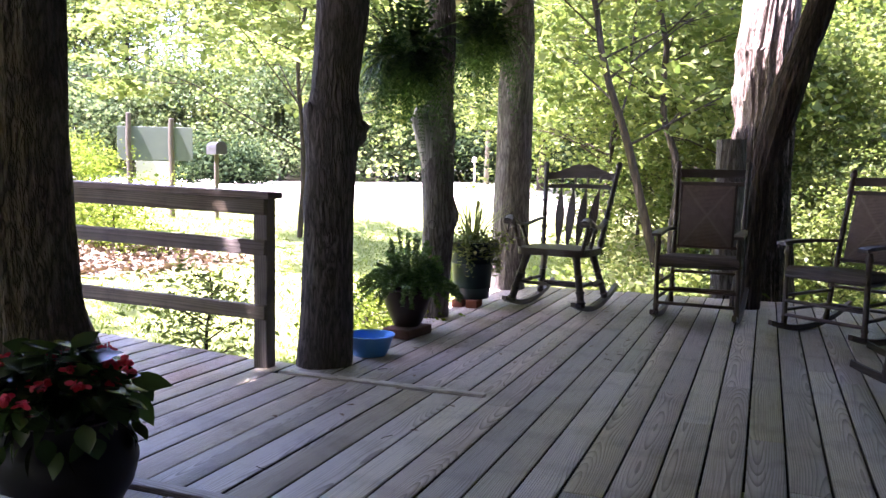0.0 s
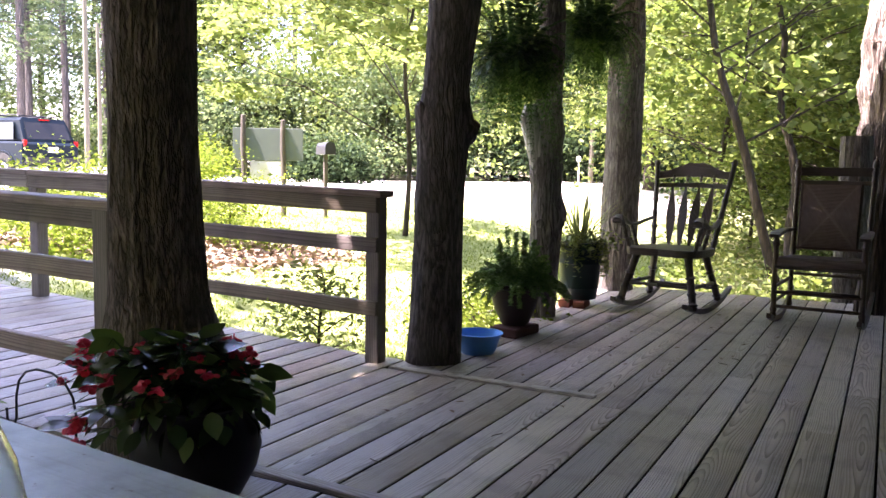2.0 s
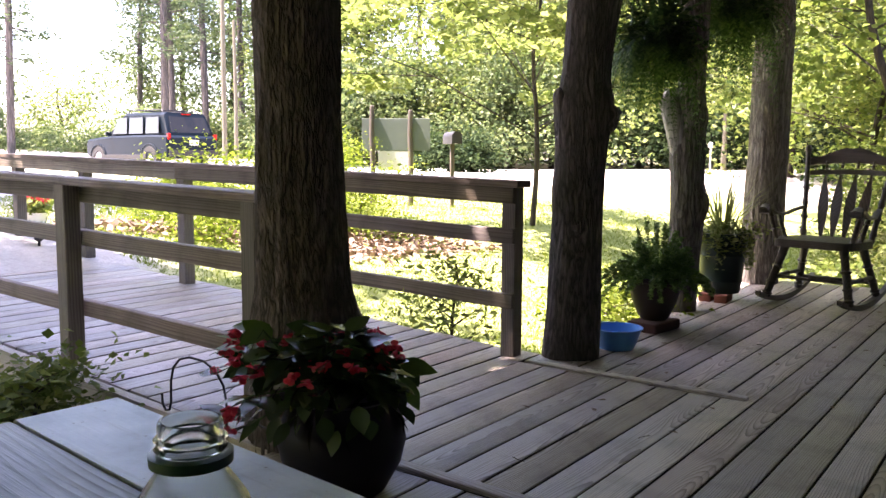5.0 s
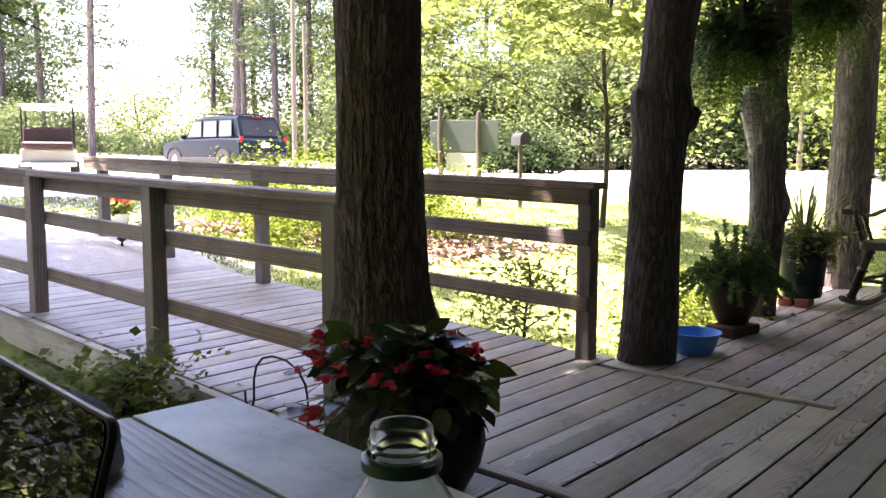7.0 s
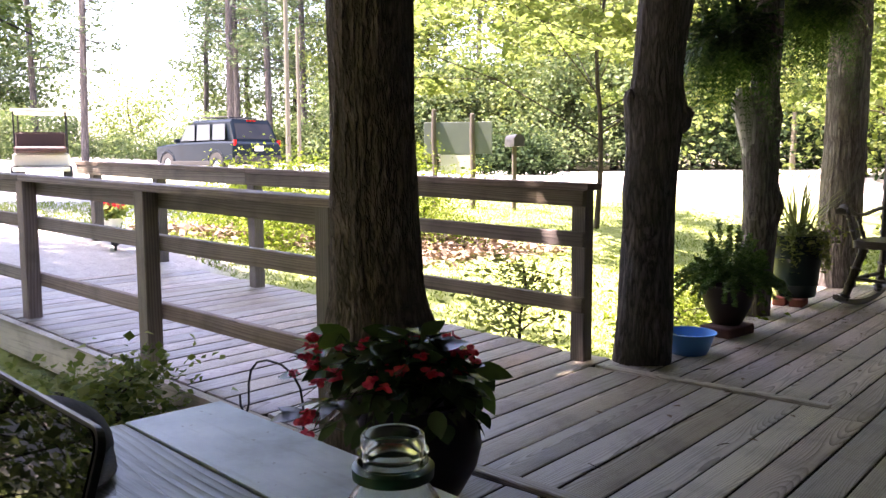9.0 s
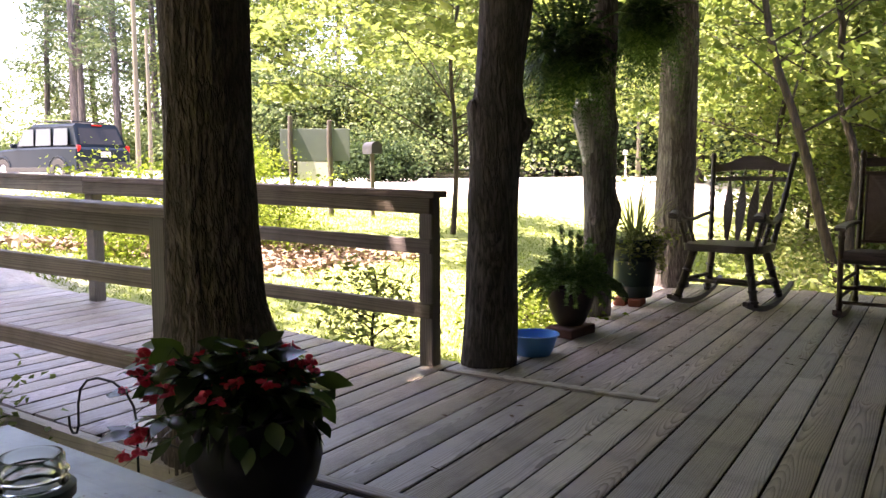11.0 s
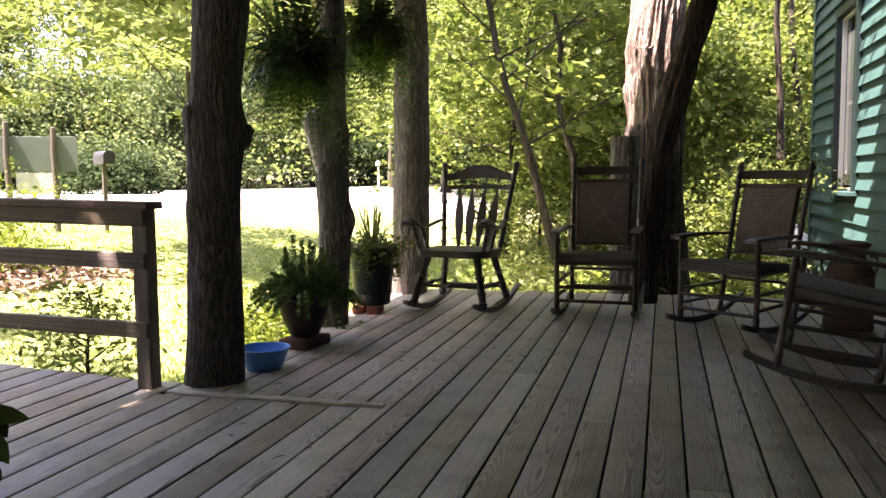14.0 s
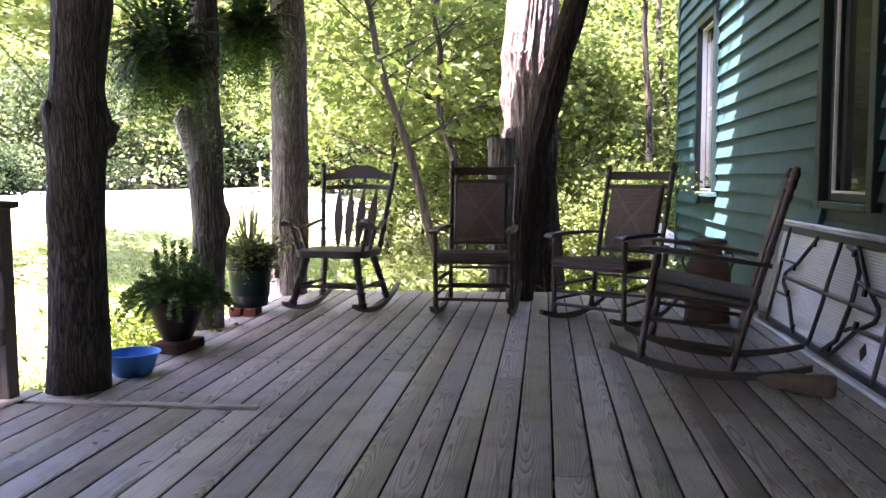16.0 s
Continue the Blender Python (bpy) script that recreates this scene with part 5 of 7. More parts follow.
def woven_rocker(m, label, mat="chair", lean=0.27, shift=0.0, seat="seat_dark"):
    """High-backed porch rocker with a rush back panel and seat, arms and turned posts."""
    c = thing("rocking_chair", m, label, "chair", "rocking chairs on the porch")
    for s in (-1, 1):
        part("rocker", rocker_geo(s * 0.262, -0.40, 0.52, 0.028, 0.045), mat + "_y", c)
        fy = -0.25
        part("front_leg", turned((s * 0.262, fy, 0.045), (s * 0.262, fy + 0.02, 0.615), 0.0205, ((0.12, 1.12), (0.92, 1.2))), mat, c, smooth=True)
        part("back_post", turned((s * 0.228, 0.17, 0.045), (s * 0.246, 0.17 + lean * 1.085, 1.13), 0.0195, ((0.03, 1.1), (0.40, 1.12), (0.60, 1.14), (0.86, 1.12), (0.915, 1.25), (0.965, 1.3))), mat, c, smooth=True)
        arm = Geo()
        ys = (-0.31, -0.27, -0.1, 0.1, 0.29)
        arm.prism([(s * 0.262 - 0.02 - (0.012 if i < 3 else 0), y, 0.622 + 0.012 * math.sin(i)) for i, y in enumerate(ys)]
                  + [(s * 0.262 + 0.02 + (0.012 if i < 3 else 0) - (0.03 * s if y > 0.2 else 0), y, 0.622 + 0.012 * math.sin(i)) for i, y in reversed(list(enumerate(ys)))], (0, 0, 0.022))
        part("arm", arm, mat + "_y", c)
        for z in (0.17, 0.27, 0.40):
            part("side_stretcher", turned((s * 0.260, fy, z), (s * 0.235, 0.17 + lean * (z - 0.045), z), 0.0125), mat + "_y", c, smooth=True)
    for z, r in ((0.135, 0.0125), (0.235, 0.0125), (0.415, 0.017)):
        part("front_stretcher", turned((-0.262, -0.25, z), (0.262, -0.25, z), r), mat + "_x", c, smooth=True)
    for z in (0.17, 0.30, 0.40):
        y = 0.17 + lean * (z - 0.045)
        part("back_stretcher", turned((-0.23, y, z), (0.23, y, z), 0.0115), mat + "_x", c, smooth=True)

    def back(z):
        return 0.17 + lean * (z - 0.045)

    for z, h in ((1.045, 0.062), (0.965, 0.03)):
        g = Geo()
        n = 8
        front, rear = [], []
        for i in range(n + 1):
            u = -1 + 2 * i / n
            bow = 0.02 * (1 - u * u)
            front.append((0.24 * u, back(z) + bow - 0.009, z - h / 2))
            rear.append((0.24 * u, back(z) + bow + 0.009, z - h / 2))
        g.prism(front + rear[::-1], (0, lean * h, h))
        part("back_slat", g, mat + "_x", c)
    for s in (-1, 1):
        part("panel_stile", turned((s * 0.185 + shift, back(0.47), 0.47), (s * 0.19 + shift, back(0.96), 0.96), 0.011), mat, c, smooth=True)
    part("panel_rail", turned((-0.235, back(0.49), 0.49), (0.235, back(0.49), 0.49), 0.013), mat + "_x", c, smooth=True)
    # rush panel, slightly pillowed, standing in the leaning back
    g = Geo()
    nx, nz = 8, 10
    for side in (-1, 1):
        vs = []
        for j in range(nz + 1):
            for i in range(nx + 1):
                u, w = -1 + 2 * i / nx, -1 + 2 * j / nz
                vs.append((0.178 * u, side * (0.010 + 0.010 * (1 - u * u) * (1 - w * w)), 0.232 * w))
        fs = [(j * (nx + 1) + i, j * (nx + 1) + i + 1, (j + 1) * (nx + 1) + i + 1, (j + 1) * (nx + 1) + i) for j in range(nz) for i in range(nx)]
        g.add(vs, fs)
    g.box((0, 0, 0.232), (0.356, 0.022, 0.004))
    g.box((0, 0, -0.232), (0.356, 0.022, 0.004))
    g.box((0.178, 0, 0), (0.004, 0.022, 0.464))
    g.box((-0.178, 0, 0), (0.004, 0.022, 0.464))
    part("woven_back", g, "rush", c, "brown woven rush back panel", at=pose(shift, back(0.725) - 0.012, 0.725, -math.degrees(math.atan(lean)), 0, 0))
    # rush seat
    g = Geo()
    for side, zz in ((1, 0.036), (-1, -0.032)):
        vs, fs = [], []
        for j in range(7):
            for i in range(9):
                u, w = -1 + 2 * i / 8, -1 + 2 * j / 6
                wd = 0.245 - 0.02 * (w + 1) / 2
                vs.append((wd * u, 0.235 * w, zz - 0.014 * (1 - u * u) * (1 - w * w) * side))
        fs = [(j * 9 + i, j * 9 + i + 1, (j + 1) * 9 + i + 1, (j + 1) * 9 + i) for j in range(6) for i in range(8)]
        g.add(vs, fs)
    g.tube([(-0.245, -0.235, 0), (0.245, -0.235, 0), (0.225, 0.235, 0), (-0.225, 0.235, 0), (-0.245, -0.235, 0)], 0.035, 12)
    part("seat", g, seat, c, "worn woven rush seat", at=pose(0, -0.005, 0.425, -5, 0, 0), smooth=True)
    return c


def arrow_rocker(m, label):
    """Spindle rocker with arrow slats, shaped crest, scrolled arms, saddle seat and splayed turned legs."""
    mat = "chair_grey"
    c = thing("rocking_chair", m, label, "chair", "rocking chairs on the porch")

    def back(z):
        return 0.20 + 0.30 * (z - 0.43)

    for s in (-1, 1):
        part("rocker", rocker_geo(s * 0.265, -0.40, 0.52, 0.034, 0.04), mat + "_y", c)
        part("front_leg", turned((s * 0.275, -0.26, 0.045), (s * 0.19, -0.17, 0.42), 0.031, ((0.10, 1.2), (0.3, 1.15), (0.6, 1.25), (0.85, 1.0))), mat, c, smooth=True)
        part("back_leg", turned((s * 0.265, 0.26, 0.07), (s * 0.19, 0.16, 0.42), 0.029, ((0.10, 1.2), (0.3, 1.15), (0.6, 1.25))), mat, c, smooth=True)
        part("back_post", turned((s * 0.225, back(0.43), 0.43), (s * 0.298, back(1.12), 1.125), 0.021, ((0.1, 1.2), (0.25, 1.25), (0.4, 1.1), (0.55, 1.2), (0.97, 1.15))), mat, c, smooth=True)
        part("side_stretcher", turned((s * 0.245, -0.22, 0.2), (s * 0.24, 0.23, 0.2), 0.015, ((0.5, 1.4),)), mat + "_y", c, smooth=True)
        arm = Geo()
        bend = [(-0.30, 0.672, 0.030), (-0.255, 0.690, 0.036), (-0.20, 0.676, 0.030), (-0.13, 0.645, 0.024), (-0.04, 0.628, 0.022), (0.06, 0.632, 0.021), (0.15, 0.655, 0.021), (0.22, 0.668, 0.020), (0.26, 0.672, 0.018)]
        arm.tube([(s * (0.298 - 0.045 * max(0, y) / 0.26), y, z) for y, z, w in bend], [w for y, z, w in bend], 14, wob=lambda q, p: Vector((q.x, q.y, p.z + (q.z - p.z) * 0.62)))
        part("arm", arm, mat + "_y", c, smooth=True)
        part("arm_scroll", Geo().tube([(s * 0.295 - 0.036, -0.28, 0.665), (s * 0.295 + 0.036, -0.28, 0.665)], 0.024, 12), mat + "_x", c, smooth=True)
        for y, zt in ((-0.21, 0.665), (-0.06, 0.63)):
            part("arm_spindle", turned((s * 0.24, y + 0.02, 0.44), (s * 0.295, y, zt), 0.017, ((0.15, 1.1), (0.4, 1.35), (0.62, 1.1), (0.8, 1.3))), mat, c, smooth=True)
    part("front_stretcher", turned((-0.245, -0.22, 0.2), (0.245, -0.22, 0.2), 0.014, ((0.5, 1.5),)), mat + "_x", c, smooth=True)
    part("back_stretcher", turned((-0.24, 0.24, 0.16), (0.24, 0.24, 0.16), 0.014), mat + "_x", c, smooth=True)
    # saddle seat with a notch in its front edge
    g = Geo()
    out = []
    for i in range(33):
        a = 2 * math.pi * i / 32
        x, y = 0.275 * math.copysign(abs(math.cos(a)) ** 0.45, math.cos(a)), 0.245 * math.copysign(abs(math.sin(a)) ** 0.5, math.sin(a))
        if y < -0.2 and abs(x) < 0.05:
            y += 0.022
        out.append((x, y - 0.02, 0.415))
    g.prism(out[:-1], (0, 0, 0.052))
    part("seat", g, mat + "_x", c, "solid wooden saddle seat")
    # crest with a shaped top edge, its lower edge arched
    top, low = [], []
    for i in range(25):
        u = -1 + 2 * i / 24
        h = 0.055 + 0.075 * (0.5 + 0.5 * math.cos(min(abs(u) / 0.86, 1) * math.pi)) ** 0.8 - (0.010 if abs(u) < 0.1 else 0)
        top.append((0.278 * u, back(1.0) + 0.03 * (1 - u * u) + 0.3 * h, 0.985 + h))
        low.append((0.278 * u, back(1.0) + 0.03 * (1 - u * u), 0.978 + 0.020 * (1 - u * u)))
    part("crest", Geo().prism(low + top[::-1], (0, 0.022, -0.003)), mat + "_x", c)
    low = [(0.258 * u, back(0.92) + 0.03 * (1 - u * u), 0.915 - 0.008 * u * u) for u in np.linspace(-1, 1, 9)]
    rear = [(x, y + 0.02, z) for x, y, z in low]
    part("back_rail", Geo().prism(low + rear[::-1], (0, 0.01, 0.034)), mat + "_x", c)
    for u in (-0.6, -0.2, 0.2, 0.6):
        part("short_spindle", turned((0.258 * u, back(0.96) + 0.035 * (1 - u * u), 0.957), (0.26 * u, back(1.01) + 0.035 * (1 - u * u), 1.012), 0.011, ((0.5, 1.7),)), mat, c, smooth=True)
        # arrow slat: narrow, swelling at a third from the top, tapering down
        prof = [(0.007, 0.915), (0.009, 0.88), (0.016, 0.84), (0.026, 0.79), (0.034, 0.72), (0.034, 0.66), (0.027, 0.58), (0.016, 0.50), (0.009, 0.46)]
        lf = [(0.27 * u * (0.72 + 0.5 * (z - 0.45)) - w, back(z) + 0.02, z) for w, z in prof]
        rg = [(0.27 * u * (0.72 + 0.5 * (z - 0.45)) + w, back(z) + 0.02, z) for w, z in prof]
        part("arrow_slat", Geo().prism(lf + rg[::-1], (0, 0.012, 0.002)), mat, c)
    return c


def seated(x, y, turn, rock, sx, sy, sz):
    """A rocking chair's place: turned on the floor and rocked on its round runners."""
    return pose(x, y, 0, 0, 0, turn) @ Matrix.Translation((0, 0, 1.05)) @ pose(0, 0, 0, rock) @ Matrix.Translation((0, 0, -1.05)) @ Matrix.Diagonal((sx, sy, sz, 1))


arrow_rocker(seated(-1.36, 6.82, -10, 0.0, 1.10, 1.03, 1.05), "dark wooden rocking chair with arrow-shaped back slats")
woven_rocker(seated(-0.261, 6.774, -3.5, 2.6, 1.10, 1.03, 1.035), "dark wooden porch rocker with brown woven back panel", "chair", 0.266, -0.018)
woven_rocker(seated(0.70, 6.44, -37, 1.5, 1.12, 1.0, 1.0), "dark wooden porch rocker turned towards the yard, woven back", "chair", 0.285, 0.0)
woven_rocker(seated(1.20, 5.03, -103, -6.0, 1.13, 1.09, 1.0), "worn brown porch rocker standing sideways beside the folding table", "chair", 0.155, 0.0, "seat_rush")


# ---- pots and plants on the porch ----
def frond(rng, base, az, length, rise, droop, n, leaf, slim=0.3):
    """Leaf quads along both sides of one arching stem."""
    base = np.array(base)
    out = []
    d = np.array((math.cos(az), math.sin(az), 0.0))
    side = np.array((-math.sin(az), math.cos(az), 0.0))
    prev = base
    for i in range(1, n + 1):
        u = i / n
        p = base + d * length * (u - 0.12 * u * u) + np.array((0, 0, length * (rise * u - droop * u * u)))
        t = p - prev
        t /= np.linalg.norm(t) + 1e-9
        prev = p
        ll = leaf * (1 - 0.75 * u ** 2) * (0.6 + 0.4 * min(1, u * 5))
        for s in (-1, 1):
            v = side * s * 0.9 + t * 0.35 + np.array((0, 0, -0.25 - 0.2 * rng.random()))
            v = v / np.linalg.norm(v) * ll
            w = t * ll * slim
            out.append((p, p + v * 0.5 + w, p + v, p + v * 0.5 - w))
    return out


def fern_crown(seed, n, length, rise, droop, leaf, steps=22, base_r=0.06, slim=0.3):
    rng = np.random.default_rng(seed)
    out = []
    for i in range(n):
        az = rng.random() * 6.283
        ln = length * (0.55 + 0.6 * rng.random())
        r = base_r * rng.random()
        out += frond(rng, (r * math.cos(az), r * math.sin(az), 0.0), az + rng.normal() * 0.2, ln, rise * (0.3 + 1.3 * rng.random()), droop * (0.6 + 0.8 * rng.random()), steps, leaf, slim)
    return np.array(out)


def hanging_fern(x, y, z, seed, s, label):
    f = thing("hanging_fern", pose(x, y, z), label, "hanging plant", "hanging ferns")
    g = Geo().lathe([(0.0, -0.13), (0.075, -0.13), (0.095, -0.09), (0.125, 0.0), (0.13, 0.005), (0.118, 0.0), (0.095, -0.02), (0.0, -0.02)], 24)
    part("basket", g, "black_pot", f, "dark hanging basket", smooth=True)
    rn = np.random.default_rng(seed + 9)
    core = rn.normal(size=(2600, 3)) * np.array([0.10, 0.10, 0.085]) * s + np.array([0, 0, -0.01])
    core = leaves(rn, core, np.full(2600, 0.045), 0.25, 0.24)
    rings = [fern_crown(seed, 54, 0.38 * s, 1.15, 1.55, 0.060, 24, 0.08, 0.24), fern_crown(seed + 1, 44, 0.33 * s, 1.9, 1.3, 0.058, 22, 0.08, 0.24), fern_crown(seed + 2, 70, 0.34 * s, 0.55, 1.95, 0.056, 24, 0.12, 0.24), fern_crown(seed + 3, 60, 0.26 * s, 0.5, 2.5, 0.042, 28, 0.16, 0.24)]
    crown = new("fronds", quads("fronds", np.concatenate([core] + rings), "leaf_fern"))
    crown.parent = f
    top = 2.72 + (x + 3.05) / 5.07 * 0.63 - z
    for k in range(3):
        a = k * 2.094 + 0.5
        part("wire", Geo().tube([(0.12 * math.cos(a), 0.12 * math.sin(a), 0), (0, 0, 0.42)], 0.002, 5), "iron", f)
    part("hook", Geo().tube([(0, 0, 0.40), (0.0, 0, top)], 0.003, 6), "iron", f)
    return f


hanging_fern(-2.10, 5.36, 1.79, 5, 1.22, "lush green fern in a dark hanging basket")
hanging_fern(-1.955, 6.48, 2.13, 8, 1.24, "smaller green fern in a dark hanging basket")

# begonia in its black belly pot
PX, PY = -1.765, 2.125
pot = thing("flower_pot", pose(PX, PY, 0) @ Matrix.Diagonal((1.08, 1.08, 0.87, 1)), "coral-red begonia in a round black glazed pot", "potted plant")
part("pot", Geo().lathe([(0.0, 0.0), (0.11, 0.0), (0.13, 0.02), (0.175, 0.12), (0.19, 0.20), (0.18, 0.27), (0.15, 0.34), (0.155, 0.36), (0.18, 0.378), (0.17, 0.388), (0.14, 0.37), (0.0, 0.36)], 40), "black_pot", pot, "glossy black round-bellied pot", smooth=True)


def begonia(parent):
    rng = np.random.default_rng(3)

    def stem(*pts):
        part("stem", Geo().tube(pts, [0.004, 0.003, 0.002], 5), "leaf_begonia", parent, smooth=True)

    def leaf(p, d, ln, w, cup=0.12, mat="leaf_begonia", face=(0, 0, 1.0), loose=0.35):
        """A broad pointed leaf folded along its midrib."""
        d = d / np.linalg.norm(d)
        up = np.array(face) + rng.normal(size=3) * loose
        s = np.cross(d, up)
        s /= np.linalg.norm(s)
        nn = np.cross(s, d)
        us = (0, 0.15, 0.35, 0.6, 0.82, 1.0)
        wd = (0.08, 0.7, 1.0, 0.88, 0.45, 0.0)
        mid = [p + d * ln * u - nn * ln * 0.16 * u * u for u in us]
        vs, fs = [], []
        for m_, f in zip(mid, wd):
            vs += [m_ - s * w * f + nn * w * cup * f, m_, m_ + s * w * f + nn * w * cup * f]
        for i in range(len(us) - 1):
            k = 3 * i
            fs += [(k, k + 1, k + 4, k + 3), (k + 1, k + 2, k + 5, k + 4)]
        part("leaf", Geo().add(vs, fs), mat, parent, smooth=True)

    def blossom(p, s=0.03):
        """A hanging cluster of rounded, cupped petals."""
        g = Geo()
        for i in range(11):
            a = rng.random() * 6.283
            d = np.array((math.cos(a), math.sin(a), rng.uniform(-1.5, 0.3)))
            d /= np.linalg.norm(d)
            t = np.cross(d, rng.normal(size=3))
            t /= np.linalg.norm(t)
            nn = np.cross(d, t)
            ln = s * rng.uniform(0.55, 1.2)
            o = p + rng.normal(size=3) * s * 0.22
            rim = [o + d * ln * (0.5 - 0.5 * math.cos(b)) + t * ln * 0.40 * math.sin(b) + nn * ln * 0.12 * math.sin(b) ** 2 for b in np.linspace(0, 6.283, 9)[:-1]]
            g.add(rim + [o + d * ln * 0.55 - nn * ln * 0.10], [(k, (k + 1) % 8, 8) for k in range(8)])
        part("blossom", g, "petal", parent, smooth=True)

    def dirv(a, z):
        return np.array((math.cos(a), math.sin(a), z))

    for i in range(58):
        a = i * 2.39996 + rng.normal() * 0.2
        ring = (i % 3) / 2.0
        left = math.cos(a - 3.93)
        r = (0.04 + 0.12 * ring + 0.03 * rng.random()) * (0.90 + 0.38 * left)
        p0 = np.array((0.06 * math.cos(a), 0.06 * math.sin(a), 0.37))
        p1 = dirv(a, 0) * (0.03 + 0.55 * r) + np.array((0, 0, 0.48 + 0.06 * (1 - ring) + 0.05 * rng.random()))
        p2 = dirv(a, 0) * (r + 0.05) + np.array((0, 0, 0.455 + 0.09 * (1 - ring) + rng.uniform(-0.05, 0.04)))
        stem(p0, p1, p2)
        for q, k in ((p1, 2), (p2, 3), ((p0 + p2) / 2 + dirv(a, 0) * 0.05, 1)):
            for _ in range(k):
                b = a + rng.normal() * 1.0
                leaf(q, dirv(b, rng.uniform(-1.3, 0.7)), rng.uniform(0.08, 0.125) * (0.9 + 0.12 * left), rng.uniform(0.023, 0.036))
        if i % 2 == 0:
            blossom(p2 + dirv(a, 0) * 0.03 + np.array((0, 0, rng.uniform(0.0, 0.07))), 0.026)
    # leaves hanging over the rim
    for i in range(70):
        a = i * 2.39996
        q = dirv(a, 0) * rng.uniform(0.12, 0.195) + np.array((0, 0, rng.uniform(0.30, 0.46)))
        leaf(q, dirv(a + rng.normal() * 0.5, rng.uniform(-3.0, -0.8)), rng.uniform(0.07, 0.11), rng.uniform(0.020, 0.030))
    # long shoots over the rim
    for a, ln, z in ((3.75, 0.31, 0.56), (3.6, 0.30, 0.52), (4.15, 0.30, 0.57), (3.95, 0.35, 0.46), (4.05, 0.34, 0.33), (3.8, 0.32, 0.22), (3.93, 0.33, 0.30), (4.4, 0.26, 0.50), (3.4, 0.27, 0.48), (3.7, 0.29, 0.40)):
        p0 = np.array((0.08 * math.cos(a), 0.08 * math.sin(a), 0.40))
        p1 = dirv(a, 0) * ln * 0.75 + np.array((0, 0, z + 0.05))
        p2 = dirv(a, 0) * ln + np.array((0, 0, z))
        stem(p0, p1, p2)
        for q in (p1, p2):
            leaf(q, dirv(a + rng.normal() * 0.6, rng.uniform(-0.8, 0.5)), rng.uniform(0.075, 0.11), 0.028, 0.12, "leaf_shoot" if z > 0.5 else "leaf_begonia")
        leaf(p1, dirv(a + 0.5, -0.9), 0.10, 0.028)
        for _ in range(2):
            blossom(p2 + rng.normal(size=3) * 0.026, 0.027)
    # the two fresh leaves that hang out on the far side, and one standing up
    for q, d, ln, w in ((dirv(0.72, 0) * 0.165 + np.array((0, 0, 0.475)), dirv(0.70, -0.22), 0.125, 0.036), (dirv(0.66, 0) * 0.17 + np.array((0, 0, 0.43)), dirv(0.70, -1.9), 0.15, 0.030), (dirv(3.85, 0) * 0.20 + np.array((0, 0, 0.57)), dirv(3.9, 0.9), 0.11, 0.036), (dirv(3.7, 0) * 0.12 + np.array((0, 0, 0.585)), dirv(0.9, 0.25), 0.10, 0.032)):
        stem(np.array((0, 0, 0.40)), q * np.array((0.6, 0.6, 1.0)), q)
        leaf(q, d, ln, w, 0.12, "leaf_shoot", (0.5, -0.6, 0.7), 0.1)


begonia(pot)

# black wire edging arch behind the pot
w = thing("wire_arch", pose(-2.40, 2.05, -0.2), "small black wire garden hoop beside the begonia", "garden edging")
arc = [(-0.215, 0, 0.385), (-0.212, 0, 0.345), (-0.195, 0, 0.325), (-0.172, 0, 0.330), (-0.160, 0, 0.36), (-0.157, 0, 0.44), (-0.14, 0, 0.495), (-0.10, 0, 0.532), (-0.04, 0, 0.548), (0.04, 0, 0.545), (0.105, 0, 0.52), (0.145, 0, 0.475), (0.158, 0, 0.42), (0.156, 0, 0.30), (0.155, 0, 0.0)]
part("arch", Geo().tube(arc, 0.0045, 8), "iron", w, smooth=True)
part("cross_wire", Geo().tube([(0.155, 0, 0.375), (0.24, 0.0, 0.378), (0.40, 0.0, 0.365)], 0.0035, 6), "iron", w)
part("scroll", Geo().tube([(0.215 + 0.012 * math.cos(a), 0, 0.378 + 0.012 * math.sin(a)) for a in np.linspace(0, 6, 12)], 0.003, 6), "iron", w)

# foxtail fern in a brown clay pot on pavers
pv = solid("paver", Geo().box((0, 0, 0.03), (0.20, 0.30, 0.06), ch=0.006), "brick_dark", pose(-1.985, 5.18, 0, 0, 0, -8), "dark red concrete paver lying on the planks", "paver", "pavers under the pots")
p1 = thing("clay_pot", pose(-2.0, 5.21, 0.061) @ Matrix.Scale(0.96, 4), "bushy foxtail fern in a dark brown clay pot on a paver", "potted plant")
part("pot", Geo().lathe([(0.0, 0.0), (0.085, 0.0), (0.10, 0.02), (0.14, 0.11), (0.165, 0.20), (0.168, 0.25), (0.185, 0.262), (0.185, 0.285), (0.165, 0.285), (0.15, 0.25), (0.0, 0.25)], 36), "brown_pot", p1, "dark brown clay pot", smooth=True)
def plumes(seed, n, length, z0):
    """Foxtail stems: needles set all round an arching stem."""
    rng = np.random.default_rng(seed)
    pos = []
    for i in range(n):
        a = i * 2.39996 + rng.normal() * 0.2
        reach = math.sqrt((i + 0.5) / n)
        ln = length * rng.uniform(0.75, 1.15)
        u = rng.random(300) ** 0.8
        r = 0.05 + ln * reach * (u - 0.1 * u * u)
        z = z0 + ln * ((1.25 - 0.75 * reach) * u - (0.75 * reach) * u * u)
        fat = 0.017 * (1.1 - u) ** 0.4
        p = np.stack([np.cos(a) * r, np.sin(a) * r, z], axis=1) + rng.normal(size=(300, 3)) * fat[:, None] * 0.75
        pos.append(p)
    return np.concatenate(pos), rng


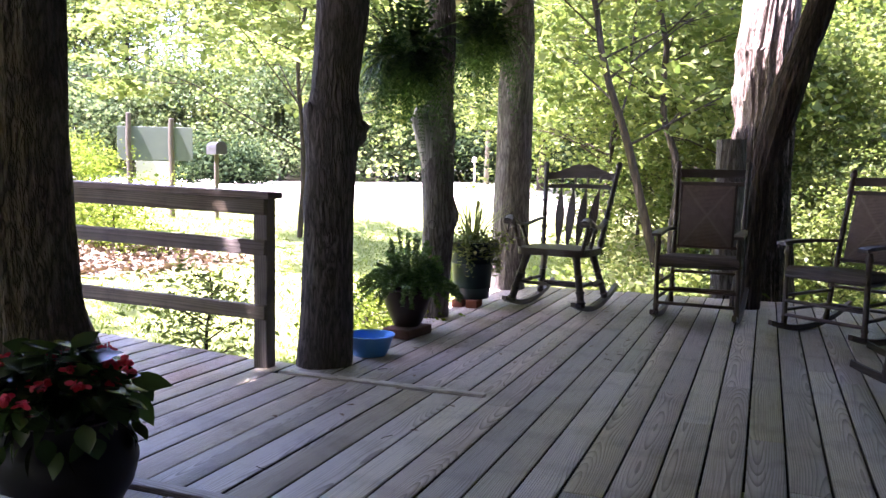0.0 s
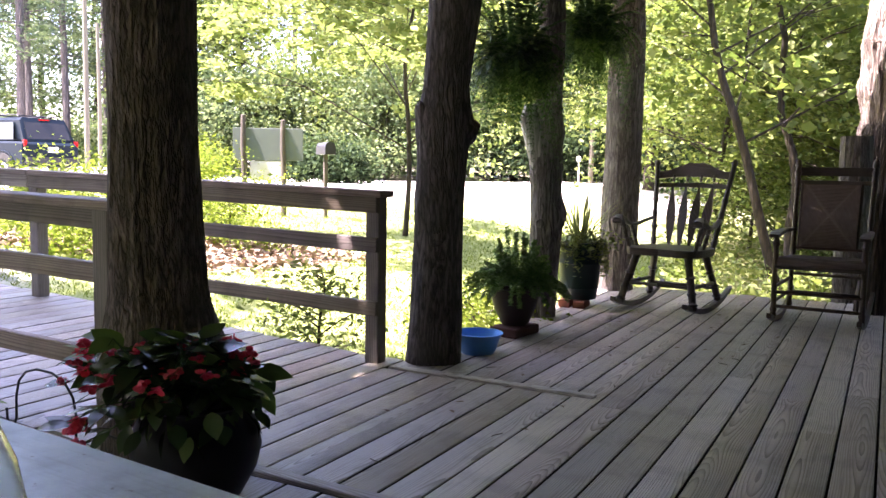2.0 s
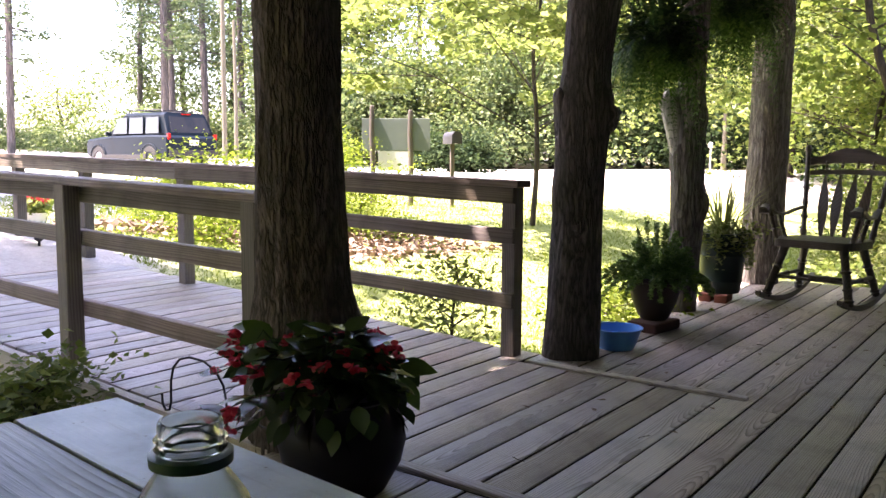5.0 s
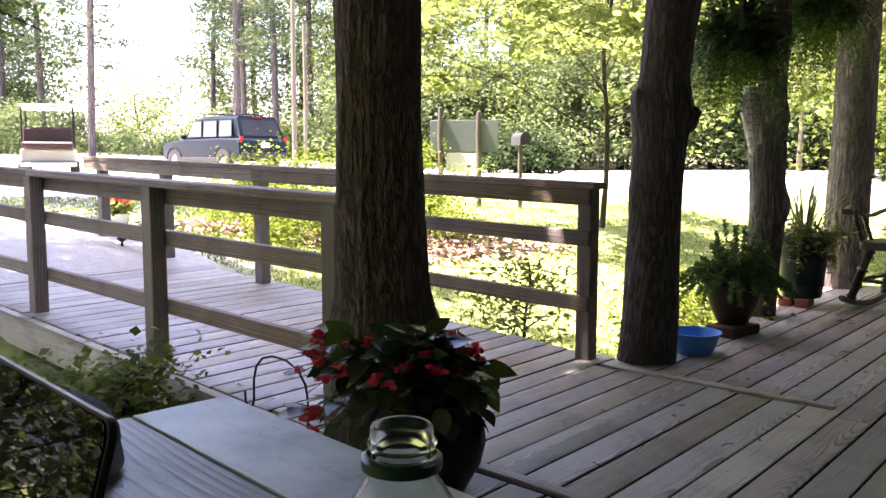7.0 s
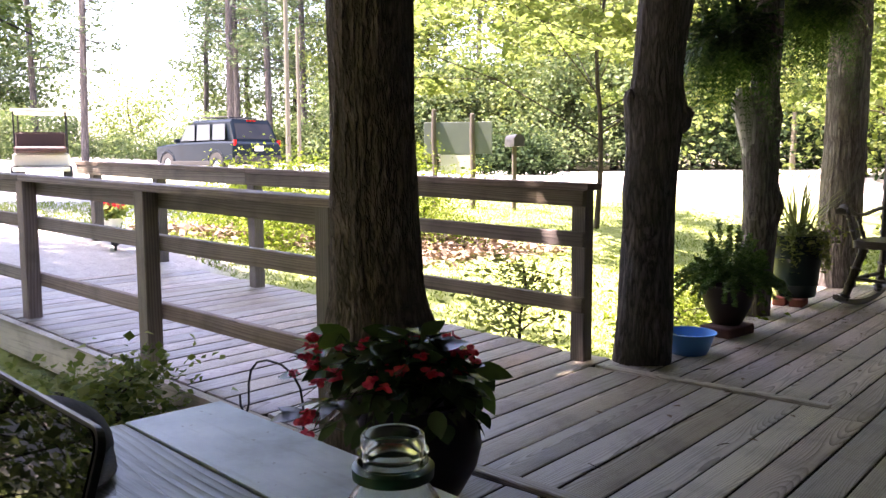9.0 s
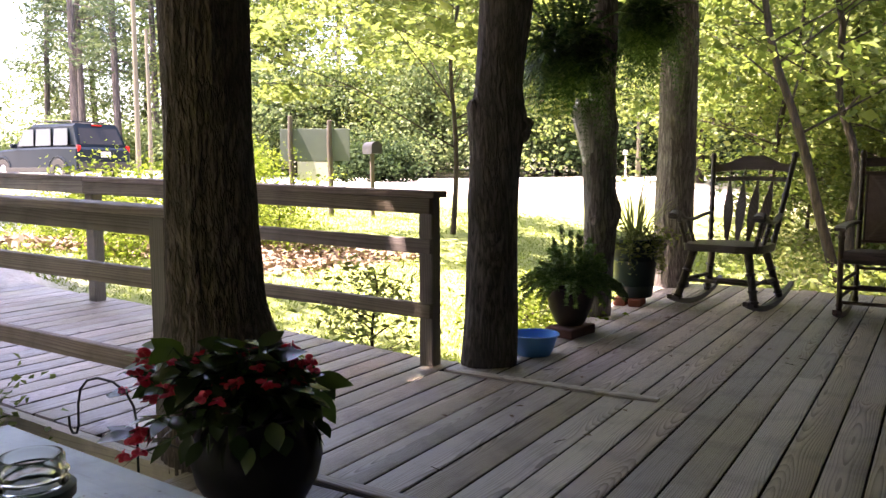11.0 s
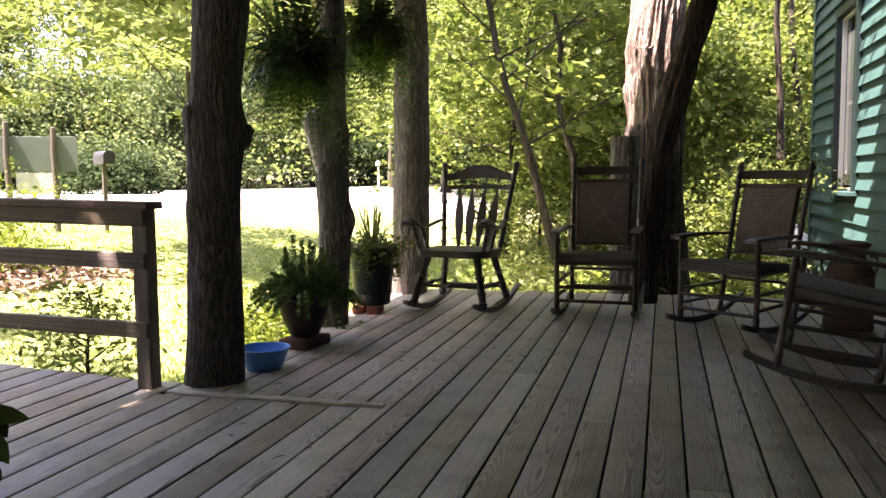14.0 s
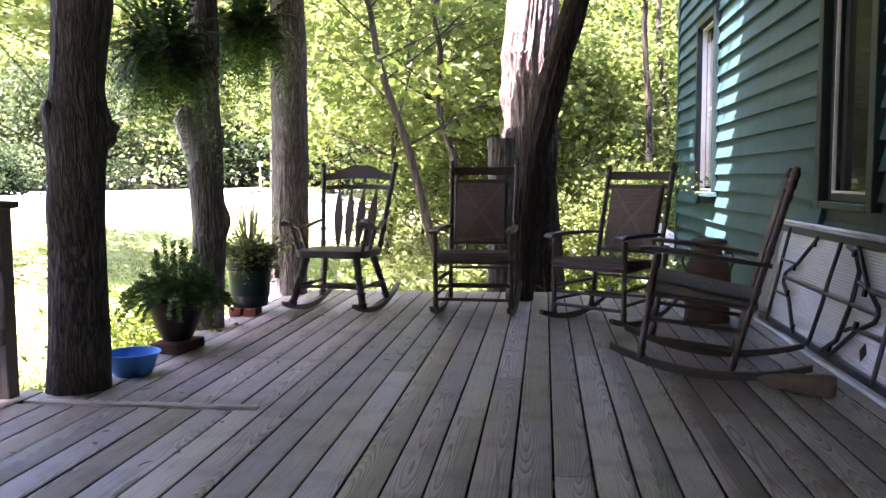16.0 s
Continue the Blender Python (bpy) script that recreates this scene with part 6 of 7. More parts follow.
_p, _r = plumes(31, 96, 0.385, 0.25)
fo = new("foliage", quads("foliage", leaves(_r, _p, np.full(len(_p), 0.026), 0.3, 0.22), "leaf_foxtail"))
fo.parent = p1
fo["label"] = "feathery green foliage"

# spike plant in a green bucket on bricks
for dx in (-0.06, 0.06):
    solid("brick", Geo().box((0, 0, 0.03), (0.095, 0.20, 0.06), ch=0.005), "brick", pose(-2.04 + dx, 6.50, 0, 0, 0, 6), "red clay brick lying under the bucket", "brick", "bricks under the bucket")
p2 = thing("bucket_planter", pose(-2.03, 6.58, 0.061) @ Matrix.Diagonal((1.0, 1.0, 1.16, 1)), "dark green ribbed bucket with a spiky dracaena and trailing vines", "potted plant")
part("bucket", Geo().lathe([(0.0, 0.0), (0.135, 0.0), (0.14, 0.01), (0.15, 0.07), (0.156, 0.078), (0.152, 0.086), (0.168, 0.24), (0.174, 0.248), (0.17, 0.256), (0.185, 0.36), (0.198, 0.372), (0.198, 0.392), (0.18, 0.392), (0.17, 0.36), (0.0, 0.36)], 40), "green_pot", p2, "dark green plastic bucket with raised ribs", smooth=True)


def blades(seed, n, ln, lean, w, base_r=0.03, z=0.36, arch=0.25):
    rng = np.random.default_rng(seed)
    out = []
    for i in range(n):
        az = rng.random() * 6.283
        d = np.array((math.cos(az), math.sin(az), 0))
        s = np.array((-math.sin(az), math.cos(az), 0))
        L_ = ln * rng.uniform(0.6, 1.1)
        tilt = lean * rng.uniform(0.2, 1.2)
        pts = []
        for k in range(6):
            u = k / 5
            pts.append(d * (base_r * rng.random() + L_ * tilt * u + arch * L_ * tilt * u * u) + np.array((0, 0, z + L_ * (u * (1 - 0.25 * tilt) - arch * tilt * u * u))))
        wd = [w * f for f in (0.7, 1, 0.95, 0.7, 0.4, 0.04)]
        for k in range(5):
            out.append((pts[k] - s * wd[k], pts[k] + s * wd[k], pts[k + 1] + s * wd[k + 1], pts[k + 1] - s * wd[k + 1]))
    return np.array(out)


_b = blades(7, 54, 0.54, 0.62, 0.0062, 0.05, 0.36, 0.34)
for k in range(54):
    sp = new("blade", quads("blade", _b[5 * k:5 * k + 5], "leaf_spike"))
    sp.parent = p2
nr = np.random.default_rng(12)
pos = nr.normal(size=(700, 3)) * np.array([0.13, 0.13, 0.035]) + np.array([0, 0, 0.41])
vine = [leaves(nr, pos, np.full(700, 0.03), 0.5, 0.6)]
for k in range(60):
    a = nr.random() * 6.283
    ln = nr.uniform(0.06, 0.26)
    m_ = 14
    u = np.linspace(0, 1, m_)
    pp = np.stack([np.cos(a) * (0.18 + 0.04 * np.sqrt(u)), np.sin(a) * (0.18 + 0.04 * np.sqrt(u)), 0.40 - ln * u], axis=1) + nr.normal(size=(m_, 3)) * 0.008
    vine.append(leaves(nr, pp, np.full(m_, 0.045), 0.1, 0.22))
vo = new("vines", quads("vines", np.concatenate(vine), "leaf_spike"))
vo.parent = p2
vo["label"] = "pale trailing vines"

bowl = thing("bowl", pose(-1.945, 4.545, 0) @ Matrix.Diagonal((0.95, 0.95, 0.92, 1)), "blue plastic bowl on the planks", "bowl")
part("shell", Geo().lathe([(0.0, 0.004), (0.085, 0.004), (0.10, 0.0), (0.115, 0.03), (0.138, 0.10), (0.148, 0.125), (0.156, 0.127), (0.156, 0.133), (0.145, 0.133), (0.134, 0.10), (0.11, 0.035), (0.09, 0.012), (0.0, 0.012)], 40), "blue", bowl, smooth=True)

# ---- milk can ----
can = thing("milk_can", pose(1.44, 6.55, 0), "rusty brown old milk can beside the wall", "milk can")
part("body", Geo().lathe([(0.0, 0.0), (0.16, 0.0), (0.165, 0.02), (0.158, 0.03), (0.16, 0.36), (0.165, 0.37), (0.158, 0.38), (0.13, 0.45), (0.10, 0.49), (0.095, 0.53), (0.098, 0.55)], 36), "rust", can, smooth=True)
part("lid", Geo().lathe([(0.0, 0.60), (0.10, 0.60), (0.125, 0.59), (0.135, 0.575), (0.12, 0.56), (0.10, 0.545), (0.0, 0.545)], 32), "rust", can, smooth=True)
for s in (-1, 1):
    part("handle", Geo().tube([(s * 0.12, 0, 0.50), (s * 0.17, 0, 0.49), (s * 0.18, 0, 0.43), (s * 0.155, 0, 0.37)], 0.009, 8), "rust", can, smooth=True)

# ---- folding table leaning on the wall ----
TL, TH = 2.42, 0.76
ft = thing("folding_table", pose(1.80, 5.35, 0.0, 0, 12.5, 0), "white plastic folding table on its side, legs folded, against the wall", "folding table")
# local: y along the length, z up the board, -x the underside
g = Geo().box((0.02, 0, TH / 2), (0.02, TL, TH), ch=0.008)
part("table_top", g, "dimpled", ft, "white moulded plastic top seen from below")
for nm, c_, s_ in (("rim", (-0.005, 0, 0.012), (0.05, TL, 0.024)), ("rim", (-0.005, 0, TH - 0.012), (0.05, TL, 0.024)), ("rim", (-0.005, TL / 2 - 0.014, TH / 2), (0.05, 0.028, TH - 0.05)), ("rim", (-0.005, -TL / 2 + 0.014, TH / 2), (0.05, 0.028, TH - 0.05))):
    part(nm, Geo().box(c_, s_, ch=0.008), "white_plastic", ft)
for z in (0.06, TH - 0.06):
    part("side_beam", Geo().box((-0.005, 0, z), (0.026, TL - 0.08, 0.045), ch=0.004), "steel_grey", ft, "grey steel beam under the top")


def bar(pts, r=0.011, nm="leg"):
    part(nm, Geo().tube([(-0.022, y, z) for y, z in pts], r, 10), "steel_grey", ft, smooth=True)


for s in (1, -1):
    e = s * (TL / 2 - 0.28)
    bar([(e, 0.05), (e, TH - 0.05)], 0.012, "end_bar")
    bar([(s * 0.33, TH - 0.08), (s * 0.58, 0.495), (s * 0.775, 0.41), (s * 0.79, 0.375), (s * 0.775, 0.34), (s * 0.58, 0.255), (s * 0.33, 0.075)], 0.0125)
    bar([(e, 0.486), (s * 0.59, 0.486)], 0.008, "cross_brace")
    bar([(e, 0.266), (s * 0.59, 0.266)], 0.008, "cross_brace")
    for y, z in ((s * 0.33, 0.64), (s * 0.33, 0.11), (s * 0.60, 0.29), (s * 0.60, 0.46)):
        part("clip", Geo().box((-0.034, y, z), (0.02, 0.034, 0.04), ch=0.004), "iron", ft)
    part("warning_label", Geo().box((-0.031, s * (TL / 2 - 0.05), 0.48), (0.002, 0.02, 0.14)), "leaf_spike", ft, "small yellow sticker strip")
bar([(0.80, 0.378), (-0.80, 0.378)], 0.0115, "long_brace")
bar([(0.03, 0.06), (-0.02, 0.30), (-0.03, 0.46), (-0.07, 0.69)], 0.0125, "centre_bar")
bar([(-0.19, 0.67), (-0.31, 0.65), (-0.43, 0.555), (-0.437, 0.389), (-0.40, 0.248), (-0.37, 0.166), (-0.20, 0.076)], 0.0135)
bar([(-0.46, 0.50), (-0.66, 0.471), (-0.93, 0.476)], 0.0115)
bar([(-0.44, 0.235), (-0.52, 0.263), (-0.93, 0.28)], 0.0115)
mark = Geo().prism([(0.008, 0.0, 0.05), (0.008, 0.045, 0.0), (0.008, 0.0, -0.05), (0.008, -0.045, 0.0)], (-0.002, 0, 0))
part("diamond_mark", mark, "steel_grey", ft, "dark diamond mark", at=pose(0, -0.665, 0.17))

# broken stone on the planks in front of the folding table
g = Geo()
_rows, _n = 26, 22
vs = []
for j in range(_rows + 1):
    u = -1 + 2 * j / _rows
    end = (1 - abs(u) ** (7 if u > 0 else 2.4)) ** 0.5
    for k in range(_n):
        a = 2 * math.pi * k / _n
        c, d = math.cos(a), math.sin(a)
        wide = 0.078 * math.copysign(abs(c) ** 0.6, c) * (0.75 + 0.25 * u)
        tall = 0.052 * math.copysign(abs(d) ** 0.6, d) * (0.8 + 0.3 * u)
        p = Vector((0.185 * u, wide * end, tall * end))
        p += p.normalized() * (0.020 * noise.noise(p * 14.0) + 0.011 * noise.noise(p * 38.0))
        vs.append((p.x, p.y, max(p.z, -0.046) + 0.046))
g.add(vs, [(j * _n + k, j * _n + (k + 1) % _n, (j + 1) * _n + (k + 1) % _n, (j + 1) * _n + k) for j in range(_rows) for k in range(_n)])
solid("broken_brick", g, "stone", pose(1.47, 4.50, 0, 0, 0, -20), "weathered brown broken brick lying on the planks", "brick", smooth=True)

# ---- picnic table under the camera, laptop and bottle ----
tb = thing("picnic_table", pose(-0.053, -0.082, 0, 0, 0, -5), "worn grey-blue painted wooden picnic table", "table")
TZ = 0.742
for i, (ya, yb) in enumerate(((0.735, 0.868), (0.59, 0.7315), (0.445, 0.5865), (0.30, 0.4415), (0.155, 0.2965))):
    g = Geo().box((0, 0, 0), (1.75, yb - ya, 0.038), ch=0.0015)
    part("table_board", g, "table_paint" if i == 0 else "table", tb, at=pose(-0.995 + 0.875 + (0.004 if i else 0.0), (ya + yb) / 2, TZ - 0.019))
for x in (-0.75, 0.55):
    part("batten", Geo().box((x, 0.51, TZ - 0.06), (0.09, 0.66, 0.038), ch=0.004), "rail_x", tb)
    for s in (-1, 1):
        part("leg", Geo().tube([(x, 0.51 + s * 0.42, 0.0), (x, 0.51 + s * 0.18, TZ - 0.05)], 0.045, 4), "rail_z", tb)

lp = thing("laptop", pose(-0.543, 0.360, TZ, 0, 0, -4.8), "open black laptop with a dark reflecting screen", "laptop")
part("base", Geo().box((0, -0.115, 0.012), (0.34, 0.23, 0.02), ch=0.004), "laptop", lp)
def slab(w, h, z0, y0, y1, r):
    """A thin upright plate with rounded corners."""
    out = []
    for cx, cz, a0 in ((w / 2 - r, z0 + h - r, 0), (-w / 2 + r, z0 + h - r, 90), (-w / 2 + r, z0 + r, 180), (w / 2 - r, z0 + r, 270)):
        for k in range(7):
            a = radians(a0 + 15 * k)
            out.append((cx + r * math.cos(a), y0, cz + r * math.sin(a)))
    return Geo().prism(out, (0, y1 - y0, 0))


lid = part("lid", slab(0.35, 0.210, -0.001, -0.0015, 0.0022, 0.011), "laptop", lp, at=pose(0, 0.005, 0.004, -16, 0, 0))
part("screen", slab(0.3465, 0.2065, 0.0008, -0.0028, -0.0016, 0.0095), "screen", lid, "black glossy screen")
part("hinge", Geo().tube([(-0.12, 0.006, 0.012), (0.12, 0.006, 0.012)], 0.008, 10), "laptop", lp)

bo = thing("bottle", pose(-0.2226, 0.4434, TZ) @ Matrix.Diagonal((0.99, 0.99, 1.094, 1)), "clear plastic drink bottle without its cap, on the table", "bottle")
R = 0.0116
outer = [(0.0, 0.0), (0.028, 0.0), (0.033, 0.006), (0.0335, 0.05), (0.031, 0.06), (0.0335, 0.07), (0.0335, 0.118), (0.032, 0.138), (0.027, 0.163), (0.020, 0.1790), (0.0150, 0.1860), (0.0128, 0.1888), (0.0118, 0.1908), (R, 0.1930), (R, 0.1958), (R + 0.0014, 0.1970), (R, 0.1982), (R, 0.1990), (R + 0.0014, 0.2002), (R, 0.2014), (R, 0.2050), (R - 0.0006, 0.2060), (R - 0.0014, 0.2062)]
inner = [(R - 0.0016, 0.193), (0.0125, 0.1875), (0.019, 0.178), (0.026, 0.161), (0.031, 0.137), (0.0325, 0.117), (0.0325, 0.006), (0.0, 0.004)]
part("body", Geo().lathe(outer + inner, 40), "clear", bo, smooth=True)
part("neck_ring", Geo().lathe([(0.0119, 0.1918), (0.0148, 0.1918), (0.0150, 0.1952), (0.0133, 0.1958), (0.0119, 0.1958), (0.0119, 0.1918)], 40), "cap_green", bo, "green ring left from the cap", smooth=True)

# grey cap lying behind the laptop
hat = thing("baseball_cap", pose(-0.935, 0.605, TZ, 0, 0, -14) @ Matrix.Diagonal((0.95, 0.95, 0.62, 1)), "grey woven baseball cap lying on the table behind the laptop", "cap")
g = Geo()
rows = []
for j in range(9):
    a = j / 8 * math.pi / 2
    rows.append([(0.095 * math.cos(a) * math.cos(b) * 1.08, 0.088 * math.cos(a) * math.sin(b), 0.012 + 0.095 * math.sin(a) ** 0.9) for b in np.linspace(0, 2 * math.pi, 29)[:-1]])
g.add([p for r_ in rows for p in r_], [(j * 28 + k, j * 28 + (k + 1) % 28, (j + 1) * 28 + (k + 1) % 28, (j + 1) * 28 + k) for j in range(8) for k in range(28)])
part("crown", g, "cap_cloth", hat, smooth=True)
g = Geo()
top, low = [], []
for j in range(6):
    u = j / 5
    for k in range(17):
        b = -1.15 + 2.3 * k / 16
        x = 0.098 * math.cos(b) + u * 0.075 * math.cos(b * 0.55)
        y = 0.088 * math.sin(b) * (1 - 0.12 * u)
        z = 0.013 - 0.16 * y * y / 0.1 * u * 0.4 + 0.004 * (1 - u)
        top.append((x, y, z + 0.003))
        low.append((x, y, z))
fs = [(j * 17 + k, j * 17 + k + 1, (j + 1) * 17 + k + 1, (j + 1) * 17 + k) for j in range(5) for k in range(16)]
g.add(top, fs)
g.add(low, [f[::-1] for f in fs])
rim_ = [5 * 17 + k for k in range(17)]
g.add([top[i_] for i_ in rim_] + [low[i_] for i_ in rim_], [(k, k + 1, 17 + k + 1, 17 + k) for k in range(16)])
part("bill", g, "cap_cloth", hat, "stitched grey bill", smooth=True)
part("button", Geo().lathe([(0.0, 0.112), (0.006, 0.111), (0.008, 0.106), (0.0, 0.105)], 12), "cap_cloth", hat)

# one fallen blossom beside the pot, dry leaves and twigs on the planks
bl = Geo()
for k in range(6):
    a = k * 1.05
    bl.add([(0, 0, 0.004), (0.016 * math.cos(a), 0.016 * math.sin(a), 0.012), (0.024 * math.cos(a + 0.4), 0.024 * math.sin(a + 0.4), 0.006), (0.016 * math.cos(a + 0.8), 0.016 * math.sin(a + 0.8), 0.010)], [(0, 1, 2, 3)])
solid("fallen_blossom", bl, "petal", pose(-1.42, 2.06, 0.001), "coral-red begonia blossom fallen on the planks", "blossom")
rd = random.Random(88)
dry = Geo().add([(-0.02, 0, 0.002), (-0.006, -0.009, 0.006), (0.010, -0.007, 0.005), (0.022, 0, 0.003), (0.010, 0.008, 0.007), (-0.006, 0.009, 0.004), (0, 0, 0.002)], [(0, 1, 6), (1, 2, 6), (2, 3, 6), (3, 4, 6), (4, 5, 6), (5, 0, 6)])
twig = Geo().tube([(-0.03, 0, 0.003), (0, 0.004, 0.004), (0.03, -0.002, 0.003)], 0.0016, 5)
dl = solid("dry_leaf", dry, "dry_leaf", pose(-1.55, 3.55, 0.0, 0, 0, 20), "small dry brown leaf on the planks", "leaf", "dry leaves on the planks")
tw = solid("twig", twig, "bark_tree", pose(-1.2, 3.2, 0.0, 0, 0, 70), "small broken twig on the planks", "twig", "twigs on the planks")
for k in range(46):
    x, y = (rd.uniform(-1.95, -0.6), rd.uniform(2.6, 6.6)) if k % 3 else (rd.uniform(-1.9, 1.4), rd.uniform(4.6, 7.6))
    copy_thing(dl if k % 4 else tw, pose(x, y, 0.0, 0, 0, rd.uniform(0, 360)))


# ---- yard: sign, mailboxes, poles, vehicles ----
def yaw_to(v):
    return math.degrees(math.atan2(v[1], v[0]))


SGX, SGY = -9.36, 11.43
sg = thing("sign", pose(SGX, SGY, 0, 0, 0, 29), "faded green board sign on two round wooden posts, seen from behind", "sign")
for x, top in ((-0.41, 1.98), (0.27, 1.90)):
    part("post", Geo().tube([(x, -0.06, ground_z(SGX, SGY) - 0.3), (x + 0.012, -0.06, 0.9), (x - 0.01, -0.06, 1.5), (x, -0.06, top - 0.01), (x, -0.06, top)], [0.05, 0.046, 0.044, 0.04, 0.028], 12), "old_post", sg, smooth=True)
part("board", Geo().box((0.0, 0.0, 1.478), (1.21, 0.03, 0.555), ch=0.004), "sign_green", sg, "faded green board")
part("lower_board", Geo().box((-0.03, 0.0, 1.02), (0.56, 0.025, 0.34), ch=0.004), "sign_white", sg, "pale lower board")


def mailbox(x, y, m_box, m_post, h, turn, label, s=1.0):
    b = thing("mailbox", pose(x, y, ground_z(x, y), 0, 0, turn), label, "mailbox", "mailboxes")
    part("post", Geo().box((0, 0, h / 2 - 0.15), (0.065 * s, 0.065 * s, h + 0.3), ch=0.006), m_post, b)
    prof = [(-0.09, 0.0), (0.09, 0.0), (0.09, 0.12)] + [(0.09 * math.cos(a), 0.12 + 0.09 * math.sin(a)) for a in np.linspace(0.3, 2.84, 8)] + [(-0.09, 0.12)]
    g = Geo().prism([(-0.25, y_ * s, h + z_ * s) for y_, z_ in prof], (0.5, 0, 0))
    part("box", g, m_box, b)
    part("door", Geo().prism([(0.25, y_ * s * 1.04, h + z_ * s * 1.02) for y_, z_ in prof], (0.012, 0, 0)), m_box, b)


mailbox(-8.5, 11.92, "mail", "old_post", 1.32 - ground_z(-8.5, 11.92), -35, "grey metal mailbox on a wooden post")
mailbox(-11.3, 33.2, "white_paint", "white_paint", 0.9, 105, "white mailbox on a white post across the drive")

for x, y, h, r in ((-23.4, 18.9, 11.0, 0.09), (-24.5, 20.3, 5.6, 0.08), (-10.67, 32.86, 3.9, 0.11)):
    po = thing("utility_pole", pose(x, y, ground_z(x, y) - 0.3), "weathered wooden utility pole", "pole", "poles")
    part("shaft", Geo().tube([(0, 0, 0), (0.03, 0, h / 2), (0, 0, h)], [r, r * 0.85, r * 0.7], 10), "pole", po, smooth=True)


def loft(sections, closed=True):
    """Skins a row of outlines of equal length."""
    g = Geo()
    n = len(sections[0])
    vs = [p for s in sections for p in s]
    fs = []
    for i in range(len(sections) - 1):
        for k in range(n):
            a, b = i * n + k, i * n + (k + 1) % n
            fs.append((a, b, b + n, a + n))
    if closed:
        fs.append(tuple(range(n))[::-1])
        fs.append(tuple(range((len(sections) - 1) * n, len(sections) * n)))
    return g.add(vs, fs)


def suv(m):
    """A boxy dark estate car; x is forward."""
    c = thing("suv", m, "dark blue-grey boxy car parked on the gravel", "car")

    def sec(x, w, z0, z1, r=0.06):
        return [(x, -w + r, z0), (x, w - r, z0), (x, w, z0 + r), (x, w, z1 - r), (x, w - r, z1), (x, -w + r, z1), (x, -w, z1 - r), (x, -w, z0 + r)]

    body = loft([sec(-2.15, 0.80, 0.45, 0.95), sec(-2.08, 0.88, 0.36, 1.02), sec(-1.2, 0.91, 0.32, 1.04), sec(0.6, 0.91, 0.32, 1.02), sec(1.3, 0.89, 0.32, 0.99), sec(2.0, 0.85, 0.38, 0.93), sec(2.18, 0.76, 0.46, 0.82)])
    part("body", body, "suv", c, smooth=True, angle=30)
    cab = loft([sec(-2.05, 0.80, 1.0, 1.05, 0.02), sec(-1.78, 0.72, 1.0, 1.68, 0.08), sec(0.15, 0.72, 1.0, 1.70, 0.08), sec(0.95, 0.80, 0.98, 1.04, 0.02)])
    part("cabin", cab, "suv", c, smooth=True, angle=30)
    for s in (-1, 1):
        for x0, x1, nm in ((-1.62, -0.98, "rear_side_window"), (-0.86, -0.16, "side_window"), (-0.06, 0.52, "front_window")):
            g = Geo().prism([(x0, s * 0.795, 1.08), (x1 + (0.16 if nm == "front_window" else 0), s * 0.795, 1.08), (x1 - (0.10 if nm == "front_window" else 0), s * 0.745, 1.55), (x0 + 0.05, s * 0.745, 1.55)], (0, s * 0.012, 0))
            part(nm, g, "car_glass", c)
        part("tail_lamp", Geo().box((-2.10, s * 0.80, 0.98), (0.08, 0.10, 0.18), ch=0.01), "red_lamp", c, "red tail lamp")
        part("headlight", Geo().box((2.12, s * 0.66, 0.74), (0.1, 0.2, 0.14), ch=0.02), "chrome", c, "clear headlight")
        part("roof_rail", Geo().tube([(-1.6, s * 0.6, 1.70), (-1.5, s * 0.6, 1.76), (0.0, s * 0.6, 1.77), (0.1, s * 0.6, 1.71)], 0.018, 8), "iron", c)
        part("mirror", Geo().box((0.62, s * 0.98, 1.08), (0.1, 0.18, 0.13), ch=0.02), "suv", c)
        part("sill", Geo().box((0.0, s * 0.91, 0.40), (2.3, 0.05, 0.12), ch=0.01), "tyre", c)
        for x in (-1.30, 1.32):
            w = part("wheel", Geo().lathe([(0.20, -0.10), (0.34, -0.10), (0.36, -0.06), (0.36, 0.06), (0.34, 0.10), (0.20, 0.10), (0.20, -0.10)], 28), "tyre", c, at=pose(x, s * 0.82, 0.36, 90, 0, 0), smooth=True)
            part("rim", Geo().lathe([(0.0, 0.07), (0.06, 0.09), (0.19, 0.075), (0.20, 0.05), (0.20, -0.05), (0.19, -0.075), (0.06, -0.09), (0.0, -0.07)], 20), "rim", w, "bright alloy rim")
            part("wheel_arch", Geo().tube([(x + 0.42 * math.cos(a), s * 0.905, 0.36 + 0.42 * math.sin(a)) for a in np.linspace(0.1, 3.04, 10)], 0.022, 6), "suv", c)
    for x in (-1.1, -0.3):
        part("roof_bar", Geo().tube([(x, -0.6, 1.77), (x, 0.6, 1.77)], 0.02, 8), "iron", c)
    g = Geo().prism([(-2.02, -0.68, 1.10), (-2.02, 0.68, 1.10), (-1.82, 0.62, 1.56), (-1.82, -0.62, 1.56)], (-0.02, 0, 0.004))
    part("rear_window", g, "pane", c)
    part("brake_lamp", Geo().box((-1.82, 0, 1.64), (0.04, 0.3, 0.035)), "red_lamp", c, "high red brake lamp")
    g = Geo().prism([(1.0, -0.72, 1.06), (1.0, 0.72, 1.06), (0.28, 0.62, 1.62), (0.28, -0.62, 1.62)], (0.012, 0, 0.01))
    part("windscreen", g, "car_glass", c)
    part("bumper", Geo().box((-2.16, 0, 0.52), (0.12, 1.66, 0.2), ch=0.03), "tyre", c)
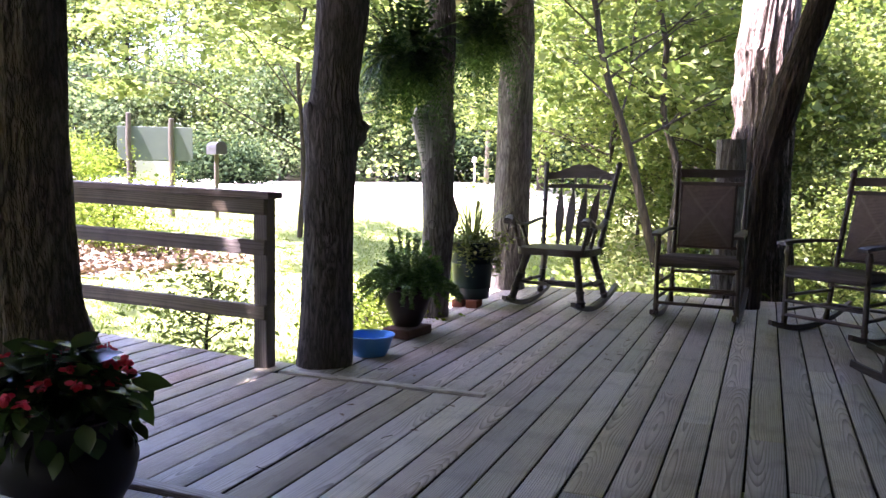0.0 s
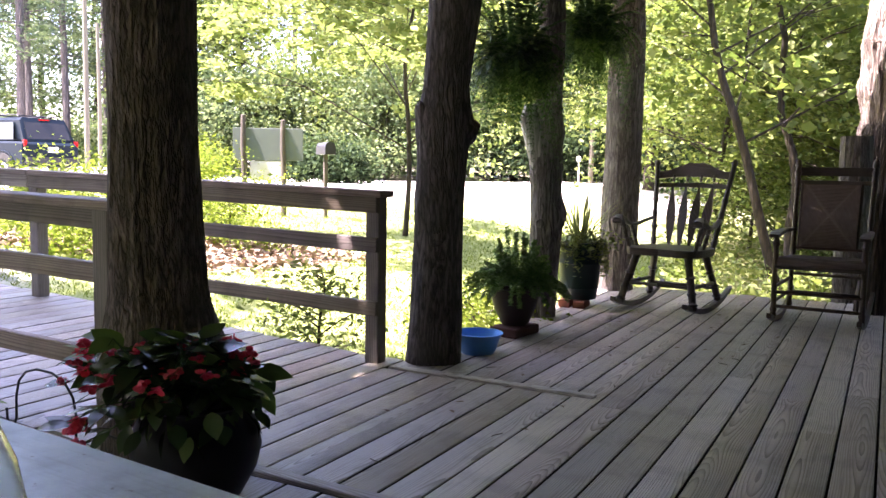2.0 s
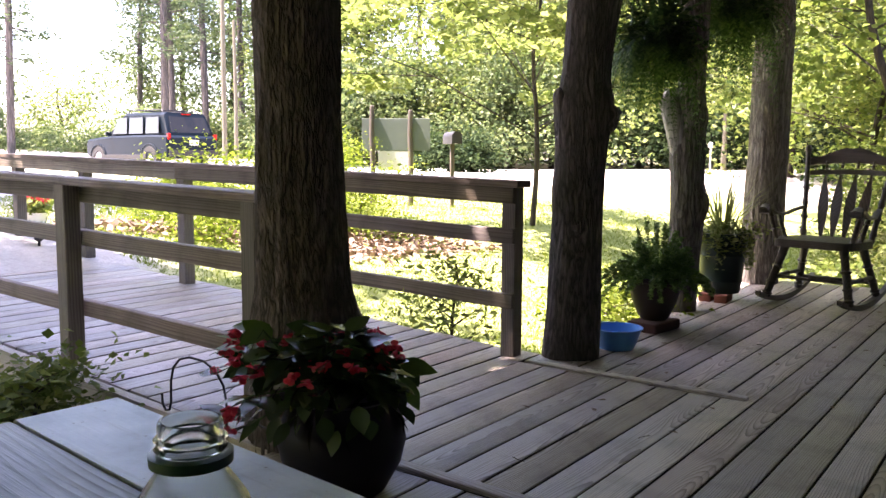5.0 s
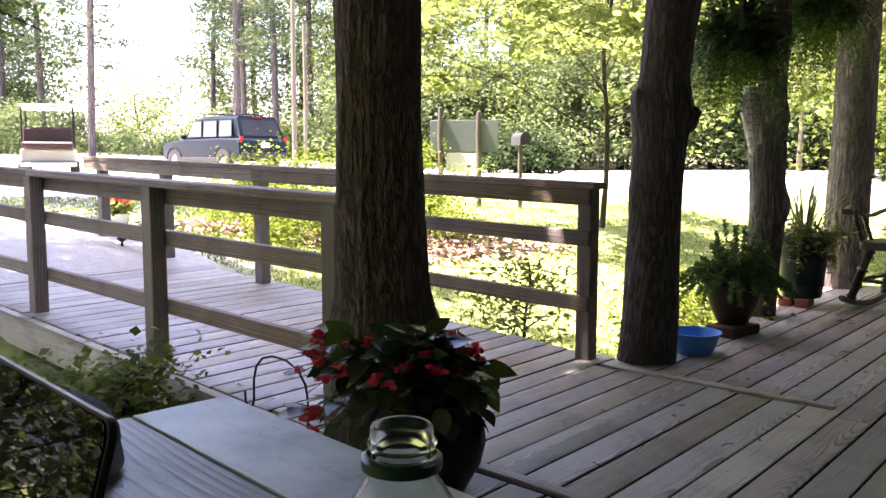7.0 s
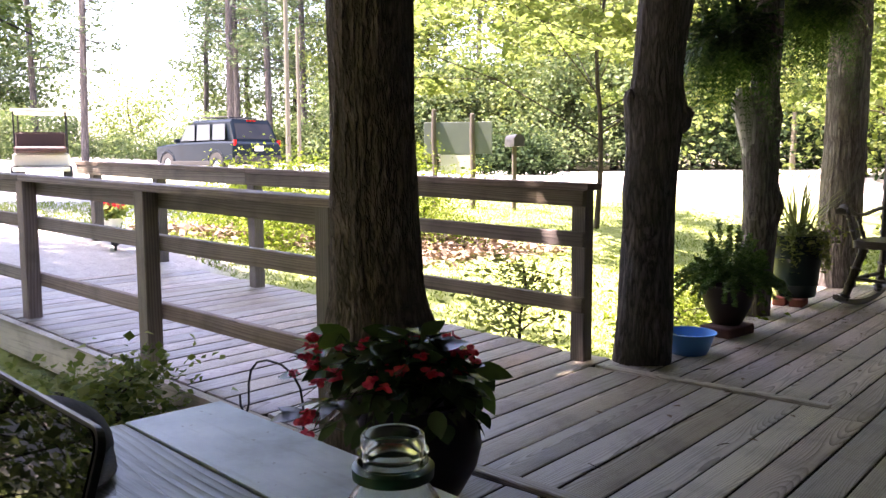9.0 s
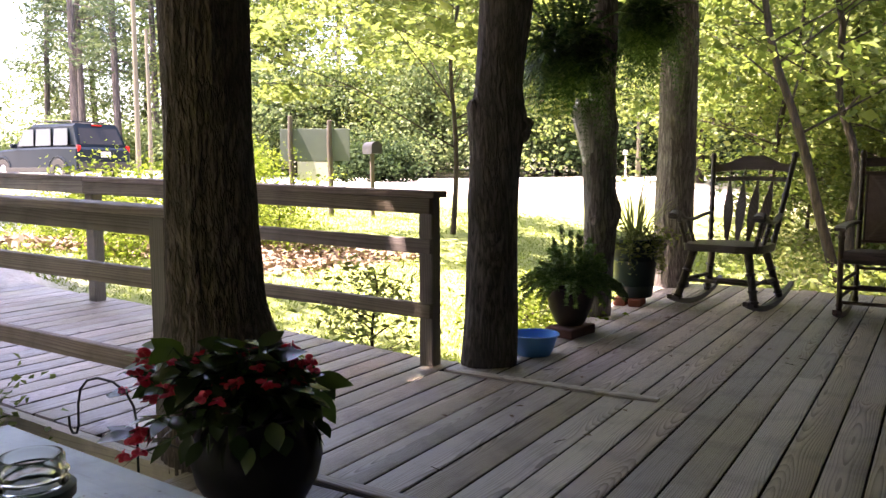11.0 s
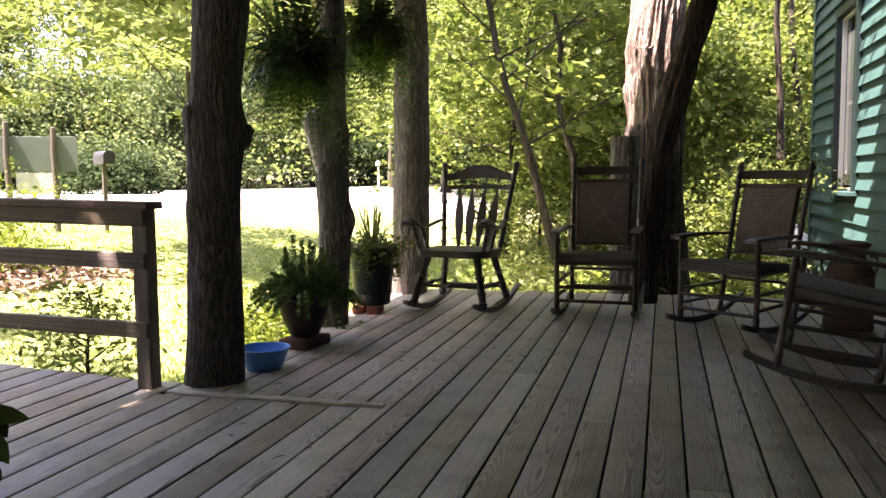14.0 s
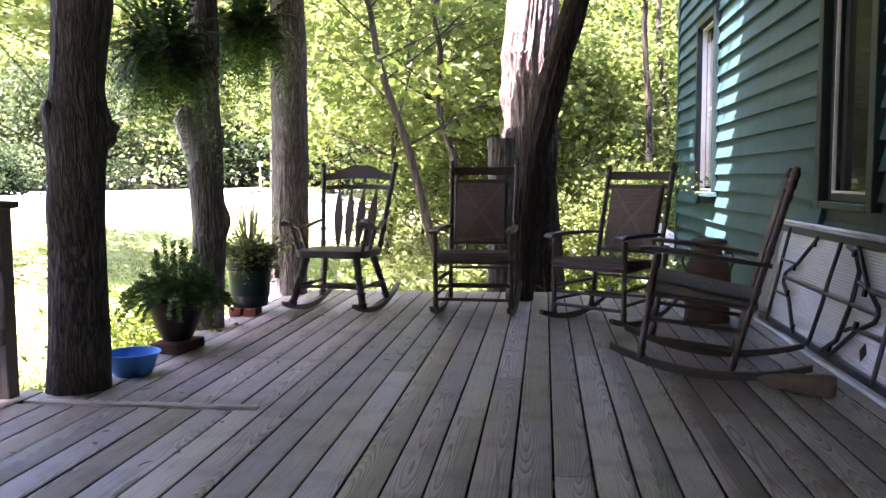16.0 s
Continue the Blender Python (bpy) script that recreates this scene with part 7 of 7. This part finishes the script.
    part("number_plate", Geo().box((-2.175, 0, 0.82), (0.015, 0.32, 0.15)), "sign_white", c, "plain pale plate")
    return c


suv(pose(-22.46, 15.31, ground_z(-22.46, 15.31) + 0.02, 0, 0, 180.5))


def golf_cart(m):
    c = thing("golf_cart", m, "maroon and cream open cart with a pale roof", "golf cart")
    part("floor_pan", Geo().box((0, 0, 0.36), (2.2, 1.1, 0.1), ch=0.02), "cream", c)
    part("seat_base", Geo().box((-0.45, 0, 0.55), (0.9, 1.1, 0.3), ch=0.04), "cream", c)
    part("seat", Geo().box((-0.35, 0, 0.77), (0.55, 1.0, 0.14), ch=0.04), "maroon", c)
    part("backrest", Geo().box((-0.68, 0, 0.98), (0.12, 1.0, 0.34), ch=0.04), "maroon", c)
    part("rear_seat", Geo().box((-0.95, 0, 0.77), (0.4, 1.0, 0.14), ch=0.04), "maroon", c)
    part("cowl", Geo().box((0.85, 0, 0.6), (0.4, 1.05, 0.4), ch=0.08), "cream", c)
    part("roof", Geo().box((-0.1, 0, 1.60), (1.5, 1.1, 0.06), ch=0.02), "cream", c, "pale flat roof")
    for x in (-0.8, 0.72):
        for s in (-1, 1):
            part("roof_post", Geo().tube([(x, s * 0.5, 0.5), (x * 0.95, s * 0.5, 1.58)], 0.018, 8), "iron", c)
            part("wheel", Geo().lathe([(0.0, -0.09), (0.2, -0.09), (0.22, -0.05), (0.22, 0.05), (0.2, 0.09), (0.0, 0.09)], 20), "tyre", c, at=pose(x, s * 0.5, 0.22, 90, 0, 0))
    part("steering_wheel", Geo().tube([(0.45 + 0.05 * math.sin(a), -0.25 + 0.16 * math.cos(a), 0.98 + 0.15 * math.sin(a)) for a in np.linspace(0, 6.283, 16)], 0.014, 6), "iron", c)
    return c


golf_cart(pose(-18.78, 8.37, ground_z(-18.78, 8.37), 0, 0, yaw_to((-0.90, 0.43))))

# red flowers in a pot and a small iron ornament at the ramp's upper end
fp = thing("flower_pot", pose(-8.43, 4.57, ground_z(-8.43, 4.57) - 0.09) @ Matrix.Scale(0.8, 4), "red geranium in a white pot at the ramp's end", "potted plant")
part("pot", Geo().lathe([(0.0, 0), (0.10, 0), (0.14, 0.24), (0.15, 0.26), (0.13, 0.26), (0.0, 0.24)], 24), "white_plastic", fp, smooth=True)
_n = np.random.default_rng(90)
_q = _n.normal(size=(260, 3)) * np.array([0.10, 0.10, 0.06]) + np.array([0, 0, 0.36])
lo = new("leaves", quads("leaves", leaves(_n, _q, np.full(260, 0.07), 0.5, 0.7), "leaf_near"))
lo.parent = fp
_q = _n.normal(size=(160, 3)) * np.array([0.09, 0.09, 0.05]) + np.array([0, 0, 0.46])
lo = new("blossoms", quads("blossoms", leaves(_n, _q, np.full(160, 0.05), 0.3, 0.7), "petal"))
lo.parent = fp
orn = thing("iron_lantern", pose(-7.05, 3.88, ramp_z(-7.05)) @ Matrix.Scale(0.55, 4), "small dark iron lantern standing on the ramp by the rail", "lantern")
part("stand", Geo().lathe([(0.0, 0.0), (0.12, 0.0), (0.03, 0.04), (0.02, 0.22), (0.06, 0.25), (0.09, 0.27), (0.0, 0.27)], 16), "iron", orn, smooth=True)
part("cap", Geo().lathe([(0.07, 0.27), (0.07, 0.36), (0.10, 0.37), (0.02, 0.44), (0.0, 0.46)], 16), "iron", orn, smooth=True)

# white tank beyond the corner of the deck
tk = thing("gas_tank", pose(2.0, 13.3, -0.45, 0, 0, 90), "white painted gas tank on short legs beside the house", "tank")
part("shell", Geo().tube([(-0.62, 0, 0.42), (-0.58, 0, 0.42), (-0.5, 0, 0.42), (0.5, 0, 0.42), (0.58, 0, 0.42), (0.62, 0, 0.42)], [0.05, 0.2, 0.3, 0.3, 0.2, 0.05], 24), "white_paint", tk, smooth=True)
for x in (-0.35, 0.35):
    part("leg", Geo().box((x, 0, 0.08), (0.06, 0.4, 0.2)), "white_paint", tk)
part("valve_dome", Geo().lathe([(0.0, 0.80), (0.09, 0.79), (0.1, 0.70), (0.0, 0.70)], 16), "white_paint", tk)

# ---- the planks of the floor and the ramp ----
def lay_planks():
    rng = random.Random(9)
    # the joints between the boards: narrow stock by the house, wider boards along the outer edge
    joints = [LEFT_X - 0.05, -2.062, -1.914, -1.758, -1.594, -1.448, -1.292, -1.145]
    joints += [0.295 - 0.144 * k for k in range(9, 0, -1)] + [0.295 + 0.1407 * k for k in range(13)]
    cut = {8: 3.83, 13: 4.42, 16: 3.80, 10: 5.4, 19: 5.0, 22: 4.1}
    for k, (a, b) in enumerate(zip(joints, joints[1:])):
        x, wd = (a + b) / 2, b - a - 0.0085
        if x > WALL_X - 0.05:
            break
        if x < -1.1:
            spans = [(-2.9, 2.36), (2.44, 3.92), (3.98, DECK_END + 0.02 * rng.random())]
        else:
            c = cut.get(k, rng.uniform(2.0, 6.6))
            spans = [(-2.9, c - 0.002), (c + 0.002, DECK_END + 0.03 * rng.random())]
        for y0, y1 in spans:
            # dimmed brown stock grows likelier towards the house, where less light falls
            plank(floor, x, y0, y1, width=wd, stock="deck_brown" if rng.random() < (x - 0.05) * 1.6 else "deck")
    x = joints[0] - PITCH / 2
    ramp = solid("ramp", Geo().prism([(RAMP_X + 0.1, 2.33, -0.06), (RAMP_END, 2.33, ramp_z(RAMP_END) - 0.05), (RAMP_END, 2.33, ramp_z(RAMP_END) - 0.2), (RAMP_X + 0.1, 2.33, -0.24)], (0, 0.04, 0)).prism(
        [(RAMP_X + 0.1, 4.06, -0.06), (RAMP_END, 4.06, ramp_z(RAMP_END) - 0.05), (RAMP_END, 4.06, ramp_z(RAMP_END) - 0.2), (RAMP_X + 0.1, 4.06, -0.24)], (0, 0.04, 0)), "strip", Matrix(), "weathered grey plank ramp rising to the parking place", "ramp", kind="structure")
    g = Geo().prism([(LEFT_X - 0.05, 2.222, 0.0), (RAMP_X, 2.222, 0.0), (RAMP_END, 2.222, ramp_z(RAMP_END)), (RAMP_END, 2.222, ramp_z(RAMP_END) - 0.19), (RAMP_X, 2.222, -0.19), (LEFT_X - 0.05, 2.222, -0.19)], (0, 0.048, 0))
    part("edge_board", g, "strip", ramp, "pale weathered edge board along the ramp")
    while x > RAMP_END:
        plank(ramp, x, RAMP_Y0 + 0.02 * rng.random(), RAMP_Y1 - 0.03 * rng.random(), ramp_z(x), math.degrees(math.atan(RAMP_S)) if x < RAMP_X else 0, 0.131)
        x -= PITCH


strip(LEFT_X + 0.02, SPLIT_X, 3.95)
strip(-1.95, SPLIT_X, 2.40)
lay_planks()
